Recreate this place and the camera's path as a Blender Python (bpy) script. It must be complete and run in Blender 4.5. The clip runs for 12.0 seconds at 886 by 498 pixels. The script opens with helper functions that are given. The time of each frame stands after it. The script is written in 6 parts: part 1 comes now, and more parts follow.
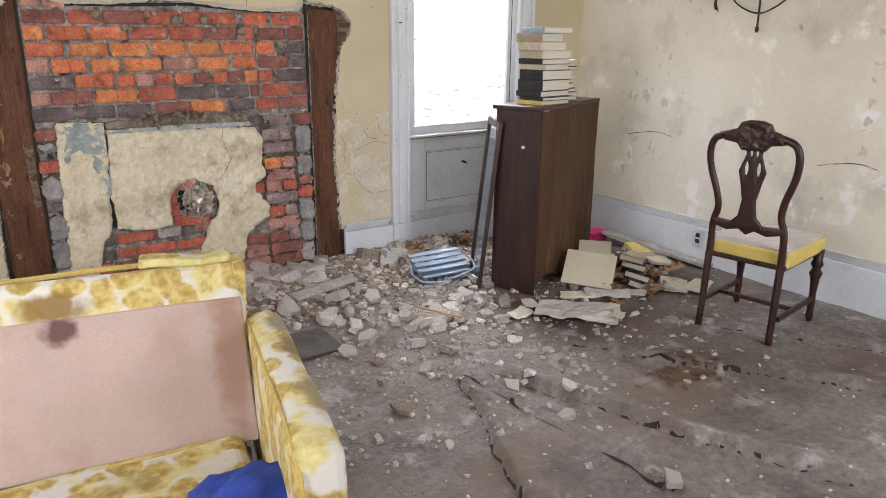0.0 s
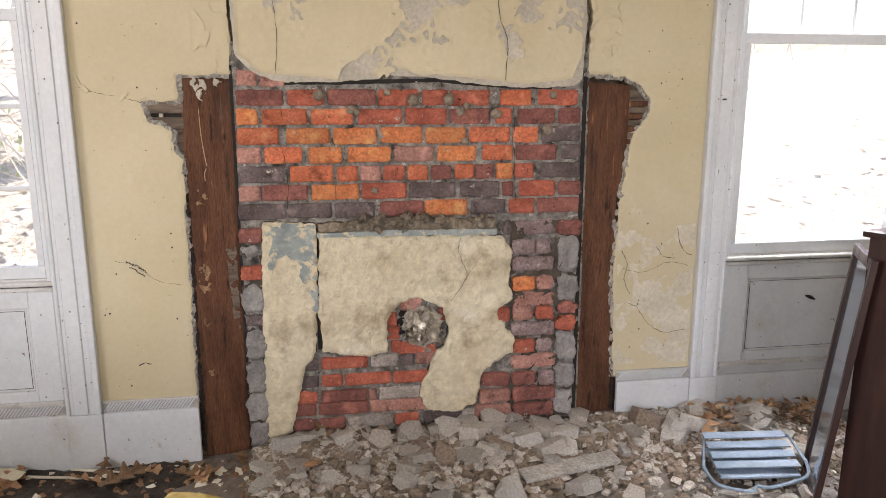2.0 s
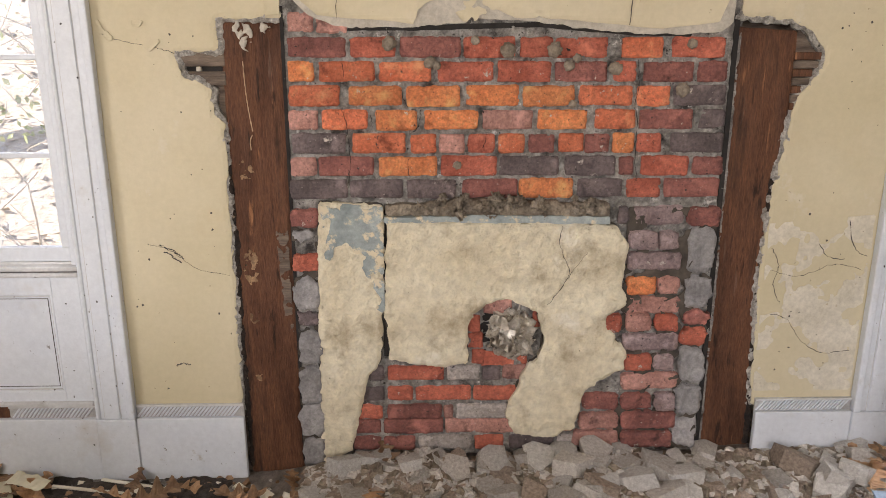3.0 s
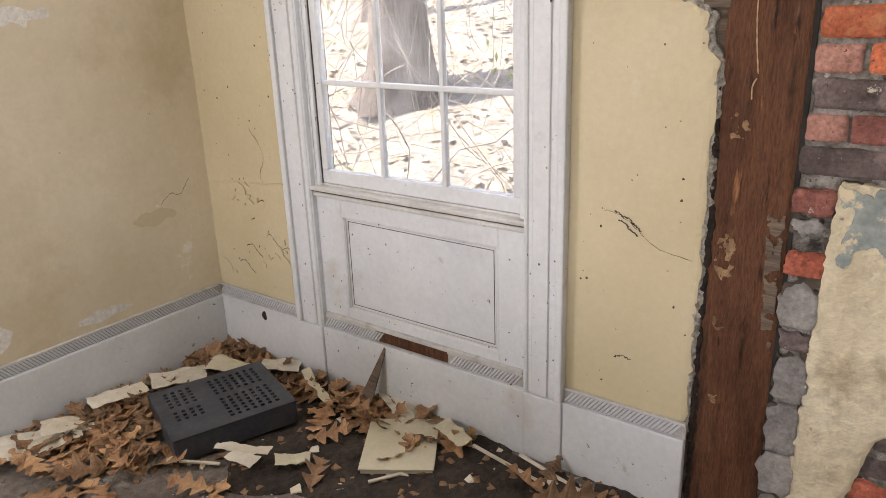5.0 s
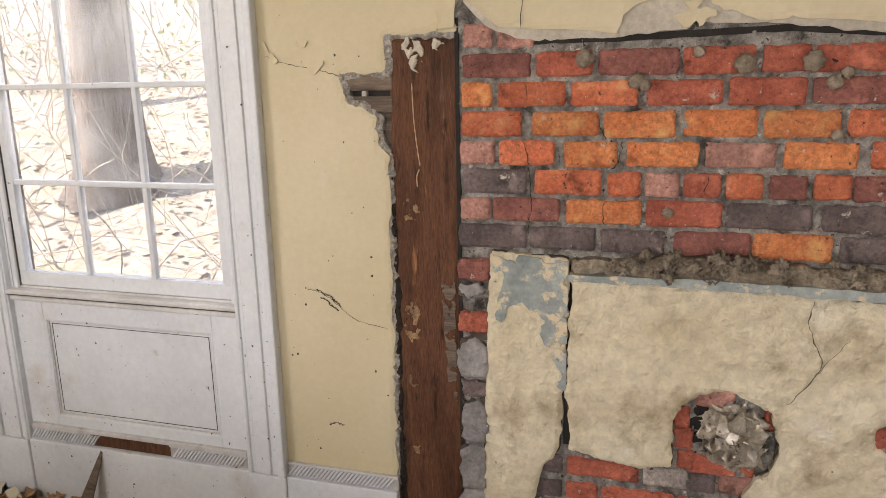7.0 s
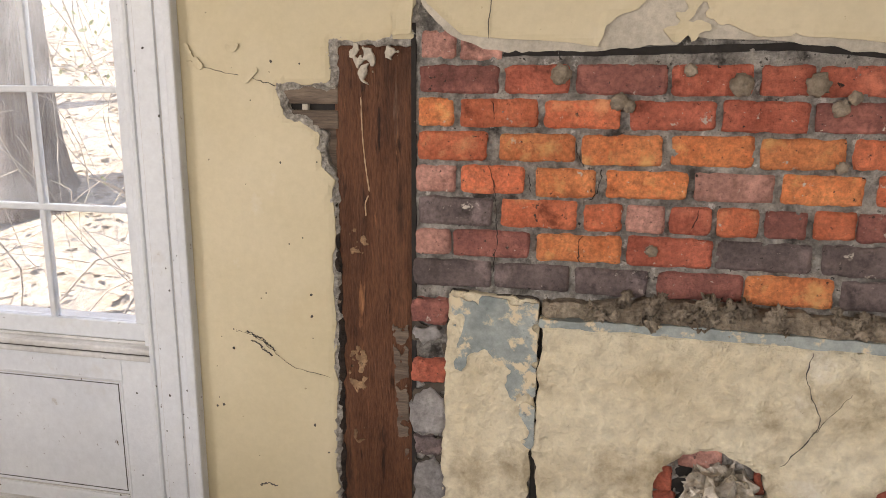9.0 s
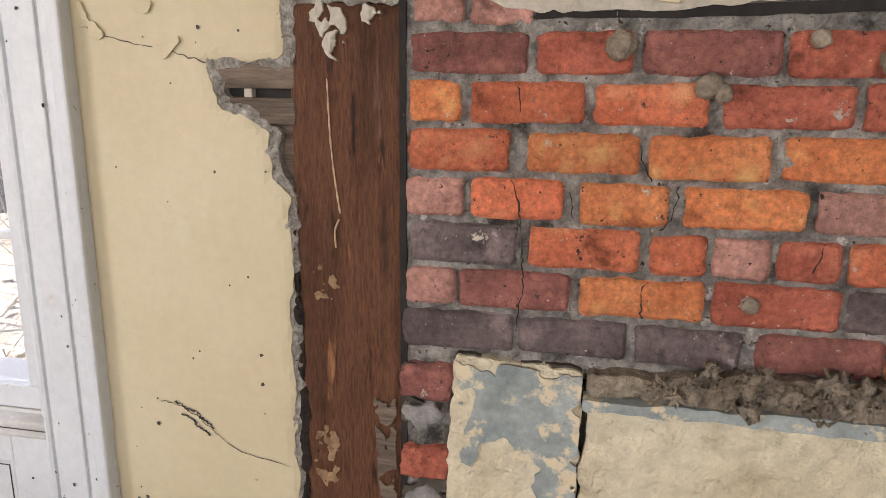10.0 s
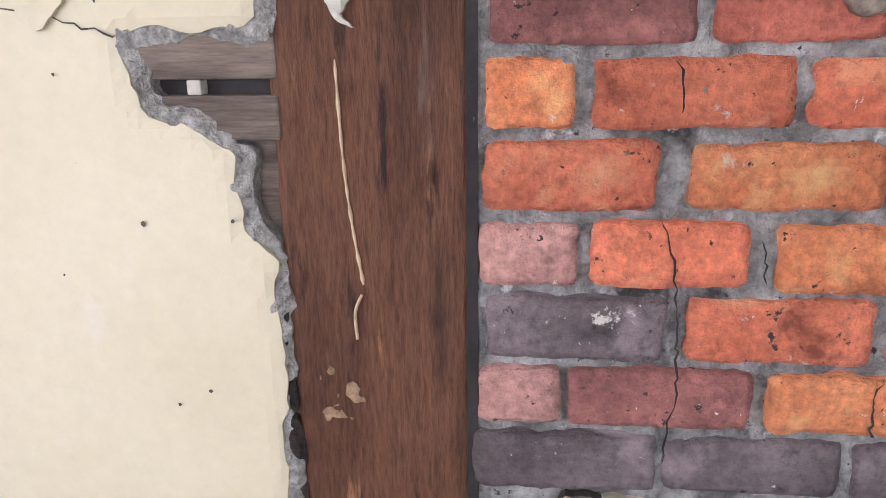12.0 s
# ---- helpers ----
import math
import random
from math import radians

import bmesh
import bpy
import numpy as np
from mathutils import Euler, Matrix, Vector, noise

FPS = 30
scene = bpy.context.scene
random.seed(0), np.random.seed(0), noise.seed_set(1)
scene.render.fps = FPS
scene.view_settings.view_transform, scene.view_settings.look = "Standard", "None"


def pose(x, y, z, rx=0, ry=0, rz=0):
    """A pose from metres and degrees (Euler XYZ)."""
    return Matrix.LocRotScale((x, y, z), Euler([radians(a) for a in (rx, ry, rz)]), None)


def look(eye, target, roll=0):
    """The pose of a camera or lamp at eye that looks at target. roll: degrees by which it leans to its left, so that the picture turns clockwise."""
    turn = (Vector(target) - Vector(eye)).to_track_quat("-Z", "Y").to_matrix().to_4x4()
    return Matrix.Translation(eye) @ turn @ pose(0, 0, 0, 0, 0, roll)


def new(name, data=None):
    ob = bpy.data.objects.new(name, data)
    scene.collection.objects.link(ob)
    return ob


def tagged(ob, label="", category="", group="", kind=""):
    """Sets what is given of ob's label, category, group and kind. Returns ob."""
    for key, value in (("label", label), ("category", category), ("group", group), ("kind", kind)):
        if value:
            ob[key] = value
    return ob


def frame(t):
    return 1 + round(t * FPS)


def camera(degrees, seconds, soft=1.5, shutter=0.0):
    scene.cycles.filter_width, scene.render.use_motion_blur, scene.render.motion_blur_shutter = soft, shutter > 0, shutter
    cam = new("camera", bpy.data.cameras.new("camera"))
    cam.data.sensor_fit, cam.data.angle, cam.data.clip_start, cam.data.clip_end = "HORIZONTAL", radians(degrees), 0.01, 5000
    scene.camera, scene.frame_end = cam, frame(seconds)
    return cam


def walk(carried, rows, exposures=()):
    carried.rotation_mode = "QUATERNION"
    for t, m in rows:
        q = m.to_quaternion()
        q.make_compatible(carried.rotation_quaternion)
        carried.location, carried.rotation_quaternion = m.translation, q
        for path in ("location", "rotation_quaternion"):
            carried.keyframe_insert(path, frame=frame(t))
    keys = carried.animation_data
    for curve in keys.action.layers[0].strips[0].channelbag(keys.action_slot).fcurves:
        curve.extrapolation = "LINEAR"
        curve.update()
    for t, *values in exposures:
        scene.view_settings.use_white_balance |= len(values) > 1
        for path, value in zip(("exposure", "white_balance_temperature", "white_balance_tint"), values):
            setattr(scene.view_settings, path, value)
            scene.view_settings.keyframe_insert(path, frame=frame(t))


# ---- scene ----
cam = camera(61.7, 12.0, soft=0.9)

PATH = [
    (0, (-0.478, -4.096, 1.494), (0.629, -2.531, 0.923), 0.4),
    (0.5, (-0.127, -4.059, 1.545), (0.555, -2.243, 1.057), -1.0),
    (1, (0.066, -3.816, 1.526), (0.626, -1.944, 1.1), -0.1),
    (1.5, (0.183, -3.427, 1.588), (0.69, -1.529, 1.211), 0.2),
    (2, (0.349, -3.088, 1.553), (0.651, -1.154, 1.141), 0.0),
    (2.5, (0.434, -2.79, 1.512), (0.557, -0.853, 1.028), 0.2),
    (3, (0.441, -2.462, 1.529), (0.485, -0.531, 1.008), -0.0),
    (3.5, (0.511, -2.24, 1.483), (0.078, -0.365, 0.939), -0.7),
    (3.7, (0.547, -2.145, 1.476), (-0.166, -0.363, 0.917), -0.7),
    (5.3, (0.322, -1.856, 1.464), (-0.825, -0.353, 0.812), -2.1),
    (5.5, (0.325, -1.86, 1.462), (-0.748, -0.295, 0.83), -1.7),
    (6, (0.385, -1.894, 1.459), (-0.45, -0.164, 0.904), -0.8),
    (6.5, (0.469, -1.934, 1.485), (-0.193, -0.115, 0.984), -1.1),
    (7, (0.538, -1.969, 1.508), (-0.031, -0.106, 1.056), -1.2),
    (7.2, (0.537, -1.98, 1.509), (0.006, -0.101, 1.076), -1.1),
    (8.8, (0.511, -1.818, 1.509), (0.092, 0.092, 1.089), 0.2),
    (9, (0.421, -1.715, 1.52), (0.017, 0.196, 1.089), 0.4),
    (9.5, (0.28, -1.445, 1.522), (-0.078, 0.475, 1.089), 0.8),
    (10, (0.302, -1.183, 1.508), (-0.096, 0.719, 1.038), 0.5),
    (10.5, (0.259, -1.01, 1.503), (-0.144, 0.884, 1.001), 0.3),
    (11, (0.126, -0.819, 1.523), (-0.279, 1.064, 0.987), -0.4),
    (11.5, (0.049, -0.718, 1.523), (-0.306, 1.166, 0.951), -1.1),
    (12, (0.034, -0.703, 1.516), (-0.179, 1.204, 0.953), -0.9),
]
walk(cam, [(t, look(eye, target, roll)) for t, eye, target, roll in PATH],
     [(0, 1.28, 6500, 18), (1, 1.24, 6700, 18), (2.5, 1.32, 6900, 20), (5.5, 1.22, 7100, 20), (7, 1.20, 7200, 20), (9.5, 1.24, 7100, 20), (10.5, 1.56, 6350, 20), (12, 1.9, 5700, 22)])

# ---- world, sun, large lights ----
world = bpy.data.worlds.new("world")
scene.world = world
world.use_nodes = True
wn = world.node_tree.nodes
sky = wn.new("ShaderNodeTexSky")
sky.sky_type, sky.sun_disc = "NISHITA", False
sky.sun_elevation, sky.sun_rotation = radians(46), radians(285)
wn["Background"].inputs[1].default_value = 0.15
world.node_tree.links.new(sky.outputs[0], wn["Background"].inputs[0])

sun = new("sun", bpy.data.lights.new("sun", "SUN"))
sun.data.energy, sun.data.angle, sun.data.color = 5.0, radians(0.6), (1, 0.95, 0.87)
sun.matrix_world = look((-14, 1.5, 15), (0, 5, 0))


def window_light(name, at, target, w, h, watts, colour=(0.97, 0.985, 1.0), spread=180):
    ob = new(name, bpy.data.lights.new(name, "AREA"))
    ob.data.shape, ob.data.size, ob.data.size_y, ob.data.energy, ob.data.color = "RECTANGLE", w, h, watts, colour
    ob.data.spread = radians(spread)
    ob.matrix_world = look(at, target)
    return ob


# daylight that enters by the openings behind the walker
window_light("daylight_west", (-2.40, -2.45, 1.70), (1.2, -1.4, 0.2), 1.4, 1.7, 22)
window_light("daylight_south", (-0.9, -5.32, 1.65), (-1.7, -0.8, 0.2), 1.0, 1.6, 16, spread=125)
window_light("daylight_south", (2.2, -5.32, 1.65), (1.9, -1.0, 0.3), 1.0, 1.6, 17, spread=125)


# sky light through the upper sashes
window_light("daylight_sash", (2.58, 0.20, 2.30), (1.7, -1.5, 0.0), 0.80, 0.72, 15, (0.90, 0.95, 1.0), 110)
window_light("daylight_sash", (-1.20, 0.20, 2.30), (-1.6, -1.3, 0.2), 0.80, 0.72, 4, (0.95, 0.98, 1.0), 130)


# ---- materials ----
def nodes_of(name):
    m = bpy.data.materials.new(name)
    m.use_nodes = True
    t = m.node_tree
    b = t.nodes["Principled BSDF"]

    def add(kind, **sets):
        n = t.nodes.new(kind)
        for key, value in sets.items():
            if key.startswith("i_"):
                n.inputs[key[2:].replace("_", " ")].default_value = value
        return n
    return m, t, b, add


def rgba(c):
    return (*c, 1) if len(c) == 3 else c


def ramp(t, a, b, lo, hi, fac):
    r = t.nodes.new("ShaderNodeValToRGB")
    r.color_ramp.elements[0].position, r.color_ramp.elements[1].position = lo, hi
    r.color_ramp.elements[0].color, r.color_ramp.elements[1].color = rgba(a), rgba(b)
    t.links.new(fac, r.inputs[0])
    return r.outputs[0]


def mixed(t, a, b, fac, blend="MIX"):
    n = t.nodes.new("ShaderNodeMix")
    n.data_type, n.blend_type = "RGBA", blend
    for socket, value in ((n.inputs[0], fac), (n.inputs[6], a), (n.inputs[7], b)):
        if hasattr(value, "is_linked"):
            t.links.new(value, socket)
        else:
            socket.default_value = rgba(value) if isinstance(value, tuple) else value
    return n.outputs[2]


def surface(name, dark, light, scale=6.0, stretch=(1, 1, 1), rough=0.8, bump=0.25, grain=60.0, grain_amount=0.25,
            stains=(), metal=0.0, vary=0.0, depth=0.004, sheen=0.0):
    """Two-scale mottling between two colours, fine grain, stains given as (colour, scale, low, high), bump and wear."""
    m, t, b, add = nodes_of(name)
    co = add("ShaderNodeTexCoord")
    mp = add("ShaderNodeMapping", i_Scale=stretch)
    t.links.new(co.outputs["Object"], mp.inputs[0])
    info = add("ShaderNodeObjectInfo")
    shift = add("ShaderNodeVectorMath")
    shift.operation = "MULTIPLY_ADD"
    t.links.new(info.outputs["Random"], shift.inputs[0])
    shift.inputs[1].default_value = (17, 31, 23) if vary else (0, 0, 0)
    t.links.new(mp.outputs[0], shift.inputs[2])
    v = shift.outputs[0]

    def tex(s, detail=6.0, r=0.6):
        n = add("ShaderNodeTexNoise", i_Scale=s, i_Detail=detail, i_Roughness=r)
        t.links.new(v, n.inputs["Vector"])
        return n.outputs[0]
    big, fine = tex(scale), tex(grain, 4.0, 0.7)
    c = ramp(t, dark, light, 0.32, 0.68, big)
    g = ramp(t, (1 - grain_amount,) * 3, (1 + grain_amount * 0.5,) * 3, 0.3, 0.7, fine)
    c = mixed(t, c, g, 1.0, "MULTIPLY")
    for colour, s, lo, hi in stains:
        f = ramp(t, (0, 0, 0), (1, 1, 1), lo, hi, tex(s, 8.0, 0.65))
        c = mixed(t, c, colour, f)
    if vary:
        hsv = add("ShaderNodeHueSaturation")
        mr = add("ShaderNodeMapRange")
        t.links.new(info.outputs["Random"], mr.inputs[0])
        mr.inputs[3].default_value, mr.inputs[4].default_value = 1 - vary, 1 + vary
        t.links.new(mr.outputs[0], hsv.inputs["Value"])
        t.links.new(c, hsv.inputs["Color"])
        c = hsv.outputs[0]
    t.links.new(c, b.inputs["Base Color"])
    b.inputs["Metallic"].default_value = metal
    b.inputs["Sheen Weight"].default_value = sheen
    rr = ramp(t, (rough - 0.12,) * 3, (min(1, rough + 0.12),) * 3, 0.3, 0.7, tex(scale * 3))
    t.links.new(rr, b.inputs["Roughness"])
    if bump:
        hsum = add("ShaderNodeMath")
        hsum.operation = "ADD"
        t.links.new(fine, hsum.inputs[0])
        t.links.new(tex(scale * 2.5), hsum.inputs[1])
        micro = add("ShaderNodeMath")
        micro.operation = "MULTIPLY_ADD"
        t.links.new(tex(grain * 3.4, 5.0, 0.7), micro.inputs[0])
        micro.inputs[1].default_value = 0.45
        t.links.new(hsum.outputs[0], micro.inputs[2])
        bp = add("ShaderNodeBump", i_Strength=bump, i_Distance=depth)
        t.links.new(micro.outputs[0], bp.inputs["Height"])
        t.links.new(bp.outputs[0], b.inputs["Normal"])
    return m


PAINT_YELLOW = surface("yellow_wall_paint", (0.50, 0.432, 0.275), (0.585, 0.515, 0.355), 1.6, rough=0.62, bump=0.22, grain=45, grain_amount=0.06,
                       stains=[((0.50, 0.41, 0.25), 2.2, 0.58, 0.78), ((0.30, 0.24, 0.15), 24, 0.69, 0.72), ((0.60, 0.55, 0.44), 3.4, 0.63, 0.72), ((0.36, 0.29, 0.18), 75, 0.70, 0.73)], depth=0.003)
PAINT_LEFT = surface("water_stained_cream_paint", (0.55, 0.475, 0.33), (0.68, 0.61, 0.47), 1.2, rough=0.6, bump=0.15, grain=40, grain_amount=0.06,
                     stains=[((0.42, 0.33, 0.19), 1.7, 0.55, 0.80), ((0.24, 0.18, 0.10), 20, 0.69, 0.72), ((0.76, 0.73, 0.66), 2.6, 0.63, 0.66)])
# stained wall paint, made paler to hold the daylight that falls on it
PAINT_EAST = surface("daylit_stained_wall_paint", (0.67, 0.625, 0.495), (0.78, 0.74, 0.635), 1.3, rough=0.6, bump=0.15, grain=40, grain_amount=0.06,
                     stains=[((0.52, 0.49, 0.41), 2.4, 0.52, 0.72), ((0.30, 0.27, 0.21), 9, 0.66, 0.74), ((0.84, 0.83, 0.78), 3.0, 0.58, 0.64)])
PLASTER_BARE = surface("bare_grey_plaster", (0.40, 0.365, 0.30), (0.56, 0.515, 0.43), 5, rough=0.92, bump=0.4, grain=70, grain_amount=0.22,
                       stains=[((0.30, 0.27, 0.22), 11, 0.62, 0.74)])
PLASTER_CREAM = surface("rough_cream_plaster", (0.64, 0.555, 0.385), (0.80, 0.73, 0.55), 5.5, rough=0.92, bump=1.0, grain=30, grain_amount=0.2,
                        stains=[((0.37, 0.295, 0.185), 4.5, 0.54, 0.68), ((0.78, 0.73, 0.60), 6, 0.60, 0.70), ((0.20, 0.16, 0.11), 34, 0.68, 0.72)], depth=0.014)
PLASTER_BLUE = surface("faded_blue_paint_flakes", (0.19, 0.225, 0.22), (0.36, 0.40, 0.38), 9, rough=0.75, bump=0.4, grain=60, grain_amount=0.25,
                       stains=[((0.60, 0.51, 0.35), 16, 0.55, 0.60), ((0.50, 0.30, 0.24), 9, 0.70, 0.74), ((0.12, 0.14, 0.15), 18, 0.64, 0.72)])
# its dark mottling also stands for shadow in the gaps of the joints
MORTAR = surface("grey_lime_mortar", (0.17, 0.158, 0.14), (0.50, 0.475, 0.43), 17, rough=0.95, bump=1.0, grain=60, grain_amount=0.5,
                 stains=[((0.045, 0.04, 0.035), 10, 0.54, 0.66), ((0.04, 0.035, 0.03), 60, 0.62, 0.67), ((0.62, 0.60, 0.56), 26, 0.61, 0.67)], depth=0.014)


def brick_surface(name, dark, light):
    dark, light = tuple(x * 1.15 + 0.012 for x in dark), tuple(min(0.85, x * 1.3 + 0.02) for x in light)
    # dark specks also paint the shade of pits that the bump barely shows
    return surface(name, dark, light, 9, rough=0.82, bump=1.0, grain=85, grain_amount=0.42, vary=0.16, depth=0.009,
                   stains=[((0.030, 0.024, 0.020), 70, 0.645, 0.665), ((0.66, 0.58, 0.50), 80, 0.675, 0.695), (tuple(x * 0.42 for x in dark), 14, 0.58, 0.70), ((0.04, 0.032, 0.028), 34, 0.675, 0.70), ((0.58, 0.52, 0.45), 26, 0.645, 0.68), (tuple(min(0.8, x * 1.35) for x in light), 12, 0.56, 0.70)])


BRICK = {"O": brick_surface("bright_orange_brick", (0.52, 0.140, 0.044), (0.70, 0.235, 0.085)),
         "o": brick_surface("orange_red_brick", (0.47, 0.108, 0.044), (0.64, 0.185, 0.085)),
         "r": brick_surface("red_brick", (0.33, 0.074, 0.040), (0.50, 0.132, 0.076)),
         "m": brick_surface("maroon_brick", (0.165, 0.055, 0.044), (0.30, 0.105, 0.080)),
         "p": brick_surface("dusty_pink_brick", (0.30, 0.135, 0.105), (0.44, 0.225, 0.18)),
         "k": brick_surface("sooty_dark_brick", (0.075, 0.055, 0.052), (0.175, 0.13, 0.125)),
         "v": brick_surface("purple_grey_brick", (0.20, 0.135, 0.13), (0.34, 0.25, 0.24)),
         "g": brick_surface("grey_mortar_smeared_brick", (0.26, 0.225, 0.20), (0.42, 0.375, 0.34))}
STONE_GREY = surface("grey_fieldstone", (0.21, 0.20, 0.195), (0.42, 0.40, 0.385), 8, rough=0.9, bump=0.9, grain=70, grain_amount=0.35, vary=0.12,
                     stains=[((0.07, 0.065, 0.06), 11, 0.6, 0.75)], depth=0.008)
WOOD_POST = surface("old_brown_timber", (0.072, 0.030, 0.016), (0.20, 0.088, 0.046), 5, (2.6, 2.6, 0.35), rough=0.64, bump=0.9, grain=95, grain_amount=0.5,
                    stains=[((0.024, 0.012, 0.008), 14, 0.60, 0.68), ((0.028, 0.015, 0.01), 5, 0.54, 0.68), ((0.30, 0.22, 0.17), 4.2, 0.62, 0.80), ((0.36, 0.17, 0.08), 9, 0.64, 0.72)], depth=0.004)
WOOD_GREY = surface("weathered_grey_lath", (0.085, 0.062, 0.046), (0.23, 0.175, 0.13), 14, (0.4, 3, 4), rough=0.85, bump=0.6, grain=80, grain_amount=0.4)
TRIM_WHITE = surface("chipped_white_paint", (0.56, 0.59, 0.62), (0.67, 0.70, 0.725), 2.2, rough=0.5, bump=0.25, grain=50, grain_amount=0.08,
                     stains=[((0.47, 0.44, 0.39), 3.5, 0.58, 0.80), ((0.36, 0.32, 0.26), 14, 0.66, 0.76), ((0.13, 0.105, 0.08), 34, 0.675, 0.69), ((0.16, 0.12, 0.09), 90, 0.71, 0.73)])
# grimy, darker copy of the trim white; also paints shade along the mouldings
TRIM_SHADE = surface("grimy_shaded_white_paint", (0.46, 0.455, 0.44), (0.62, 0.62, 0.61), 4, rough=0.6, bump=0.2, grain=60, grain_amount=0.15,
                     stains=[((0.10, 0.085, 0.07), 20, 0.66, 0.72), ((0.30, 0.27, 0.23), 6, 0.6, 0.76)])
GROOVE = surface("dark_groove_dirt", (0.035, 0.03, 0.027), (0.10, 0.09, 0.08), 20, rough=0.95, bump=0.2)
# near black that stands for the shade inside gaps, cracks and holes
VOID = surface("gap_shade_black", (0.012, 0.01, 0.009), (0.03, 0.026, 0.022), 12, rough=0.97, bump=0.3)
FLOOR = surface("dirt_covered_floor", (0.125, 0.105, 0.088), (0.27, 0.238, 0.21), 1.8, rough=0.58, bump=0.9, grain=30, grain_amount=0.5,
                stains=[((0.06, 0.050, 0.043), 2.6, 0.54, 0.70), ((0.44, 0.42, 0.395), 4.2, 0.57, 0.70), ((0.60, 0.58, 0.56), 46, 0.69, 0.72), ((0.045, 0.037, 0.03), 15, 0.62, 0.69), ((0.15, 0.105, 0.075), 1.1, 0.52, 0.66)], depth=0.014)
RUBBLE = [surface("pale_plaster_chunk", (0.44, 0.415, 0.375), (0.66, 0.635, 0.59), 8, rough=0.93, bump=0.9, grain=70, grain_amount=0.5, vary=0.22),
          surface("grey_mortar_chunk", (0.38, 0.345, 0.30), (0.60, 0.56, 0.505), 8, rough=0.93, bump=0.9, grain=70, grain_amount=0.5, vary=0.25),
          surface("dusty_brown_chunk", (0.21, 0.16, 0.12), (0.42, 0.335, 0.265), 8, rough=0.93, bump=0.9, grain=70, grain_amount=0.5, vary=0.25)]
LEAF = surface("dry_brown_oak_leaf", (0.16, 0.075, 0.032), (0.44, 0.27, 0.145), 14, rough=0.6, bump=0.3, grain=90, grain_amount=0.25, vary=0.5)
PAPER = surface("yellowed_paper", (0.58, 0.53, 0.42), (0.72, 0.69, 0.60), 5, rough=0.8, bump=0.15, grain=60, grain_amount=0.1, vary=0.12,
                stains=[((0.36, 0.30, 0.21), 7, 0.62, 0.78)])
CARD = surface("faded_cream_board", (0.50, 0.46, 0.33), (0.60, 0.56, 0.43), 3, rough=0.8, bump=0.1, grain=60, grain_amount=0.08, stains=[((0.34, 0.29, 0.2), 6, 0.66, 0.8)])
MAHOGANY = surface("dark_mahogany_veneer", (0.022, 0.009, 0.008), (0.055, 0.022, 0.018), 5, (4, 4, 0.5), rough=0.42, bump=0.12, grain=60, grain_amount=0.3,
                   stains=[((0.10, 0.06, 0.045), 2.4, 0.66, 0.90)])
CABINET_BACK = surface("brown_cabinet_panel", (0.055, 0.025, 0.011), (0.100, 0.050, 0.022), 2.5, (3, 3, 0.5), rough=0.62, bump=0.12, grain=50, grain_amount=0.25,
                       stains=[((0.20, 0.125, 0.075), 3.0, 0.60, 0.85), ((0.30, 0.26, 0.22), 60, 0.70, 0.73)])
CHAIR_WOOD = surface("dark_red_chair_wood", (0.016, 0.006, 0.005), (0.05, 0.015, 0.011), 8, (1, 1, 1), rough=0.36, bump=0.08, grain=60, grain_amount=0.25)
SEAT_TOP = surface("faded_grey_seat_cloth", (0.42, 0.38, 0.33), (0.55, 0.51, 0.45), 7, rough=0.95, bump=0.3, grain=180, grain_amount=0.2)
SEAT_YELLOW = surface("mustard_seat_cloth", (0.58, 0.45, 0.11), (0.68, 0.55, 0.17), 7, rough=0.95, bump=0.3, grain=180, grain_amount=0.15)
PINK_LINING = surface("dusty_pink_lining", (0.38, 0.282, 0.237), (0.47, 0.357, 0.303), 2.2, rough=0.95, bump=0.2, grain=160, grain_amount=0.12, sheen=0.2,
                      stains=[((0.33, 0.215, 0.165), 3.2, 0.54, 0.78), ((0.17, 0.09, 0.075), 17, 0.70, 0.75), ((0.14, 0.08, 0.07), 40, 0.72, 0.75)])
BROWN_STAIN = surface("brown_mildew_stain", (0.08, 0.045, 0.028), (0.19, 0.11, 0.055), 16, rough=0.95, bump=0.3, grain=120)
GOLD_CORD = surface("mustard_piping", (0.42, 0.30, 0.07), (0.56, 0.42, 0.13), 12, rough=0.9, bump=0.3, grain=120)
BLUE_CLOTH = surface("royal_blue_cloth", (0.008, 0.035, 0.25), (0.015, 0.07, 0.40), 9, rough=0.75, bump=0.3, grain=140, grain_amount=0.2)
WHITE_CLOTH = surface("white_cloth_trim", (0.60, 0.58, 0.57), (0.74, 0.72, 0.70), 9, rough=0.9, bump=0.2)
PINK_PLASTIC = surface("hot_pink_plastic", (0.72, 0.02, 0.16), (0.80, 0.04, 0.22), 5, rough=0.4, bump=0.05)
CRATE_BLACK = surface("blue_black_plastic", (0.028, 0.032, 0.042), (0.065, 0.072, 0.088), 6, rough=0.5, bump=0.1, grain=60, grain_amount=0.3,
                      stains=[((0.14, 0.13, 0.12), 5, 0.60, 0.85)])
BLUE_METAL = surface("pale_blue_enamel", (0.17, 0.25, 0.34), (0.28, 0.36, 0.46), 6, rough=0.55, bump=0.1, grain=70, metal=0.0, stains=[((0.20, 0.20, 0.20), 8, 0.62, 0.78)])
DARK_METAL = surface("blackened_iron", (0.04, 0.03, 0.025), (0.09, 0.07, 0.055), 20, rough=0.6, bump=0.2, metal=0.6)
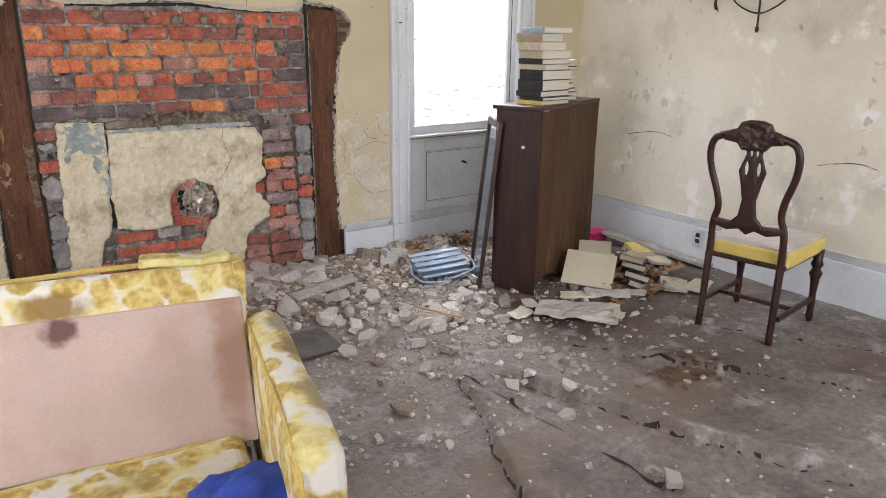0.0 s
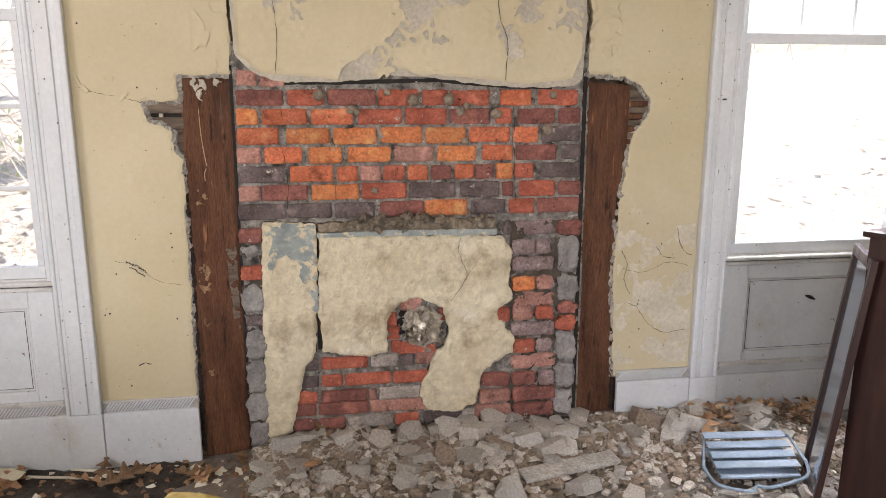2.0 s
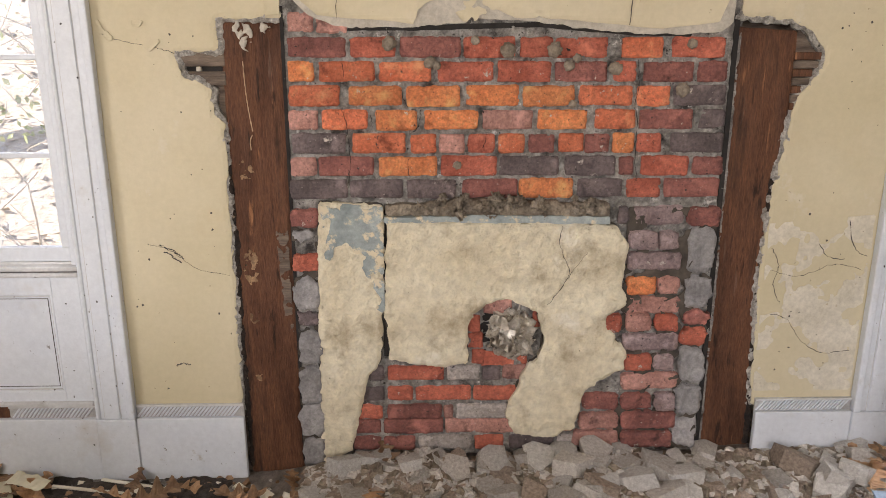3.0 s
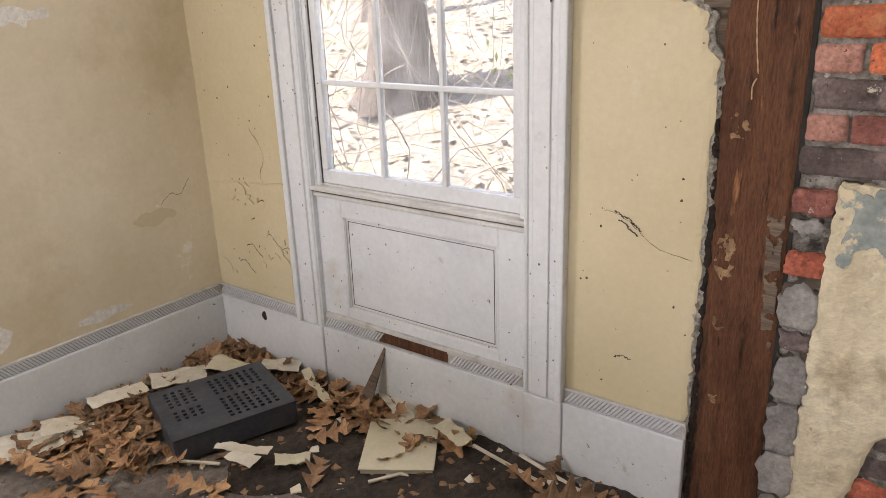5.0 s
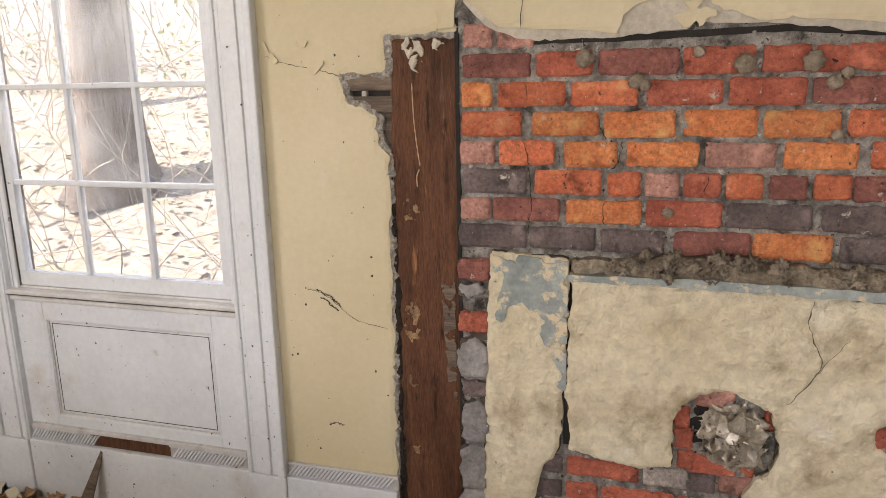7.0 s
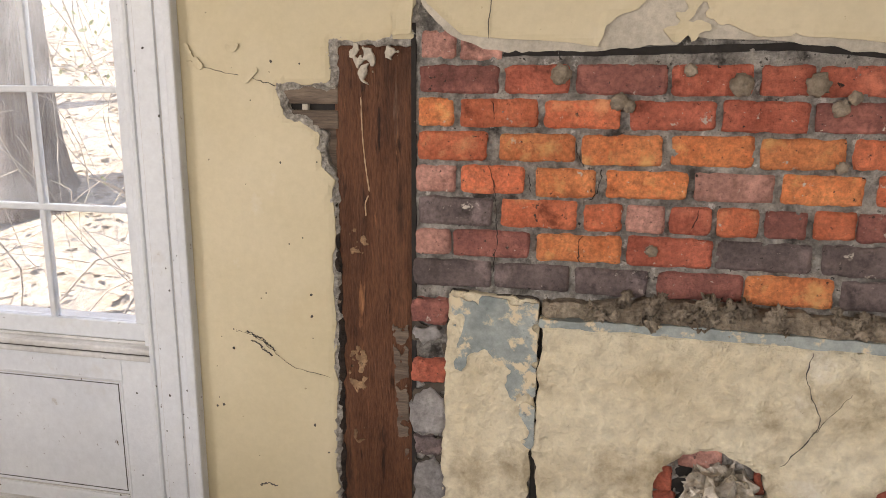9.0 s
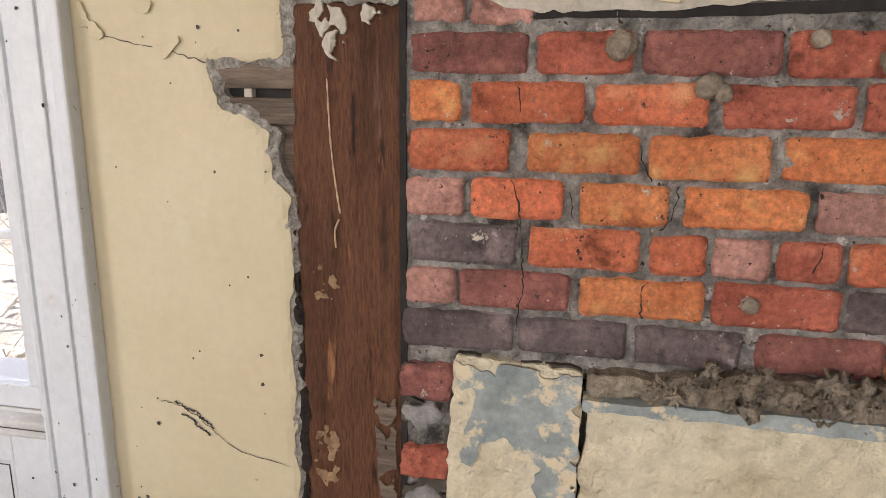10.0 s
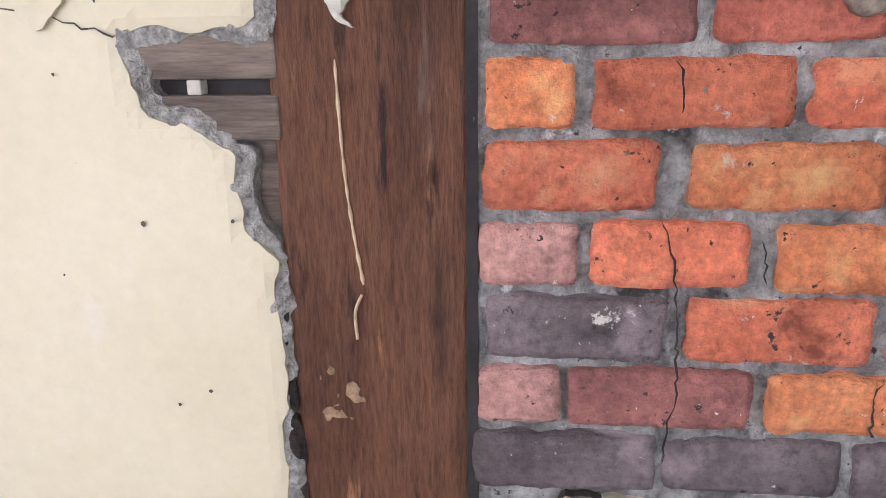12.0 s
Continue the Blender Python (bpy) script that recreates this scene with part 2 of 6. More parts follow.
FOIL = surface("crumpled_newspaper_foil", (0.20, 0.16, 0.11), (0.74, 0.69, 0.60), 16, rough=0.36, bump=0.3, grain=90, grain_amount=0.3, metal=0.5,
               stains=[((0.07, 0.055, 0.04), 26, 0.58, 0.66)])
MUD = surface("dried_mud_nest", (0.20, 0.16, 0.115), (0.36, 0.30, 0.23), 18, rough=0.97, bump=0.7, grain=90, grain_amount=0.4)
SCALE_RUST = surface("brown_crumbling_debris", (0.13, 0.095, 0.065), (0.38, 0.32, 0.24), 12, rough=0.97, bump=0.9, grain=60, grain_amount=0.5, depth=0.01,
                     stains=[((0.07, 0.05, 0.04), 14, 0.58, 0.7)])
BARK = surface("grey_brown_bark", (0.22, 0.175, 0.15), (0.42, 0.36, 0.32), 9, (3, 3, 0.4), rough=0.95, bump=0.9, grain=40, grain_amount=0.5, depth=0.03)
TWIG = surface("bleached_twig", (0.42, 0.37, 0.31), (0.62, 0.57, 0.49), 9, rough=0.9, bump=0.3)
LITTER = surface("dry_leaf_litter_ground", (0.46, 0.40, 0.31), (0.68, 0.62, 0.53), 5, rough=0.95, bump=0.9, grain=22, grain_amount=0.5, depth=0.03,
                 stains=[((0.24, 0.19, 0.14), 9, 0.6, 0.72), ((0.34, 0.38, 0.14), 1.2, 0.60, 0.75)])
LEAF_OUT = surface("sun_bleached_leaf", (0.44, 0.36, 0.26), (0.66, 0.58, 0.46), 14, rough=0.8, bump=0.2, vary=0.2)
GREEN = surface("spring_green_leaf", (0.28, 0.34, 0.12), (0.48, 0.52, 0.24), 9, rough=0.7, bump=0.1, vary=0.2)
PLASTIC_WHITE = surface("white_plastic", (0.60, 0.60, 0.58), (0.70, 0.70, 0.68), 9, rough=0.4, bump=0.05)


def spot(t, v, centre, size, lo=0.55, hi=1.05, rag=0.55, scale=22.0):
    """A soft ragged mask round one place of an object."""
    sub, div, length = t.nodes.new("ShaderNodeVectorMath"), t.nodes.new("ShaderNodeVectorMath"), t.nodes.new("ShaderNodeVectorMath")
    sub.operation, div.operation, length.operation = "SUBTRACT", "DIVIDE", "LENGTH"
    sub.inputs[1].default_value, div.inputs[1].default_value = centre, size
    t.links.new(v, sub.inputs[0])
    t.links.new(sub.outputs[0], div.inputs[0])
    t.links.new(div.outputs[0], length.inputs[0])
    n = t.nodes.new("ShaderNodeTexNoise")
    n.inputs["Scale"].default_value, n.inputs["Detail"].default_value = scale, 6.0
    t.links.new(v, n.inputs["Vector"])
    add = t.nodes.new("ShaderNodeMath")
    add.operation = "MULTIPLY_ADD"
    t.links.new(n.outputs[0], add.inputs[0])
    add.inputs[1].default_value = rag * 2
    t.links.new(length.outputs["Value"], add.inputs[2])
    third = t.nodes.new("ShaderNodeMath")
    third.operation = "MULTIPLY"
    third.inputs[1].default_value = 1 / 3
    t.links.new(add.outputs[0], third.inputs[0])
    return ramp(t, (0.92,) * 3, (0, 0, 0), (lo + rag) / 3, (hi + rag) / 3, third.outputs[0])


def stained(m, marks):
    """Adds stains (colour, centre, size) to a material's base colour."""
    t = m.node_tree
    b = t.nodes["Principled BSDF"]
    co = t.nodes.new("ShaderNodeTexCoord")
    c = b.inputs["Base Color"].links[0].from_socket
    for colour, centre, size in marks:
        c = mixed(t, c, colour, spot(t, co.outputs["Object"], centre, size))
    t.links.new(c, b.inputs["Base Color"])
    return m


def floral():
    m, t, b, add = nodes_of("yellow_floral_upholstery")
    co = add("ShaderNodeTexCoord")
    warp = add("ShaderNodeTexNoise", i_Scale=9.0, i_Detail=4.0)
    t.links.new(co.outputs["Object"], warp.inputs["Vector"])
    w = mixed(t, co.outputs["Object"], warp.outputs["Color"], 0.09)
    vor = add("ShaderNodeTexVoronoi", i_Scale=11.0, i_Randomness=0.75)
    t.links.new(w, vor.inputs["Vector"])
    flower = ramp(t, (1, 1, 1), (0, 0, 0), 0.44, 0.54, vor.outputs["Distance"])
    leaf = add("ShaderNodeTexNoise", i_Scale=7.0, i_Detail=3.0)
    t.links.new(co.outputs["Object"], leaf.inputs["Vector"])
    leafy = ramp(t, (0, 0, 0), (1, 1, 1), 0.46, 0.54, leaf.outputs[0])
    petal = add("ShaderNodeTexNoise", i_Scale=38.0, i_Detail=5.0)
    t.links.new(co.outputs["Object"], petal.inputs["Vector"])
    gold = ramp(t, (0.34, 0.235, 0.05), (0.56, 0.44, 0.17), 0.38, 0.65, petal.outputs[0])
    pale = ramp(t, (0.50, 0.43, 0.15), (0.60, 0.54, 0.27), 0.35, 0.65, petal.outputs[0])
    c = mixed(t, (0.58, 0.56, 0.50), pale, leafy)
    c = mixed(t, c, gold, flower)
    grime = add("ShaderNodeTexNoise", i_Scale=3.5, i_Detail=8.0)
    t.links.new(co.outputs["Object"], grime.inputs["Vector"])
    c = mixed(t, c, (0.26, 0.19, 0.08), ramp(t, (0, 0, 0), (0.8, 0.8, 0.8), 0.64, 0.78, grime.outputs[0]))
    t.links.new(c, b.inputs["Base Color"])
    b.inputs["Roughness"].default_value = 0.92
    weave = add("ShaderNodeTexNoise", i_Scale=260.0)
    t.links.new(co.outputs["Object"], weave.inputs["Vector"])
    bp = add("ShaderNodeBump", i_Strength=0.25, i_Distance=0.002)
    t.links.new(weave.outputs[0], bp.inputs["Height"])
    t.links.new(bp.outputs[0], b.inputs["Normal"])
    return m


FLORAL = stained(floral(), [((0.22, 0.13, 0.03), (-0.535, -0.139, 0.715), (0.10, 0.09, 0.05)), ((0.20, 0.17, 0.11), (0.09, -0.24, 0.61), (0.05, 0.10, 0.08)),
                            ((0.17, 0.12, 0.05), (0.09, -0.42, 0.60), (0.05, 0.10, 0.09)), ((0.24, 0.19, 0.10), (0.08, -0.72, 0.58), (0.05, 0.16, 0.10))])
PINK_LINING = stained(PINK_LINING, [((0.10, 0.045, 0.04), (-0.525, -0.172, 0.655), (0.055, 0.05, 0.05)), ((0.10, 0.06, 0.05), (-0.37, -0.25, 0.42), (0.018, 0.03, 0.014)),
                                    ((0.28, 0.165, 0.115), (-0.06, -0.2, 0.5), (0.07, 0.2, 0.3))])


def glass():
    m, t, b, add = nodes_of("dusty_hazed_glass")
    b.inputs["Roughness"].default_value = 0.02
    b.inputs["Transmission Weight"].default_value = 1.0
    b.inputs["IOR"].default_value = 1.05
    b.inputs["Base Color"].default_value = (0.97, 0.98, 0.97, 1)
    # a thin film of dust that scatters the daylight, raised to add haze outdoors
    co = add("ShaderNodeTexCoord")
    grime = add("ShaderNodeTexNoise", i_Scale=7.0, i_Detail=8.0)
    t.links.new(co.outputs["Object"], grime.inputs["Vector"])
    film = add("ShaderNodeBsdfTranslucent")
    film.inputs["Color"].default_value = (0.85, 0.85, 0.82, 1)
    mix = add("ShaderNodeMixShader")
    t.links.new(ramp(t, (0.05,) * 3, (0.22,) * 3, 0.35, 0.72, grime.outputs[0]), mix.inputs[0])
    t.links.new(b.outputs[0], mix.inputs[1])
    t.links.new(film.outputs[0], mix.inputs[2])
    t.links.new(mix.outputs[0], t.nodes["Material Output"].inputs[0])
    return m


GLASS = glass()


def mirror():
    m, t, b, add = nodes_of("door_mirror_glass")
    b.inputs["Metallic"].default_value, b.inputs["Roughness"].default_value = 0.9, 0.12
    b.inputs["Base Color"].default_value = (0.55, 0.62, 0.70, 1)
    return m


MIRROR = mirror()


# ---- builders ----
def mesh_object(name, verts, faces, material, parent=None, smooth=False, label=""):
    me = bpy.data.meshes.new(name)
    me.from_pydata([tuple(v) for v in verts], [], faces)
    me.materials.append(material)
    if smooth:
        me.polygons.foreach_set("use_smooth", [True] * len(me.polygons))
    me.update()
    ob = new(name, me)
    if parent:
        ob.parent = parent
    if label:
        ob["label"] = label
    return ob


def part(name, bm, material, parent=None, label="", smooth=False):
    me = bpy.data.meshes.new(name)
    bm.to_mesh(me)
    bm.free()
    me.materials.append(material)
    if smooth:
        me.polygons.foreach_set("use_smooth", [True] * len(me.polygons))
    ob = new(name, me)
    if parent:
        ob.parent = parent
    if label:
        ob["label"] = label
    return ob


def thing(name, label, category, group="", kind="", at=None):
    ob = new(name)
    if at is not None:
        ob.matrix_world = at
    return tagged(ob, label, category, group, kind)


def add_box(bm, x0, x1, y0, y1, z0, z1, bevel=0.0, segs=2, m=None):
    r = bmesh.ops.create_cube(bm, size=1)
    vs = r["verts"]
    bmesh.ops.transform(bm, verts=vs, matrix=Matrix.Translation(((x0 + x1) / 2, (y0 + y1) / 2, (z0 + z1) / 2)) @ Matrix.Diagonal((abs(x1 - x0), abs(y1 - y0), abs(z1 - z0), 1)))
    if bevel:
        es = list({e for v in vs for e in v.link_edges})
        r = bmesh.ops.bevel(bm, geom=es, offset=bevel, segments=segs, affect="EDGES", profile=0.5)
        vs = list({v for f in r["faces"] for v in f.verts} | {v for v in vs if v.is_valid})
    if m is not None:
        bmesh.ops.transform(bm, verts=list({v for v in vs if v.is_valid}), matrix=m)
    return bm


def box(x0, x1, y0, y1, z0, z1, bevel=0.0, segs=2, m=None):
    return add_box(bmesh.new(), x0, x1, y0, y1, z0, z1, bevel, segs, m)


def sweep(bm, pts, rad, n=8, flat=1.0, up=(0, 1, 0)):
    """A tube along pts; rad: one radius or one a point; flat: its depth against its width."""
    pts = [Vector(p) for p in pts]
    rad = rad if isinstance(rad, (list, tuple)) else [rad] * len(pts)
    rings = []
    for i, p in enumerate(pts):
        d = (pts[min(i + 1, len(pts) - 1)] - pts[max(i - 1, 0)]).normalized()
        u = Vector(up)
        if abs(d.dot(u)) > 0.95:
            u = Vector((1, 0, 0)) if abs(d.x) < 0.9 else Vector((0, 0, 1))
        a = d.cross(u).normalized()
        b = a.cross(d).normalized()
        rings.append([bm.verts.new(p + a * rad[i] * math.cos(k * math.tau / n) + b * rad[i] * flat * math.sin(k * math.tau / n)) for k in range(n)])
    for r0, r1 in zip(rings, rings[1:]):
        for k in range(n):
            bm.faces.new((r0[k], r0[(k + 1) % n], r1[(k + 1) % n], r1[k]))
    bm.faces.new(rings[0][::-1])
    bm.faces.new(rings[-1])
    bmesh.ops.recalc_face_normals(bm, faces=bm.faces[:])
    return bm


def tube(pts, rad, n=8, flat=1.0, up=(0, 1, 0)):
    return sweep(bmesh.new(), pts, rad, n, flat, up)


def lathe(profile, n=14):
    """A turned piece from (radius, z) pairs."""
    bm = bmesh.new()
    rings = [[bm.verts.new((r * math.cos(k * math.tau / n), r * math.sin(k * math.tau / n), z)) for k in range(n)] for r, z in profile]
    for a, b in zip(rings, rings[1:]):
        for k in range(n):
            bm.faces.new((a[k], a[(k + 1) % n], b[(k + 1) % n], b[k]))
    bm.faces.new(rings[0][::-1])
    bm.faces.new(rings[-1])
    return bm


def spline(pts, n=6):
    """A smooth line through pts."""
    pts = [Vector(p) for p in pts]
    out = []
    for i in range(len(pts) - 1):
        p0, p1, p2, p3 = pts[max(i - 1, 0)], pts[i], pts[i + 1], pts[min(i + 2, len(pts) - 1)]
        for k in range(n):
            s = k / n
            out.append(0.5 * ((2 * p1) + (p2 - p0) * s + (2 * p0 - 5 * p1 + 4 * p2 - p3) * s * s + (3 * p1 - p0 - 3 * p2 + p3) * s ** 3))
    return out + [pts[-1]]


def fbm(x, z, s, seed=0.0):
    v = Vector((x * s + seed, z * s - seed * 0.7, seed * 1.3))
    return noise.noise(v) + 0.5 * noise.noise(v * 2.1) + 0.25 * noise.noise(v * 4.3)


def inside(points):
    """Signed distance to a closed outline in the wall's plane, positive inside."""
    P = np.array(points, float)

    def f(X, Z):
        d = np.full(X.shape, 1e9)
        odd = np.zeros(X.shape, bool)
        for (ax, az), (bx, bz) in zip(P, np.roll(P, -1, 0)):
            ex, ez = bx - ax, bz - az
            s = np.clip(((X - ax) * ex + (Z - az) * ez) / (ex * ex + ez * ez + 1e-12), 0, 1)
            d = np.minimum(d, np.hypot(X - ax - s * ex, Z - az - s * ez))
            odd ^= ((az > Z) != (bz > Z)) & (X < ex * (Z - az) / (ez if abs(ez) > 1e-9 else 1e-9) + ax)
        return np.where(odd, d, -d)
    return f


def ragged(f, amount, scale, seed):
    def g(X, Z):
        n = np.array([fbm(x, z, scale, seed) for x, z in zip(X.ravel(), Z.ravel())]).reshape(X.shape)
        return f(X, Z) + amount * n
    return g


def sheet(name, f, x0, x1, z0, z1, h, y, thick, material, parent=None, relief=0.002, rs=14.0, seed=0.0, label="", edge=0.0):
    """A slab in the wall's plane whose outline is where f is positive, with a broken edge and an uneven face."""
    nx, nz = max(2, int(round((x1 - x0) / h)) + 1), max(2, int(round((z1 - z0) / h)) + 1)
    xs, zs = np.linspace(x0, x1, nx), np.linspace(z0, z1, nz)
    X, Z = np.meshgrid(xs, zs, indexing="ij")
    F = f(X, Z)
    verts, faces, front, back = [], [], {}, {}

    def vertex(key, x, z, depth):
        if key not in front:
            front[key] = len(verts)
            verts.append((x, y - relief * fbm(x, z, rs, seed + 3) + edge * max(0.0, 1 - depth / 0.012), z))
        return front[key]

    def behind(i):
        if i not in back:
            back[i] = len(verts)
            verts.append((verts[i][0], y + thick, verts[i][2]))
        return back[i]
    for i in range(nx - 1):
        for j in range(nz - 1):
            ring = ((i, j), (i + 1, j), (i + 1, j + 1), (i, j + 1))
            val = [F[c] for c in ring]
            if max(val) <= 0:
                continue
            poly, cut = [], []
            for k in range(4):
                a, b, va, vb = ring[k], ring[(k + 1) % 4], val[k], val[(k + 1) % 4]
                if va > 0:
                    poly.append(vertex(a, X[a], Z[a], va))
                if (va > 0) != (vb > 0):
                    s = va / (va - vb)
                    poly.append(vertex((min(a, b), max(a, b)), X[a] + s * (X[b] - X[a]), Z[a] + s * (Z[b] - Z[a]), 0))
                    cut.append((poly[-1], va > 0))
            if len(poly) > 2:
                faces.append(poly)
            for k, (p, leaving) in enumerate(cut):
                if leaving:
                    q = cut[(k + 1) % len(cut)][0]
                    if p != q:
                        faces.append((p, behind(p), behind(q), q))
    return mesh_object(name, verts, faces, material, parent, False, label)


def chunk_mesh(rnd, size, flatness=0.6):
    """An angular broken lump."""
    bm = bmesh.new()
    sx, sy, sz = size * rnd.uniform(0.8, 1.25), size * rnd.uniform(0.55, 0.95), size * flatness * rnd.uniform(0.5, 0.9)
    n = rnd.choice((4, 5, 5, 6, 7))
    for k in range(n):
        a = k * math.tau / n + rnd.uniform(-0.35, 0.35)
        r = rnd.uniform(0.75, 1.1)
        for side in (-1, 1):
            rr = r * rnd.uniform(0.8, 1.0)
            bm.verts.new((sx * rr * math.cos(a), sy * rr * math.sin(a), side * sz * rnd.uniform(0.55, 0.75)))
    r = bmesh.ops.convex_hull(bm, input=bm.verts[:])
    bmesh.ops.delete(bm, geom=[g for g in r["geom_interior"] if isinstance(g, bmesh.types.BMVert)], context="VERTS")
    bmesh.ops.recalc_face_normals(bm, faces=bm.faces[:])
    me = bpy.data.meshes.new("rubble")
    bm.to_mesh(me)
    bm.free()
    return me


# ---- the room ----
WEST, EAST, SOUTH, TOP = -2.31, 3.67, -5.25, 3.1


def bump_at(x, y, cx, cy, rx, ry):
    return math.exp(-((x - cx) / rx) ** 2 - ((y - cy) / ry) ** 2)


def gz(x, y):
    """Height of the dirt floor, with the heap below the chimney breast and ridges where boards have buckled."""
    z = 0.012 * fbm(x, y, 1.1, 4) + 0.004 * fbm(x, y, 9, 8) - 0.004
    side = 1 / (1 + math.exp(-(x + 0.02) * 14)) * 1 / (1 + math.exp((x - 2.75) * 8))
    z += side * (0.085 + 0.03 * fbm(x, y, 3, 2)) * math.exp(-((min(y, 0) + 0.02) / 0.30) ** 2)
    z += 0.03 * bump_at(x, y, 1.75, -0.55, 0.7, 0.35) + 0.02 * bump_at(x, y, 3.0, -0.9, 0.5, 0.5)
    for a, k, w, h in RIDGES:
        d = (x - a) - k * (y + 2.3) - 0.05 * fbm(x, y, 2.4, a)
        if abs(d) < 0.2 and y < -1.55:
            z += min(1, (-1.55 - y) * 3) * h * (math.exp(-(d / w) ** 2) if d > 0 else math.exp(-(d / 0.012) ** 2))
    return z


RIDGES = ((1.68, -0.336, 0.12, 0.052), (1.40, -0.05, 0.07, 0.03), (1.07, 0.445, 0.09, 0.042), (2.38, -0.667, 0.14, 0.045), (3.0, -0.6, 0.14, 0.03))


def ground_grid(name, fn, x0, x1, y0, y1, step, material):
    nx, ny = int((x1 - x0) / step) + 1, int((y1 - y0) / step) + 1
    xs, ys = np.linspace(x0, x1, nx), np.linspace(y0, y1, ny)
    verts = [(x, y, fn(x, y)) for x in xs for y in ys]
    faces = [(i * ny + j, (i + 1) * ny + j, (i + 1) * ny + j + 1, i * ny + j + 1) for i in range(nx - 1) for j in range(ny - 1)]
    return mesh_object(name, verts, faces, material, None, True)


floor = tagged(ground_grid("floor", gz, WEST - 0.1, EAST + 0.1, SOUTH - 0.1, 0.13, 0.028, FLOOR), "buckled floor under grey dirt and rubble dust", "floor", kind="structure")

for k, (a, slope, w, h) in enumerate(RIDGES):
    rc = random.Random(60 + k)
    bm = bmesh.new()
    prev = None
    for i in range(64):
        y = -1.72 - i * 0.03
        x = a + slope * (y + 2.3) + 0.05 * fbm(a + slope * (y + 2.3), y, 2.4, a) - 0.022 + 0.012 * fbm(y, a, 16, k)
        wd = 0.003 + 0.014 * max(0.0, fbm(y, a, 7, k + 5))
        cur = [bm.verts.new((x - wd, y, gz(x - wd, y) + 0.005)), bm.verts.new((x + wd * 0.6, y, gz(x + wd * 0.6, y) + 0.005))]
        if prev and rc.random() > 0.04:
            bm.faces.new((prev[1], prev[0], cur[0], cur[1]))
        prev = cur
    part("floor_crack", bm, VOID, floor)

ceiling = tagged(part("ceiling", box(WEST - 0.2, EAST + 0.2, SOUTH - 0.2, 0.22, TOP, TOP + 0.15), surface("ceiling_plaster", (0.42, 0.385, 0.31), (0.54, 0.50, 0.42), 2, rough=0.9)),
                 "stained plaster ceiling", "ceiling", kind="structure")

# north wall: a core with two window openings and the chimney, and plaster skins on it
WL0, WL1, WR0, WR1, WTOP = -1.66, -0.745, 2.135, 3.03, 2.75
SPLAY = 0.11  # the masonry opens wider than the sash frame
bm = bmesh.new()
for a, b, z0, z1 in ((WEST - 0.2, WL0 - SPLAY, -0.1, TOP), (WL1 + SPLAY, -0.215, -0.1, TOP), (1.655, WR0 - SPLAY, -0.1, TOP), (WR1 + SPLAY, EAST + 0.2, -0.1, TOP),
                     (WL0 - SPLAY, WL1 + SPLAY, WTOP, TOP), (WR0 - SPLAY, WR1 + SPLAY, WTOP, TOP), (WL0 - SPLAY, WL1 + SPLAY, -0.1, 0.76), (WR0 - SPLAY, WR1 + SPLAY, -0.1, 0.76)):
    add_box(bm, a, b, 0.032, 0.22, z0, z1)
add_box(bm, -0.215, 1.655, 0.125, 0.22, -0.1, TOP)
add_box(bm, -0.214, 1.654, 0.032, 0.125, 1.68, TOP)
wall_north = tagged(part("wall_north", bm, WOOD_GREY), "broken yellow plaster wall round a stripped chimney breast", "wall", kind="structure")


def side_wall(name, x, face, paint, label, holes=()):
    """A side wall; holes: (y0, y1, z0, z1) openings."""
    b2 = bmesh.new()
    ys = sorted({SOUTH - 0.2, 0.22, *[v for h in holes for v in h[:2]]})
    xa, xb = (x - 0.2, x) if face > 0 else (x, x + 0.2)
    for a, b in zip(ys, ys[1:]):
        gap = [h for h in holes if h[0] <= a and b <= h[1]]
        if gap:
            add_box(b2, xa, xb, a, b, -0.1, gap[0][2])
            add_box(b2, xa, xb, a, b, gap[0][3], TOP)
        else:
            add_box(b2, xa, xb, a, b, -0.1, TOP)
    return tagged(part(name, b2, paint), label, "wall", kind="structure")


wall_west = side_wall("wall_west", WEST, 1, PAINT_LEFT, "cream plaster wall with brown water stains", [(-3.2, -1.7, 0.82, 2.6)])
wall_east = side_wall("wall_east", EAST, -1, PAINT_EAST, "pale plaster wall with grey streaks and stains")
bm = bmesh.new()
for a, b, z0, z1 in ((WEST - 0.2, -1.45, -0.1, TOP), (-0.35, 1.65, -0.1, TOP), (2.75, EAST + 0.2, -0.1, TOP), (-1.45, -0.35, -0.1, 0.85), (1.65, 2.75, -0.1, 0.85),
                     (-1.45, -0.35, 2.65, TOP), (1.65, 2.75, 2.65, TOP)):
    add_box(bm, a, b, SOUTH - 0.2, SOUTH, z0, z1)
wall_south = tagged(part("wall_south", bm, PAINT_YELLOW), "plain yellow plaster wall", "wall", kind="structure")

# plaster skins
NOTCH = [(-0.64, 0.26), (-0.224, 0.26), (-0.22, 0.62), (-0.214, 0.9), (-0.217, 1.1), (-0.213, 1.29), (-0.243, 1.33), (-0.243, 1.40), (-0.272, 1.428), (-0.335, 1.448),
         (-0.357, 1.515), (-0.212, 1.518), (-0.212, 1.614), (-0.012, 1.62), (-0.006, 1.75), (-0.016, 1.95), (-0.006, 3.1), (-0.64, 3.1)]
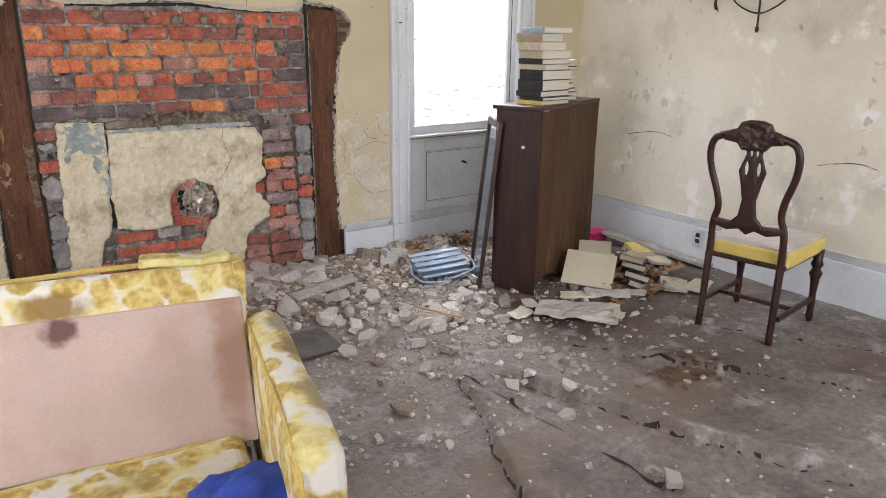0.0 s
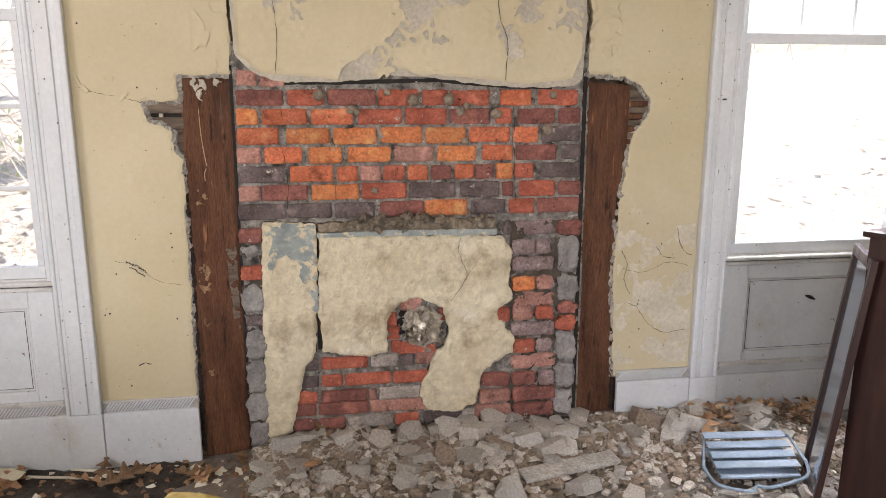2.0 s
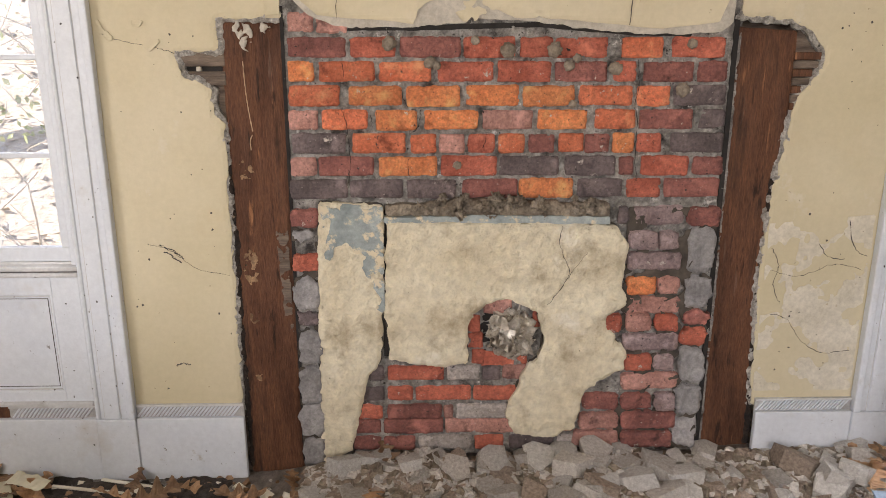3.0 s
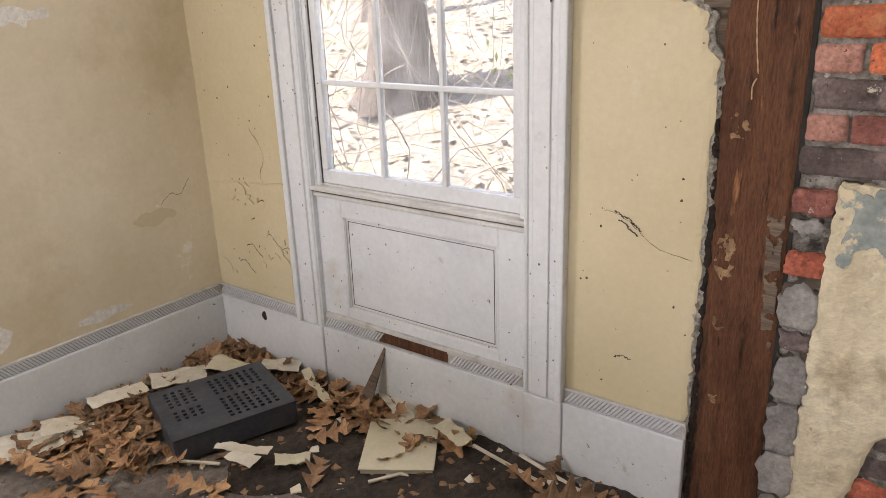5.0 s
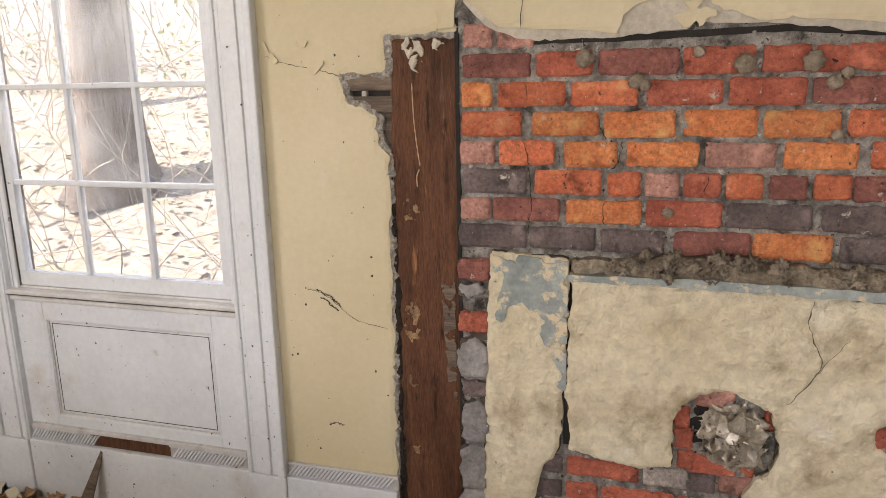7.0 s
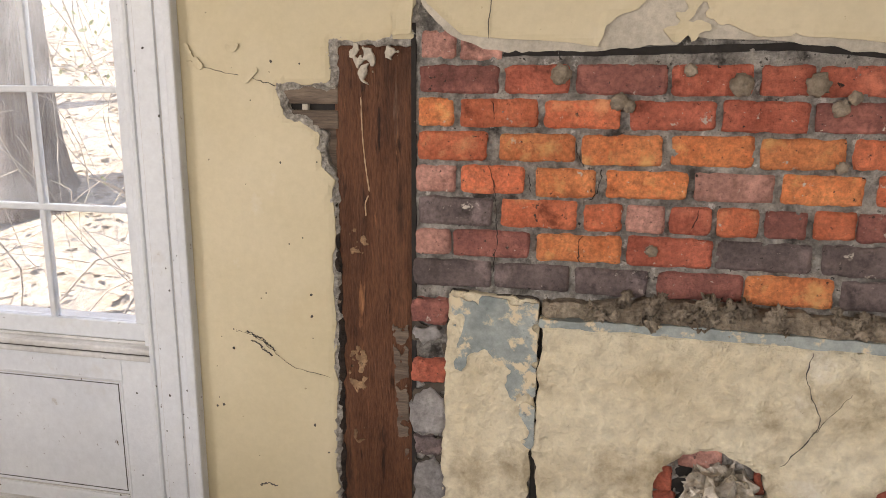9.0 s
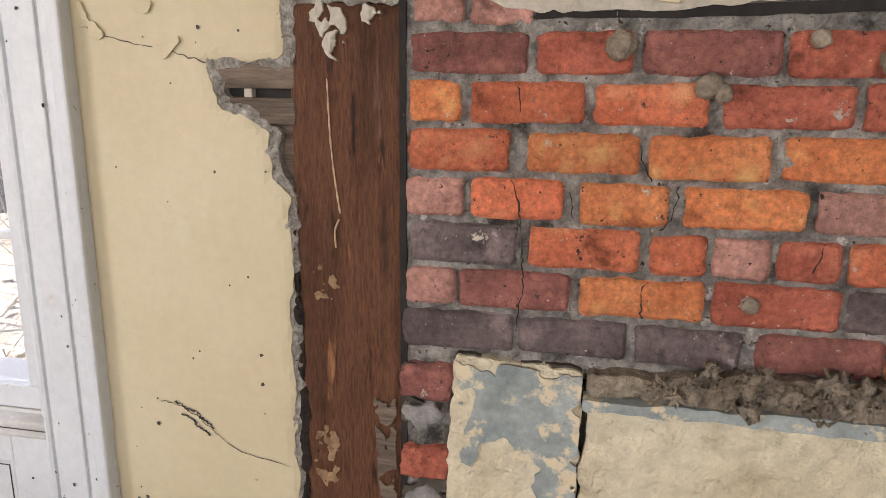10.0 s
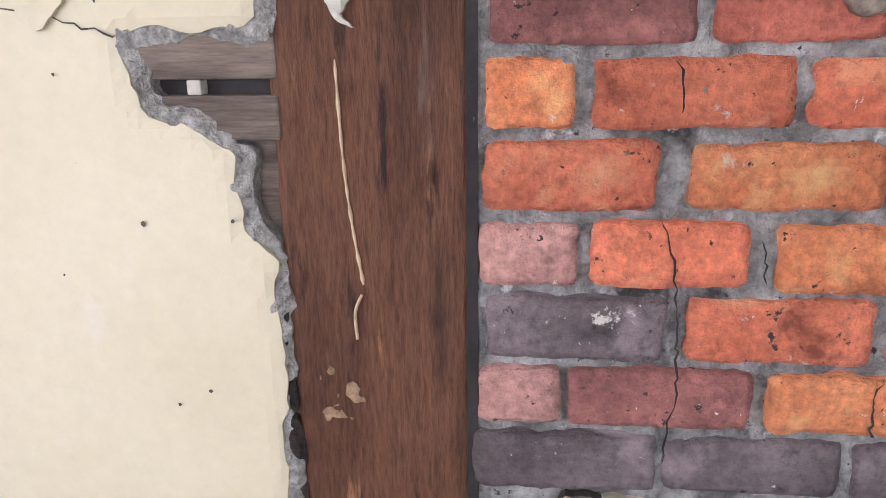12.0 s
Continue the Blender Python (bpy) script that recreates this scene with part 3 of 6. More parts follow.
BREAST = [(0.004, 1.70), (0.03, 1.665), (0.10, 1.617), (0.2, 1.594), (0.4, 1.597), (0.575, 1.609), (0.585, 1.626), (0.8, 1.612), (1.05, 1.581), (1.2, 1.573), (1.3, 1.576),
          (1.39, 1.582), (1.43, 1.61), (1.44, 1.85), (1.425, 2.05), (1.43, 3.1), (0.0, 3.1), (-0.004, 1.9)]
RIGHT = [(1.447, 1.625), (1.457, 1.85), (1.44, 2.05), (1.445, 3.1), (2.02, 3.1), (2.02, 0.26), (1.622, 0.26), (1.612, 0.5), (1.60, 0.75), (1.612, 1.05), (1.645, 1.30), (1.66, 1.38),
         (1.725, 1.46), (1.735, 1.52), (1.69, 1.575), (1.62, 1.612)]
grow = lambda f, d: (lambda X, Z: f(X, Z) + d)
band = lambda f, d, w: (lambda X, Z: np.minimum(f(X, Z) + d, w - f(X, Z)))
sheet("plaster", ragged(grow(inside(NOTCH), -0.007), 0.009, 30, 1), -0.63, 0.0, 0.26, 3.1, 0.0105, 0.0, 0.034, PAINT_YELLOW, wall_north, 0.0012, 5, 1, edge=0.004)
sheet("plaster", ragged(inside(BREAST), 0.005, 24, 2), -0.01, 1.45, 1.55, 3.1, 0.0105, -0.004, 0.036, PLASTER_BARE, wall_north, 0.003, 5, 2, "grey plaster under peeling paint", 0.003)
sheet("plaster", ragged(grow(inside(RIGHT), -0.007), 0.009, 30, 3), 1.43, 2.01, 0.26, 3.1, 0.0105, 0.0, 0.034, PAINT_YELLOW, wall_north, 0.002, 6, 3, edge=0.004)
PLASTER_EDGE = surface("crumbled_plaster_edge", (0.26, 0.235, 0.20), (0.62, 0.59, 0.53), 48, rough=0.97, bump=1.0, grain=90, grain_amount=0.5, depth=0.01)
sheet("plaster_edge", ragged(band(inside(NOTCH), 0.007, 0.028), 0.010, 34, 71), -0.40, 0.0, 0.26, 1.75, 0.006, 0.0055, 0.026, PLASTER_EDGE, wall_north, 0.006, 55, 71, "crumbled grey plaster edge", 0.006)
sheet("plaster_edge", ragged(band(inside(RIGHT), 0.007, 0.028), 0.010, 34, 72), 1.43, 1.80, 0.26, 1.75, 0.006, 0.0055, 0.026, PLASTER_EDGE, wall_north, 0.006, 55, 72, "crumbled grey plaster edge", 0.006)
for a, b, z0, z1 in ((WEST, -1.77, 0.26, 3.1), (-1.77, -0.63, 2.8, 3.1), (2.01, 3.14, 2.8, 3.1), (3.14, EAST, 0.26, 3.1)):
    sheet("plaster", inside([(a - 1, z0 - 1), (b + 1, z0 - 1), (b + 1, z1 + 1), (a - 1, z1 + 1)]), a, b, z0, z1, 0.025, 0.0, 0.034, PAINT_YELLOW, wall_north, 0.002, 4, a)


def peel(lo, scale, seed, limits):
    f = inside(limits)

    def g(X, Z):
        n = np.array([fbm(x, z, scale, seed) + 0.25 * noise.noise(Vector((x * 40, z * 40, seed))) for x, z in zip(X.ravel(), Z.ravel())]).reshape(X.shape)
        return np.minimum(f(X, Z) + 0.006 * n, (lo - n) * 0.05)
    return g


sheet("paint_film", peel(0.13, 3.6, 11, [(0.012, 1.70), (0.1, 1.63), (0.4, 1.605), (0.8, 1.625), (1.2, 1.59), (1.38, 1.61), (1.42, 1.7), (1.42, 3.1), (0.012, 3.1)]), 0.0, 1.44, 1.58, 2.9, 0.0085, -0.0075, 0.003,
      PAINT_YELLOW, wall_north, 0.003, 5, 2, "peeling yellow paint film", -0.003)
for lo, seed, zone in ((0.05, 21, [(-0.16, 1.63), (-0.015, 1.63), (-0.01, 2.3), (-0.15, 2.3)]), (0.0, 22, [(1.45, 1.64), (1.60, 1.64), (1.58, 2.3), (1.45, 2.3)]),
                       (0.0, 26, [(-2.28, 0.34), (-1.83, 0.34), (-1.83, 0.80), (-2.28, 0.76)]), (-0.30, 24, [(-0.60, 1.52), (-0.38, 1.52), (-0.36, 1.62), (-0.60, 1.62)])):
    xs, zs = [p[0] for p in zone], [p[1] for p in zone]
    sheet("paint_flake", peel(lo, 4.5 if seed in (23, 26) else 11, seed, zone), min(xs), max(xs), min(zs), max(zs), 0.0075, -0.0035, 0.002, PAINT_YELLOW, wall_north, 0.0015, 9, seed, "lifted yellow paint flakes", -0.0018)
PALE_PAINT = surface("faded_pale_paint", (0.52, 0.47, 0.36), (0.66, 0.61, 0.50), 7, rough=0.8, bump=0.5, grain=50, grain_amount=0.2, stains=[((0.36, 0.30, 0.2), 16, 0.64, 0.7)])
for seed, lo, zone in ((73, 0.02, [(1.63, 0.32), (1.99, 0.32), (1.99, 0.98), (1.62, 0.95)]),):
    xs, zs = [p[0] for p in zone], [p[1] for p in zone]
    sheet("faded_patch", peel(lo, 6, seed, zone), min(xs), max(xs), min(zs), max(zs), 0.008, -0.0016, 0.002, PALE_PAINT, wall_north, 0.001, 9, seed)


def crack(pts, width, seed, y=-0.0022, material=GROOVE, parent=None):
    """A thin dark crack line lying on the wall's face."""
    rnd = random.Random(seed)
    line = [Vector((p.x + rnd.uniform(-1, 1) * 0.0028, y, p.z + rnd.uniform(-1, 1) * 0.0028)) for p in spline([(x, 0, z) for x, z in pts], 7)]
    bm = bmesh.new()
    prev = None
    for i, p in enumerate(line):
        d = (line[min(i + 1, len(line) - 1)] - line[max(i - 1, 0)]).normalized()
        o = Vector((-d.z, 0, d.x)) * width * rnd.uniform(0.3, 1.0) * (0.25 if i in (0, len(line) - 1) else 1)
        cur = (bm.verts.new(p - o), bm.verts.new(p + o))
        if prev:
            bm.faces.new((prev[0], cur[0], cur[1], prev[1]))
        prev = cur
    bmesh.ops.recalc_face_normals(bm, faces=bm.faces[:])
    return part("crack", bm, material, parent or wall_north)


crack([(-0.355, 1.515), (-0.42, 1.535), (-0.50, 1.55), (-0.59, 1.575)], 0.0012, 1)
crack([(-0.50, 0.885), (-0.45, 0.875), (-0.41, 0.85), (-0.35, 0.80), (-0.24, 0.775)], 0.0009, 2)
crack([(-0.45, 0.44), (-0.43, 0.45), (-0.40, 0.445)], 0.003, 3)
crack([(1.66, 0.62), (1.72, 0.60), (1.78, 0.52), (1.86, 0.47), (1.97, 0.48)], 0.0014, 4)
crack([(1.64, 0.78), (1.75, 0.76), (1.86, 0.80), (1.97, 0.78)], 0.0012, 5)
crack([(1.64, 0.86), (1.67, 0.80), (1.66, 0.72), (1.69, 0.66)], 0.002, 14)
crack([(1.80, 0.88), (1.84, 0.83), (1.90, 0.82)], 0.0018, 15)
crack([(1.90, 0.96), (1.93, 0.86), (1.98, 0.83)], 0.002, 16)
for k, (x, z) in enumerate(((-0.47, 0.885), (-0.44, 0.872), (-0.42, 0.855), (-0.455, 0.862), (-0.43, 0.84))):
    crack([(x, z), (x + 0.018, z - 0.006), (x + 0.03, z - 0.018)], 0.0028, 120 + k)
for k, (x, z) in enumerate(((-2.05, 0.62), (-1.98, 0.56), (-1.92, 0.66), (-2.1, 0.50), (-1.88, 0.52), (-2.0, 0.70), (-1.95, 0.47), (-2.16, 0.42))):
    crack([(x, z), (x + 0.04, z + 0.012), (x + 0.07, z - 0.02), (x + 0.10, z - 0.035)], 0.0026, 140 + k)
crack([(0.16, 1.62), (0.17, 1.8), (0.15, 2.0), (0.17, 2.3)], 0.0016, 6, -0.0115)
crack([(1.09, 1.60), (1.10, 1.75), (1.06, 1.9), (1.05, 2.3)], 0.002, 7, -0.0115)
crack([(-2.0, 1.0), (-1.93, 0.9), (-1.96, 0.8), (-1.86, 0.7), (-1.82, 0.55)], 0.0014, 8)

# nail holes and dark specks
rnd = random.Random(5)
bm = bmesh.new()
for _ in range(130):
    x, z = rnd.choice([(rnd.uniform(-0.58, -0.24), rnd.uniform(0.35, 2.0)), (rnd.uniform(1.66, 1.97), rnd.uniform(0.35, 2.0)), (rnd.uniform(-2.25, -1.82), rnd.uniform(0.4, 1.7))])
    r = rnd.choice([0.0016, 0.002, 0.0025, 0.004])
    vs = [bm.verts.new((x + r * math.cos(k) * rnd.uniform(0.6, 1.3), -0.0024, z + r * 1.2 * math.sin(k) * rnd.uniform(0.6, 1.3))) for k in (0, 1.25, 2.5, 3.77, 5.0)]
    bm.faces.new(vs)
bmesh.ops.recalc_face_normals(bm, faces=bm.faces[:])
tagged(part("specks", bm, GROOVE, wall_north), "nail holes and dark specks", kind="stuff")

# ---- chimney breast ----
post_l = sheet("timber_post", ragged(inside([(-0.214, 0.0), (-0.02, 0.0), (-0.018, 1.609), (-0.213, 1.612)]), 0.0025, 18, 4), -0.225, -0.005, 0.0, 1.63, 0.010, 0.012, 0.11, WOOD_POST, None, 0.003, 7, 4, edge=0.004)
tagged(post_l, "dark brown rough timber post with a pale scratch", "post", "chimney posts")
post_r = sheet("timber_post", ragged(inside([(1.458, 0.0), (1.64, 0.0), (1.648, 1.585), (1.436, 1.60)]), 0.003, 18, 5), 1.42, 1.67, 0.0, 1.62, 0.010, 0.012, 0.11, WOOD_POST, None, 0.003, 7, 5, edge=0.004)
tagged(post_r, "dark brown rough timber post with a worn edge", "post", "chimney posts")
for dull in (WOOD_POST, CABINET_BACK):
    dull.node_tree.nodes["Principled BSDF"].inputs["Specular IOR Level"].default_value = 0.22
PALE_WOOD = surface("raw_split_wood", (0.42, 0.29, 0.17), (0.58, 0.43, 0.28), 20, rough=0.85, bump=0.4)
part("scratch", tube(spline([(-0.147, 0.0105, 1.492), (-0.144, 0.0105, 1.40), (-0.138, 0.0105, 1.33), (-0.129, 0.0105, 1.265)]), [0.0006] + [0.0018, 0.0010, 0.0022, 0.0013] * 4 + [0.0024, 0.0008], 5), PALE_WOOD, post_l)
part("scratch", tube(spline([(-0.131, 0.009, 1.255), (-0.139, 0.009, 1.235), (-0.138, 0.009, 1.205)]), 0.0018, 5), PALE_WOOD, post_l)
ROTTEN = surface("rotten_wood_crumbs", (0.16, 0.095, 0.05), (0.42, 0.27, 0.15), 30, rough=0.95, bump=0.8, grain=90, grain_amount=0.5, stains=[((0.03, 0.02, 0.012), 24, 0.56, 0.64)])
for cx, cz, rx, rz, seed in ((-0.158, 1.135, 0.03, 0.045, 31), (-0.165, 0.80, 0.032, 0.07, 32), (-0.16, 0.40, 0.02, 0.03, 33), (-0.165, 0.62, 0.02, 0.03, 34)):
    ring = [(cx + rx * math.cos(a * math.tau / 10), cz + rz * math.sin(a * math.tau / 10)) for a in range(10)]
    sheet("rotten_patch", peel(-0.12, 48, seed, ring), cx - rx, cx + rx, cz - rz, cz + rz, 0.0035, 0.0095, 0.006, ROTTEN, post_l, 0.003, 60, seed)
sheet("pale_scuff", peel(0.05, 30, 37, [(-0.075, 0.93), (-0.03, 0.94), (-0.03, 0.55), (-0.06, 0.60)]), -0.1, -0.022, 0.5, 1.0, 0.005, 0.008, 0.003, WOOD_GREY, post_l, 0.001, 9, 37)
for cx, cz, s in ((-0.135, 1.580, 0.03), (-0.128, 1.545, 0.026), (-0.07, 1.595, 0.02), (-0.165, 1.60, 0.02)):
    ring = [(cx + s * math.cos(a * math.tau / 8), cz + s * math.sin(a * math.tau / 8)) for a in range(8)]
    sheet("plaster_dab", peel(0.05, 34, cx * 50, ring), cx - 0.04, cx + 0.04, cz - 0.04, cz + 0.04, 0.004, 0.001, 0.012, PLASTER_BARE, post_l, 0.004, 50, cz, "", 0.004)

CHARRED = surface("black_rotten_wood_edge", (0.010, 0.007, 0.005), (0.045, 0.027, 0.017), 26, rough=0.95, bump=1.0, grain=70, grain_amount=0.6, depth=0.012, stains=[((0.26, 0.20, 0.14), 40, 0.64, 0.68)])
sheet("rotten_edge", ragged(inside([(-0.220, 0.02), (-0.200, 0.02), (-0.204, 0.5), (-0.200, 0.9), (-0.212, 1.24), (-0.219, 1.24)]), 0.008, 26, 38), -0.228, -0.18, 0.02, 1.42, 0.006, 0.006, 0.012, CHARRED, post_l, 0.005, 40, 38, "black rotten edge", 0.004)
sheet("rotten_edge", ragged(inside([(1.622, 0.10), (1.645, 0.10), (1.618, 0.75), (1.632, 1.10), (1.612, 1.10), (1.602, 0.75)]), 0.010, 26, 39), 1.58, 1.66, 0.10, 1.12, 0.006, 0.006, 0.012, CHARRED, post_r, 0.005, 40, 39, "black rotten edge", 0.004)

# stub of the lost mantel shelf
stub = thing("mantel_stub", "split grey wooden shelf stub set in the plaster", "wood stub")
part("beam", box(-0.345, -0.205, 0.012, 0.05, 1.474, 1.516, 0.003), WOOD_GREY, stub)
part("lath", box(-0.325, -0.205, 0.010, 0.04, 1.415, 1.459, 0.003), WOOD_GREY, stub)
part("gap", box(-0.335, -0.205, 0.030, 0.055, 1.457, 1.476), VOID, stub)
part("wedge", box(-0.298, -0.283, 0.012, 0.03, 1.459, 1.474, 0.002), PLASTER_BARE, stub)
stub_r = thing("mantel_stub", "stack of splintered lath ends beside the post", "wood stub")
for k in range(7):
    part("lath", box(1.645, 1.732 - 0.012 * k + 0.006 * (k % 2), 0.006, 0.035, 1.495 - k * 0.027, 1.519 - k * 0.027, 0.003), WOOD_GREY if k % 2 else WOOD_POST, stub_r)

bedding = lambda X, Z: np.ones_like(X)
brickwork = tagged(sheet("chimney_brickwork", bedding, -0.014, 1.462, 0.0, 1.70, 0.0085, 0.0100, 0.02, MORTAR, None, 0.0095, 30, 6), "exposed old brick chimney breast with crumbling grey mortar", "brickwork", kind="structure")
part("joint_gap", box(-0.021, -0.010, 0.004, 0.03, 0.05, 1.66), VOID, brickwork)
part("joint_gap", box(1.436, 1.452, 0.004, 0.03, 0.10, 1.62), VOID, brickwork)
part("joint_gap", box(0.287, 0.304, -0.001, 0.015, 0.47, 1.0), VOID, brickwork)


def brick_mesh(w, h, seed, rough=1.0, depth=0.05):
    """A worn brick: uneven face, rounded broken arrises."""
    nx, nz = max(5, int(w / 0.0095)), 8
    verts, faces = [], []
    for i in range(nx + 1):
        for j in range(nz + 1):
            u, v = i / nx, j / nz
            x, z = (u - 0.5) * w, (v - 0.5) * h
            ex, ez = min(u, 1 - u) * w, min(v, 1 - v) * h
            rim = min(ex, ez)
            chip = max(0.0, fbm(x, z, 26, seed + 21) - 0.35) * max(0.0, 1 - rim / 0.016)
            corner = max(0.0, 1 - math.hypot(ex, ez) / (0.007 * max(1, rough)))
            if rim < 1e-6:
                x += rough * (0.0030 * fbm(x, z, 28, seed + 5) + 0.0016 * fbm(x, z, 80, seed + 15)) - (math.copysign(corner * 0.0022 * rough, x) if ex < 1e-6 else 0)
                z += rough * (0.0030 * fbm(x, z, 28, seed + 7) + 0.0016 * fbm(x, z, 80, seed + 17)) - (math.copysign(corner * 0.0022 * rough, z) if ez < 1e-6 else 0)
            y = rough * 0.0026 * fbm(x, z, 22, seed) + rough * 0.0018 * fbm(x, z, 75, seed + 9) + (0.0026 if rim < 1e-6 else 0) + 0.008 * chip
            verts.append((x, y, z))
    at = lambda i, j: i * (nz + 1) + j
    faces = [(at(i, j), at(i + 1, j), at(i + 1, j + 1), at(i, j + 1)) for i in range(nx) for j in range(nz)]
    rim = [at(i, 0) for i in range(nx)] + [at(nx, j) for j in range(nz)] + [at(i, nz) for i in range(nx, 0, -1)] + [at(0, j) for j in range(nz, 0, -1)]
    base = len(verts)
    verts += [(verts[k][0], depth, verts[k][2]) for k in rim]
    m = len(rim)
    faces += [(rim[k], base + k, base + (k + 1) % m, rim[(k + 1) % m]) for k in range(m)]
    return verts, faces


brick_count = 0


def lay(x0, x1, z, tone, h=0.064, y=0.0, rough=1.0, material=None, name="brick"):
    global brick_count
    brick_count += 1
    s = brick_count * 3.7
    r = random.Random(brick_count)
    verts, faces = brick_mesh(x1 - x0, h * r.uniform(0.96, 1.05), s, rough)
    rough = min(rough, 1.8)
    ob = mesh_object(name, verts, faces, material or BRICK[tone], brickwork, True)
    ob.matrix_world = pose((x0 + x1) / 2, y + r.uniform(-0.004, 0.003) * rough ** 2, z + r.uniform(-0.0015, 0.0015) * rough, r.uniform(-1, 1) * rough ** 2, r.uniform(-0.7, 0.7) * rough, r.uniform(-0.8, 0.8) * rough ** 2)
    return ob


def course(z, spec, h=0.064, y=0.0, rough=1.0):
    """spec: x from, x to, tone letter, again and again along one course."""
    words = spec.replace(",", "").split()
    for a, b, tone in zip(words[::3], words[1::3], words[2::3]):
        lay(float(a), float(b), z, tone, h, y, rough)


course(1.611, "0.004 0.085 p, 0.096 0.19 p", 0.062)
course(1.534, "-0.000 0.185 m, 0.198 0.344 r, 0.358 0.553 m, 0.563 0.729 r, 0.746 0.850 r, 0.860 1.028 r, 1.076 1.207 o, 1.239 1.410 r")
course(1.458, "-0.004 0.081 O, 0.097 0.275 o, 0.291 0.460 o, 0.481 0.659 r, 0.674 0.847 r, 0.862 1.031 m, 1.052 1.126 r, 1.152 1.314 m, 1.329 1.426 m")
course(1.381, "-0.004 0.160 o, 0.190 0.362 O, 0.378 0.553 O, 0.574 0.744 O, 0.758 0.928 O, 0.945 1.120 o, 1.135 1.242 o, 1.255 1.428 k")
course(1.304, "-0.008 0.087 p, 0.101 0.250 o, 0.277 0.412 O, 0.437 0.612 O, 0.628 0.792 p, 0.809 0.973 O, 1.001 1.134 o, 1.149 1.325 m, 1.347 1.434 k")
course(1.227, "-0.001 0.177 k, 0.198 0.373 o, 0.390 0.474 o, 0.485 0.569 p, 0.580 0.669 r, 0.682 0.767 o, 0.782 0.868 m, 0.883 0.965 o, 0.971 1.051 m, 1.062 1.133 O, 1.144 1.225 r, 1.258 1.433 k")
course(1.151, "-0.010 0.074 p, 0.084 0.266 m, 0.283 0.478 O, 0.491 0.676 r, 0.687 0.885 k, 0.907 1.076 k, 1.087 1.138 m, 1.164 1.322 r, 1.340 1.439 m")
course(1.074, "-0.014 0.176 k, 0.186 0.362 k, 0.377 0.541 k, 0.563 0.748 m, 0.753 0.937 O, 0.953 1.102 k, 1.119 1.234 r, 1.247 1.434 m")
course(0.978, "-0.018 0.077 m, 1.095 1.132 k, 1.150 1.317 v, 1.333 1.441 m", 0.062, -0.014, 1.9)
course(0.896, "1.136 1.233 v, 1.239 1.311 v", 0.062, -0.014, 1.9)
course(0.819, "-0.020 0.070 r, 1.135 1.321 v", 0.062, -0.014, 1.9)
course(0.733, "1.140 1.242 O, 1.253 1.322 p", 0.062, -0.014, 1.9)
course(0.659, "1.139 1.333 p", 0.062, -0.014, 1.9)
course(0.594, "1.032 1.128 r, 1.142 1.233 p, 1.250 1.330 r", 0.062, -0.014, 1.9)
course(0.516, "1.138 1.335 v", 0.062, -0.014, 1.9)
course(0.439, "1.147 1.247 r, 1.258 1.328 v", 0.062, -0.014, 1.9)
course(0.367, "1.145 1.349 p", 0.062, -0.014, 1.9)
course(0.288, "1.008 1.137 m, 1.149 1.255 m, 1.267 1.338 v", 0.062, -0.014, 1.9)
course(0.211, "0.999 1.136 p, 1.152 1.350 m", 0.062, -0.014, 1.9)
course(0.136, "0.978 1.144 p, 1.156 1.340 m", 0.062, -0.014, 1.9)
course(0.402, "0.231 0.287 k, 0.298 0.501 r, 0.512 0.630 g, 0.637 0.705 k, 0.712 0.843 p", 0.054, -0.001)
course(0.322, "0.206 0.285 k, 0.296 0.387 r, 0.398 0.598 r, 0.608 0.792 r", 0.054, -0.001)
course(0.248, "0.170 0.276 r, 0.295 0.493 m, 0.500 0.534 p, 0.546 0.788 g", 0.054, -0.001)
course(0.190, "0.168 0.270 m, 0.282 0.499 m, 0.506 0.766 p, 0.778 0.977 r", 0.054, -0.001)
course(0.122, "0.166 0.269 m, 0.280 0.395 m, 0.407 0.603 g, 0.615 0.720 r, 0.743 0.908 k, 0.920 1.026 g", 0.054, -0.001)
for z0, z1, tone in ((0.905, 0.938, "g"), (0.655, 0.765, "g"), (0.59, 0.64, "k"), (0.445, 0.575, "g"), (0.30, 0.43, "g"), (0.16, 0.285, "g"), (0.04, 0.15, "g")):
    lay(-0.016, 0.066, (z0 + z1) / 2, tone, z1 - z0, -0.012, 4.2, STONE_GREY if tone == "g" else None, "stone")
for z0, z1, tone in ((0.775, 0.94, "g"), (0.65, 0.762, "g"), (0.585, 0.64, "m"), (0.505, 0.575, "r"), (0.365, 0.492, "g"), (0.23, 0.352, "g"), (0.10, 0.218, "g")):
    lay(1.345, 1.436, (z0 + z1) / 2, tone, z1 - z0, -0.012, 4.0, STONE_GREY if tone == "g" else None, "stone")

for k, pts in enumerate((((1.128, 1.50), (1.135, 1.42), (1.128, 1.35), (1.14, 1.28), (1.136, 1.20), (1.15, 1.10)), ((0.170, 1.49), (0.178, 1.44)), ((0.165, 1.34), (0.182, 1.28), (0.186, 1.22), (0.19, 1.17), (0.18, 1.08)),
                         ((0.385, 1.18), (0.379, 1.15), (0.383, 1.12)), ((0.425, 1.34), (0.418, 1.29), (0.40, 1.265)), ((0.36, 1.40), (0.375, 1.36), (0.385, 1.34)), ((0.64, 1.25), (0.63, 1.21)), ((0.26, 1.32), (0.265, 1.28)))):
    crack(pts, 0.0014, 90 + k, -0.0042, VOID, brickwork)

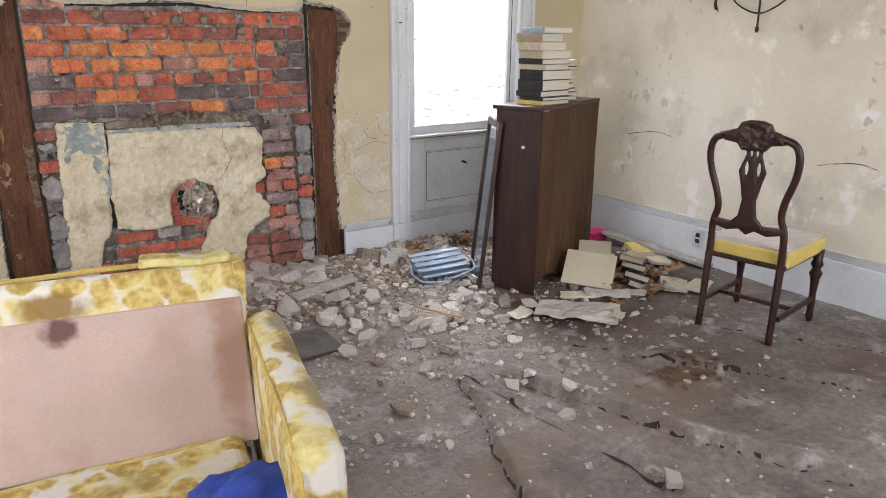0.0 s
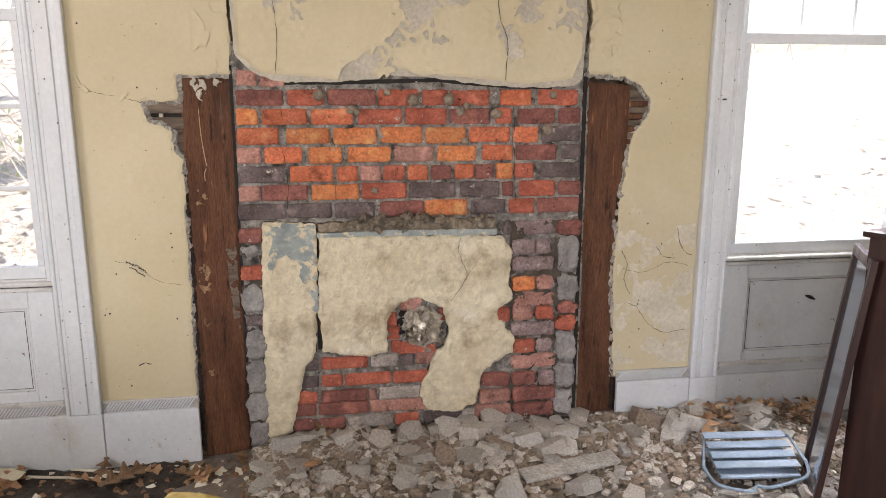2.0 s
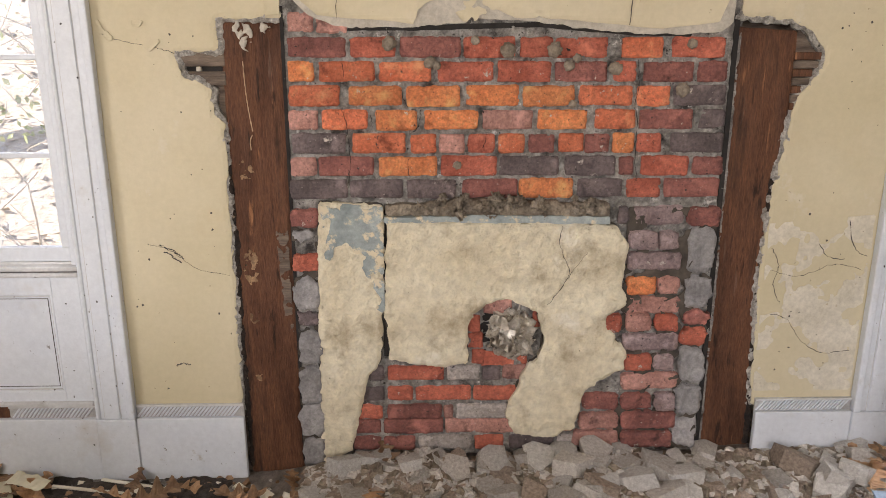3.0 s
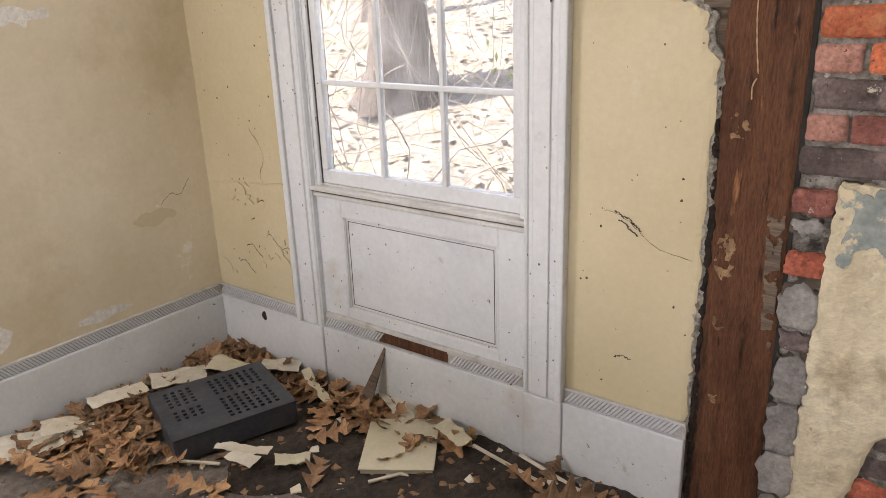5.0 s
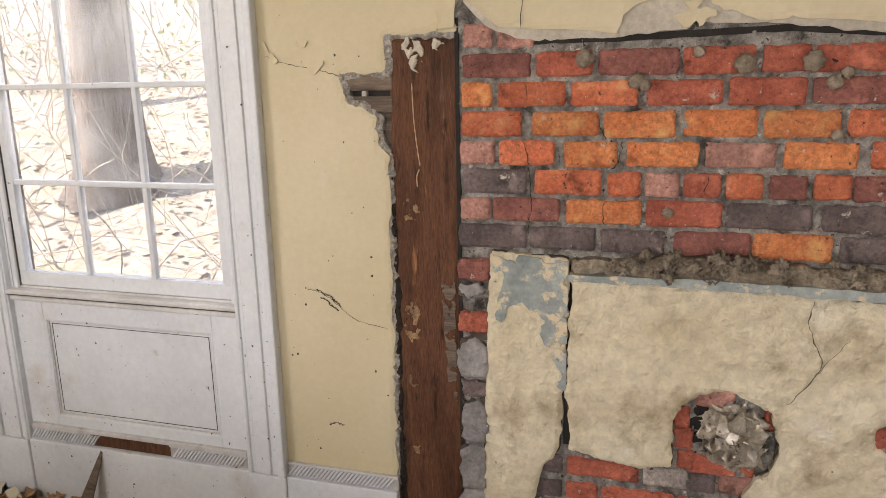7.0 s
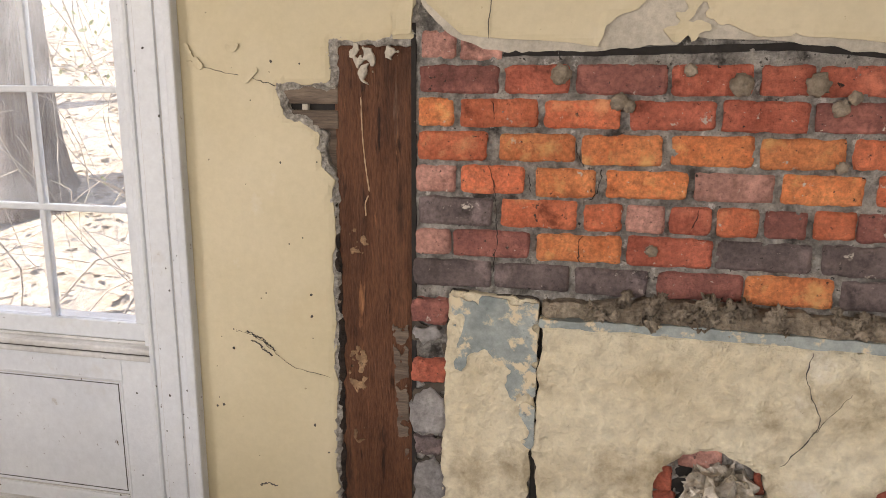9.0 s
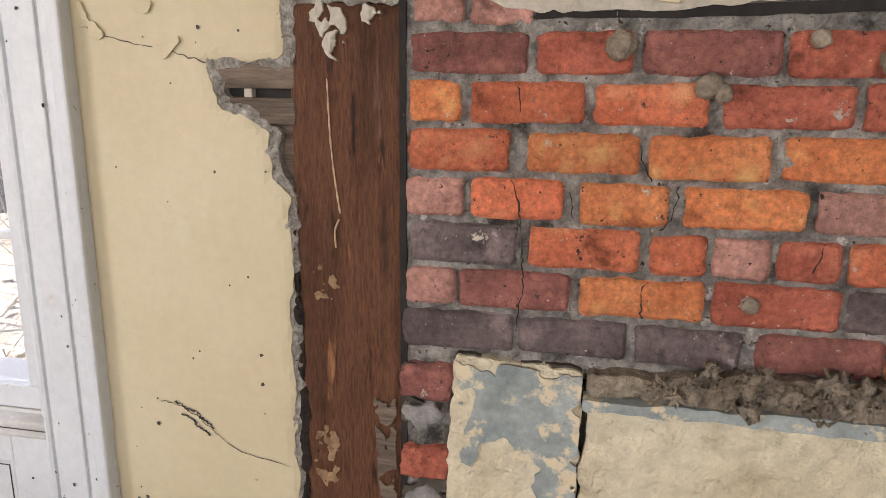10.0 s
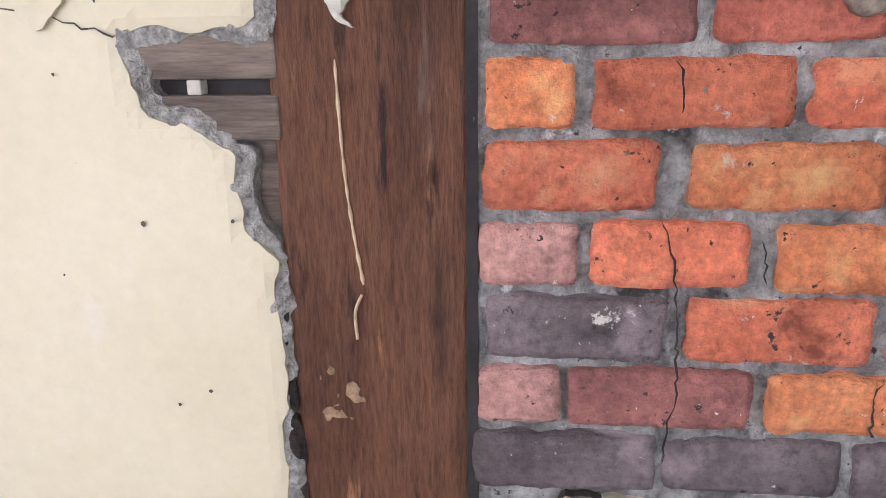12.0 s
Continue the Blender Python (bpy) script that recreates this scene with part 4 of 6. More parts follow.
STRIP = [(0.079, 1.034), (0.297, 1.022), (0.290, 0.7), (0.285, 0.60), (0.276, 0.45), (0.232, 0.40), (0.212, 0.31), (0.192, 0.235), (0.165, 0.10), (0.05, 0.05), (0.056, 0.5), (0.072, 0.9)]
SLAB = [(0.306, 0.974), (0.7, 0.966), (1.085, 0.950), (1.137, 0.879), (1.128, 0.80), (1.118, 0.75), (1.138, 0.66), (1.065, 0.622), (1.10, 0.55), (1.146, 0.493), (1.142, 0.421), (1.006, 0.338), (0.976, 0.189),
        (0.90, 0.15), (0.766, 0.164), (0.719, 0.246), (0.776, 0.392), (0.806, 0.44), (0.846, 0.475), (0.852, 0.55), (0.827, 0.63), (0.78, 0.668), (0.714, 0.69), (0.65, 0.668), (0.595, 0.622), (0.577, 0.53),
        (0.591, 0.444), (0.501, 0.438), (0.36, 0.45), (0.31, 0.47), (0.294, 0.639), (0.30, 0.8)]
# dark sheets paint the shade in gaps round the plaster and between stones
CREVICE_SHADE = surface("dark_crevice_shade", (0.03, 0.024, 0.018), (0.11, 0.09, 0.07), 20, rough=0.97, bump=0.4)
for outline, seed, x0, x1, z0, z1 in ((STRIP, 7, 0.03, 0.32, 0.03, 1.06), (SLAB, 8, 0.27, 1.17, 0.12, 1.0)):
    sheet("crevice", ragged(grow(inside(outline), 0.0005), 0.0075, 24, seed), x0, x1, z0, z1, 0.009, -0.0022, 0.012, CREVICE_SHADE, brickwork, 0.001, 20, seed)
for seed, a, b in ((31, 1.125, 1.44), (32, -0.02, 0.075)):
    sheet("crevice", peel(-0.02, 16, seed, [(a, 0.09), (b, 0.09), (b, 1.01), (a, 1.01)]), a, b, 0.09, 1.01, 0.0085, -0.0035, 0.004, CREVICE_SHADE, brickwork, 0.001, 20, seed)
sheet("plaster_patch", ragged(inside(STRIP), 0.009, 34, 7), 0.03, 0.31, 0.03, 1.05, 0.009, -0.020, 0.04, PLASTER_CREAM, brickwork, 0.006, 22, 7, "cream plaster strip", 0.009)
sheet("plaster_patch", ragged(inside(SLAB), 0.010, 34, 8), 0.28, 1.16, 0.13, 0.99, 0.009, -0.027, 0.047, PLASTER_CREAM, brickwork, 0.0085, 19, 8, "cream plaster fireplace infill with a broken hole", 0.007)
sheet("blue_paint", ragged(inside([(0.098, 1.028), (0.292, 1.018), (0.288, 0.64), (0.262, 0.74), (0.225, 0.83), (0.165, 0.88), (0.105, 0.86)]), 0.045, 22, 9), 0.08, 0.295, 0.6, 1.03, 0.008, -0.0252, 0.004, PLASTER_BLUE, brickwork, 0.004, 16, 7)
crack([(0.90, 0.95), (0.895, 0.88), (0.93, 0.80), (0.915, 0.75), (0.86, 0.67)], 0.0016, 11, -0.0345, GROOVE, brickwork)
crack([(0.99, 0.86), (0.95, 0.80), (0.915, 0.75)], 0.001, 12, -0.0345, GROOVE, brickwork)
sheet("mortar_ledge", ragged(inside([(0.30, 0.985), (0.31, 1.022), (0.44, 1.03), (0.58, 1.045), (0.75, 1.035), (0.95, 1.03), (1.06, 1.022), (1.065, 0.962), (0.7, 0.972)]), 0.011, 22, 13), 0.27, 1.09, 0.94, 1.07, 0.0085, -0.032, 0.05, SCALE_RUST, brickwork, 0.012, 26, 13, "crumbling debris on the old lintel", 0.01)
sheet("lintel_edge", ragged(inside([(0.30, 0.968), (0.30, 0.985), (0.6, 0.992), (1.055, 0.985), (1.06, 0.958), (0.7, 0.966)]), 0.004, 22, 14), 0.28, 1.08, 0.94, 1.0, 0.008, -0.044, 0.04, PLASTER_BLUE, brickwork, 0.003, 26, 14)
# black strip paints the shade in the gap below the upper plaster
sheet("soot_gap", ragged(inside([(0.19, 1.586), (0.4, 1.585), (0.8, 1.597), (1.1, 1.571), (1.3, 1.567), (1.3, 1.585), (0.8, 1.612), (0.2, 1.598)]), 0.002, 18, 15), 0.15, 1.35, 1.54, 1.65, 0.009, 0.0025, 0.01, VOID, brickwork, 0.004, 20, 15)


def lump(name, cx, cz, r, material, parent, seed, y=-0.008, flat=0.7, sub=3, amp=0.35):
    bm = bmesh.new()
    bmesh.ops.create_icosphere(bm, subdivisions=sub, radius=1)
    for v in bm.verts:
        n = noise.noise(v.co * 2.2 + Vector((seed, seed, 0))) + 0.5 * noise.noise(v.co * 5.5 + Vector((0, seed, seed)))
        v.co *= (1 + amp * n) * r
        v.co.y *= flat
        v.co += Vector((cx, y, cz))
    return part(name, bm, material, parent, smooth=True)


for k, (cx, cz, r) in enumerate(((0.325, 1.545, 0.022), (0.455, 1.487, 0.019), (0.475, 1.478, 0.014), (0.705, 1.525, 0.024), (0.855, 1.525, 0.024), (0.905, 1.478, 0.018), (1.055, 1.468, 0.021), (1.28, 1.40, 0.022),
                                (0.60, 1.555, 0.014), (0.93, 1.50, 0.014), (0.545, 1.155, 0.013), (1.30, 1.545, 0.016), (0.92, 1.355, 0.013))):
    lump("mud_nest", cx, cz, r, MUD, brickwork, k * 4.1)
rl = random.Random(19)
for k in range(38):
    lump("debris_clump", 0.40 + 0.62 * rl.random(), rl.uniform(0.985, 1.055), rl.uniform(0.006, 0.018), rl.choice((SCALE_RUST, SCALE_RUST, MUD)), brickwork, k * 2.3, -0.038 + rl.uniform(-0.006, 0.014), 0.8, 3, 1.5)
# the hole, a black disc painting its shade, and what is stuffed in it
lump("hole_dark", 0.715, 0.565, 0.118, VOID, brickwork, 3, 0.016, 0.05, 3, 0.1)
for x0, x1, z, tone in ((0.585, 0.63, 0.59, "r"), (0.582, 0.64, 0.525, "r"), (0.60, 0.645, 0.462, "r"), (0.635, 0.80, 0.455, "r"), (0.815, 0.858, 0.60, "r"), (0.64, 0.74, 0.655, "p")):
    lay(x0, x1, z, tone, 0.058, 0.003)
foil = bmesh.new()
bmesh.ops.create_icosphere(foil, subdivisions=4, radius=1)
for v in foil.verts:
    p = v.co * 1.5 + Vector((3.1, 0.4, 7.7))
    p += 0.35 * Vector((noise.noise(p * 2), noise.noise(p * 2 + Vector((9, 0, 0))), noise.noise(p * 2 + Vector((0, 9, 0)))))
    d = noise.voronoi(p * 1.7)[0]
    e = noise.voronoi(p * 4.2)[0]
    k = 0.95 - 0.5 * abs(noise.noise(p * 2.3)) + 0.30 * (d[0] - 0.4) + 0.25 * (e[0] - 0.35)
    fold = Vector((noise.noise(p * 2.6), noise.noise(p * 2.6 + Vector((5, 1, 0))), noise.noise(p * 2.6 + Vector((0, 5, 1)))))
    q = v.co * k + fold * 0.42
    v.co = Vector((0.738 + q.x * 0.084, -0.006 + q.y * 0.066, 0.560 + q.z * 0.092))
foil_ball = tagged(part("foil_wad", foil, FOIL), "crumpled silvery newspaper wad stuffed in the hole", "paper wad")


# ---- windows ----
def window(name, x0, x1, label, lower_muntins):
    """A sash window over a panelled apron between moulded casings; x0, x1: the opening."""
    w = thing(name, label, "window", kind="structure")
    for side, xa in ((-1, x0), (1, x1)):
        lo, hi = sorted((xa - side * 0.004, xa + side * 0.135))
        part("casing", box(lo, hi, -0.022, 0.03, 0.245, 2.88, 0.003), TRIM_WHITE, w)
        a, b = sorted((xa + side * 0.112, xa + side * 0.138))
        part("back_band", box(a, b, -0.036, -0.02, 0.245, 2.90, 0.005), TRIM_WHITE, w)
        a, b = sorted((xa + side * 0.030, xa + side * 0.085))
        # darker strips put the soft shading of the casing's steps into colour
        for o in (0.0285, 0.0865, 0.111):
            part("casing_groove", box(xa + side * o - 0.0015, xa + side * o + 0.0015, -0.0228, -0.02, 0.246, 2.87), TRIM_SHADE, w)
        part("casing_flat", box(a, b, -0.028, -0.02, 0.245, 2.88, 0.003), TRIM_WHITE, w)
        a, b = sorted((xa, xa + side * 0.014))
        part("casing_bead", tube([((a + b) / 2, -0.022, 0.245), ((a + b) / 2, -0.022, 2.8)], 0.008, 8), TRIM_WHITE, w)
        a, b = sorted((xa, xa - side * 0.012))
        part("jamb", box(a, b, 0.0, 0.085, 0.24, WTOP), TRIM_WHITE, w)
        a, b = sorted((xa - side * 0.012, xa - side * 0.031))
        part("stop_bead", box(a, b, 0.002, 0.05, 0.814, WTOP, 0.004), TRIM_WHITE, w)
        a, b = sorted((xa - side * 0.030, xa - side * 0.034))
        part("joint", box(a, b, 0.012, 0.03, 0.82, WTOP), GROOVE, w)
    part("head_casing", box(x0 - 0.14, x1 + 0.14, -0.026, 0.03, 2.75, 2.90, 0.003), TRIM_WHITE, w)
    part("sill", box(x0 - 0.012, x1 + 0.012, -0.026, 0.06, 0.799, 0.816, 0.005), TRIM_SHADE, w)
    part("sill_gap", box(x0 - 0.004, x1 + 0.004, -0.0225, 0.02, 0.7965, 0.799), GROOVE, w)
    part("sash_gap", box(x0 + 0.034, x1 - 0.034, 0.012, 0.03, 0.816, 0.8235), TRIM_SHADE, w)
    part("sill_mould", box(x0 + 0.005, x1 - 0.005, -0.018, 0.02, 0.775, 0.794, 0.006), TRIM_SHADE, w)
    part("outer_sill", box(x0 - 0.05, x1 + 0.05, 0.06, 0.30, 0.765, 0.80, 0.006), TRIM_SHADE, w)
    # apron with one sunk panel
    l, r = x0 + 0.012, x1 - 0.012
    for a, b, z0, z1 in ((l, l + 0.115, 0.292, 0.776), (r - 0.095, r, 0.292, 0.776), (l + 0.115, r - 0.095, 0.708, 0.776), (l + 0.115, r - 0.095, 0.292, 0.345)):
        part("apron_rail" if b - a > 0.2 else "apron_stile", box(a, b, -0.002, 0.03, z0, z1, 0.003), TRIM_WHITE, w)
    part("apron_panel", box(l + 0.11, r - 0.09, 0.010, 0.03, 0.34, 0.712), TRIM_WHITE, w)
    pl, pr = l + 0.118, r - 0.098
    for a, b in (((pl, 0.342), (pr, 0.342)), ((pl, 0.711), (pr, 0.711)), ((pl, 0.342), (pl, 0.711)), ((pr, 0.342), (pr, 0.711))):
        part("mould_gap", box(min(a[0], b[0]) - 0.0105, max(a[0], b[0]) + 0.0105, 0.004, 0.0095, min(a[1], b[1]) - 0.0105, max(a[1], b[1]) + 0.0105) if a[0] == b[0] or a[1] == b[1] else None, TRIM_SHADE, w)
        part("panel_mould", tube([(a[0], 0.006, a[1]), (b[0], 0.006, b[1])], 0.0085, 8), TRIM_WHITE, w)
    for a, b in (((pl + 0.02, 0.362), (pr - 0.02, 0.362)), ((pl + 0.02, 0.692), (pr - 0.02, 0.692)), ((pl + 0.02, 0.362), (pl + 0.02, 0.692)), ((pr - 0.02, 0.362), (pr - 0.02, 0.692))):
        part("panel_groove", box(min(a[0], b[0]) - 0.001, max(a[0], b[0]) + 0.001, 0.0085, 0.0105, min(a[1], b[1]) - 0.001, max(a[1], b[1]) + 0.001), GROOVE, w)
    part("apron_ledge", box(l, r, -0.016, 0.01, 0.292, 0.308, 0.004), TRIM_SHADE, w)
    # sashes
    sl, sr = x0 + 0.032, x1 - 0.032
    meet = 1.862 if lower_muntins else 1.81
    for n, (z0, z1, y, bars) in enumerate(((0.824, meet, 0.016, lower_muntins), (meet - 0.042, WTOP, 0.052, True))):
        s = part("sash", box(sl, sr, y, y + 0.032, z0, z0 + (0.05 if n == 0 else 0.042), 0.003), TRIM_WHITE, w)
        part("top_rail", box(sl, sr, y, y + 0.032, z1 - 0.045, z1, 0.003), TRIM_WHITE, s)
        part("stile", box(sl, sl + 0.030, y, y + 0.032, z0 + 0.05, z1 - 0.045, 0.003), TRIM_WHITE, s)
        part("stile", box(sr - 0.030, sr, y, y + 0.032, z0 + 0.05, z1 - 0.045, 0.003), TRIM_WHITE, s)
        ga, gb, gz0, gz1 = sl + 0.030, sr - 0.030, z0 + 0.048, z1 - 0.043
        if bars:
            for k in (1, 2):
                x = ga + (gb - ga) * k / 3
                part("muntin", box(x - 0.009, x + 0.009, y + 0.004, y + 0.028, gz0, gz1, 0.004), TRIM_WHITE, s)
                z = gz0 + (gz1 - gz0) * k / 3
                part("muntin", box(ga, gb, y + 0.003, y + 0.027, z - 0.009, z + 0.009, 0.004), TRIM_WHITE, s)
        cols, rows = (3, 3) if bars else (1, 1)
        for i in range(cols):
            for j in range(rows):
                p = part("pane", box(ga + (gb - ga) * i / cols + 0.002, ga + (gb - ga) * (i + 1) / cols - 0.002, y + 0.014, y + 0.017, gz0 + (gz1 - gz0) * j / rows + 0.002, gz0 + (gz1 - gz0) * (j + 1) / rows - 0.002), GLASS, s)
                p.visible_shadow = False
    return w


win_l = window("window_1", WL0, WL1, "chipped white nine-pane sash window over a panelled apron", True)
win_r = window("window_2", WR0, WR1, "chipped white sash window with one clear lower pane", False)
latch = tagged(part("sash_latch", tube(spline([(2.965, 0.03, 1.83), (2.975, 0.0, 1.80), (2.96, 0.01, 1.76), (2.94, 0.02, 1.72)]), 0.007, 6), DARK_METAL), "rusty bent iron sash latch", "latch")
nail = thing("wall_nail", "rusty nail in the window casing", "nail", at=pose(2.06, -0.035, 1.525))
part("shank", tube([(0, 0.03, 0), (0, -0.02, 0.001)], 0.003, 6), DARK_METAL, nail)
part("head", lathe([(0.002, -0.004), (0.008, -0.003), (0.008, 0.002), (0.002, 0.004)], 8), DARK_METAL, nail)
rnd = random.Random(9)
bm = bmesh.new()
for _ in range(240):
    x0, x1 = rnd.choice(((WL0, WL1), (WR0, WR1)))
    which = rnd.random()
    if which < 0.55:
        x, z, y = rnd.choice((x0 - rnd.uniform(0.0, 0.13), x1 + rnd.uniform(0, 0.13))), rnd.uniform(0.26, 2.0), -0.0295
    elif which < 0.8:
        x, z, y = rnd.uniform(x0 + 0.02, x1 - 0.02), rnd.uniform(0.3, 0.78), -0.003
    else:
        x, z, y = rnd.uniform(x0 - 0.1, x1 + 0.1), rnd.uniform(0.05, 0.24), -0.0235
    r = rnd.choice((0.0015, 0.002, 0.003, 0.004))
    bm.faces.new([bm.verts.new((x + r * math.cos(-k) * rnd.uniform(0.5, 1.4), y - 0.0012, z + r * math.sin(-k) * rnd.uniform(0.5, 1.7))) for k in (0, -1.25, -2.5, -3.77, -5.0)])
tagged(part("paint_chips", bm, GROOVE, win_l), "dark chips in the white paint", kind="stuff")


STRIP_DARK = surface("dusty_grey_strip", (0.34, 0.33, 0.31), (0.50, 0.485, 0.465), 12, rough=0.9, bump=0.2)


# ---- baseboards with a hatched top strip ----
def hatch(bm, length, put, skip=()):
    """Slanted ribs; put(s, z, out) gives the place along the wall."""
    n = int(length / 0.0135)
    for k in range(n):
        s = k * 0.0135
        if any(a < s < b for a, b in skip):
            continue
        lean = 0.03 if length < 1.5 else -0.03
        base, top = (s, s + lean) if lean > 0 else (s + 0.03, s)
        if max(base, top) + 0.008 > length:
            continue
        q = [put(base, 0.249, 1), put(base + 0.0066, 0.249, 1), put(top + 0.0066, 0.287, 1), put(top, 0.287, 1)]
        w = [put(base - 0.001, 0.249, 0), put(base + 0.0085, 0.249, 0), put(top + 0.0085, 0.287, 0), put(top - 0.001, 0.287, 0)]
        f, b = [bm.verts.new(p) for p in q], [bm.verts.new(p) for p in w]
        bm.faces.new(f)
        for i in range(4):
            bm.faces.new((f[i], b[i], b[(i + 1) % 4], f[(i + 1) % 4]))
    bmesh.ops.recalc_face_normals(bm, faces=bm.faces[:])


def baseboard(name, start, end, inward, label, skip=(), strip=TRIM_WHITE):
    """A board along the wall from start to end (x, y); inward: the way into the room."""
    d = Vector((*end, 0)) - Vector((*start, 0))
    length = d.length
    d.normalize()
    i = Vector((*inward, 0))
    m = Matrix(((d.x, i.x, 0, start[0]), (d.y, i.y, 0, start[1]), (0, 0, 1, 0), (0, 0, 0, 1)))
    b = part("baseboard" if not name else name, box(0, length, 0, 0.024, -0.03, 0.245, 0.004, 2, m), TRIM_WHITE)
    tagged(b, label, "baseboard", kind="structure")
    edges = sorted([0, length, *[v for s in skip for v in s]])
    for a, c in zip(edges, edges[1:]):
        if not any(s[0] <= a and c <= s[1] for s in skip):
            part("strip_backing", box(a, c, 0.0, 0.008, 0.245, 0.290, 0, 2, m), STRIP_DARK, b)
            part("strip_edge", box(a, c, 0.0, 0.015, 0.286, 0.294, 0.002, 2, m), TRIM_SHADE, b)
    bm = bmesh.new()
    hatch(bm, length, lambda s, z, out: m @ Vector((s, 0.014 if out else 0.008, z)), skip)
    tagged(part("hatched_ribs", bm, TRIM_WHITE, b), "slanted white ribs", kind="stuff")
    for a, c in skip:
        part("bare_wood", box(a, c, 0.0, 0.006, 0.246, 0.292, 0.002, 2, m), WOOD_POST, b)
    return b


BB = "scuffed white baseboard with a hatched top strip"
baseboard("baseboard", (WEST, 0.0), (-1.797, 0.0), (0, -1), BB)
baseboard("baseboard", (-1.659, 0.0), (-0.746, 0.0), (0, -1), BB + " and a broken gap", [(0.27, 0.60)])
baseboard("baseboard", (-0.607, 0.0), (-0.222, 0.0), (0, -1), BB)
baseboard("baseboard", (1.642, 0.0), (1.998, 0.0), (0, -1), BB)
baseboard("baseboard", (2.136, 0.0), (3.029, 0.0), (0, -1), BB)
baseboard("baseboard", (3.168, 0.0), (EAST, 0.0), (0, -1), BB)
baseboard("baseboard", (WEST, SOUTH), (WEST, -0.024), (1, 0), BB)
baseboard("baseboard", (EAST, -0.024), (EAST, SOUTH), (-1, 0), BB)
for a, b in ((-1.797, -1.660), (-0.745, -0.607), (1.998, 2.135), (3.030, 3.168)):
    tagged(part("trim", box(a, b, -0.032, 0.0, -0.03, 0.244, 0.004), TRIM_WHITE), "white plinth block under the window casing", "trim", kind="structure")
ring = [(-2.013 + 0.016 * math.cos(a), 0.205 + 0.02 * math.sin(a)) for a in [k * math.tau / 9 for k in range(9)]]
sheet("mouse_hole", ragged(inside(ring), 0.006, 50, 3), -2.05, -1.97, 0.16, 0.25, 0.004, -0.0252, 0.001, VOID, wall_north, 0)

gouge = bmesh.new()
sweep(gouge, [(2.575, 0.0085, 0.612), (2.60, 0.0085, 0.603), (2.628, 0.0085, 0.59)], [0.004, 0.009, 0.004], 6, 0.3)
part("gouge", gouge, VOID, win_r, "dark gouge in the panel")
WHITE_PATCH = surface("bare_white_plaster", (0.58, 0.56, 0.52), (0.74, 0.72, 0.68), 6, rough=0.9, bump=0.5)
for y, z, ry, rz, seed in ((-0.98, 0.40, 0.09, 0.07, 81), (-1.35, 0.42, 0.10, 0.09, 82), (-0.28, 0.66, 0.10, 0.03, 83), (-0.7, 1.45, 0.16, 0.03, 84), (-0.55, 0.34, 0.12, 0.02, 85)):
    ring = [(y + ry * math.cos(a * math.tau / 12), z + rz * math.sin(a * math.tau / 12)) for a in range(12)]
    s = sheet("bare_patch", ragged(inside(ring), 0.02, 16, seed), y - ry * 2, y + ry * 2, max(0.296, z - rz * 2), z + rz * 2, 0.008, -0.0015, 0.001, WHITE_PATCH if seed != 83 else PAINT_YELLOW, None, 0.0006, 20, seed)
    s.parent = wall_west
    s.matrix_world = Matrix(((0, -1, 0, WEST), (1, 0, 0, 0), (0, 0, 1, 0), (0, 0, 0, 1)))
for y, z0, seed in ((-0.24, 0.70, 5),):
    c = crack([(0, 0), (0.05, 0.04), (0.10, 0.03), (0.15, 0.09)], 0.0016, seed, -0.0018, GROOVE, wall_west)
    c.matrix_world = Matrix(((0, -1, 0, WEST), (1, 0, 0, y), (0, 0, 1, z0), (0, 0, 0, 1)))

# outlet on the east wall
outlet = thing("wall_outlet", "white electric outlet on the baseboard", "outlet", at=pose(EAST - 0.026, -1.20, 0.17))
part("plate", box(-0.006, 0, -0.035, 0.035, -0.055, 0.055, 0.003), PLASTIC_WHITE, outlet)
for z in (-0.02, 0.02):
    part("socket", box(-0.0085, -0.005, -0.016, 0.016, z - 0.014, z + 0.014, 0.002), DARK_METAL, outlet)
# wire sconce on the east wall
sconce = thing("wall_sconce", "thin rusty wire candle sconce with curled arms", "sconce", at=pose(EAST - 0.02, -1.44, 1.50))
part("stem", tube([(0, 0, 0), (0, 0, 0.42)], 0.006, 6), DARK_METAL, sconce)
part("arm", tube(spline([(0, -0.20, 0.27), (-0.01, -0.17, 0.17), (-0.01, -0.08, 0.11), (0, 0, 0.09), (-0.01, 0.08, 0.11), (-0.01, 0.17, 0.17), (0, 0.20, 0.27)]), 0.005, 6), DARK_METAL, sconce)
part("finial", lathe([(0.004, -0.02), (0.012, -0.008), (0.012, 0.008), (0.005, 0.02)], 8), DARK_METAL, sconce)
part("leaf", tube(spline([(0, 0.27, 0.10), (-0.01, 0.29, 0.13), (0, 0.30, 0.18)]), [0.004] * 4 + [0.018] * 5 + [0.014] * 3 + [0.003], 6, 0.3), DARK_METAL, sconce)
STREAK = surface("mildew_streak", (0.56, 0.53, 0.44), (0.70, 0.67, 0.57), 9, rough=0.9, bump=0.3, grain=60, stains=[((0.28, 0.25, 0.19), 22, 0.6, 0.7)])


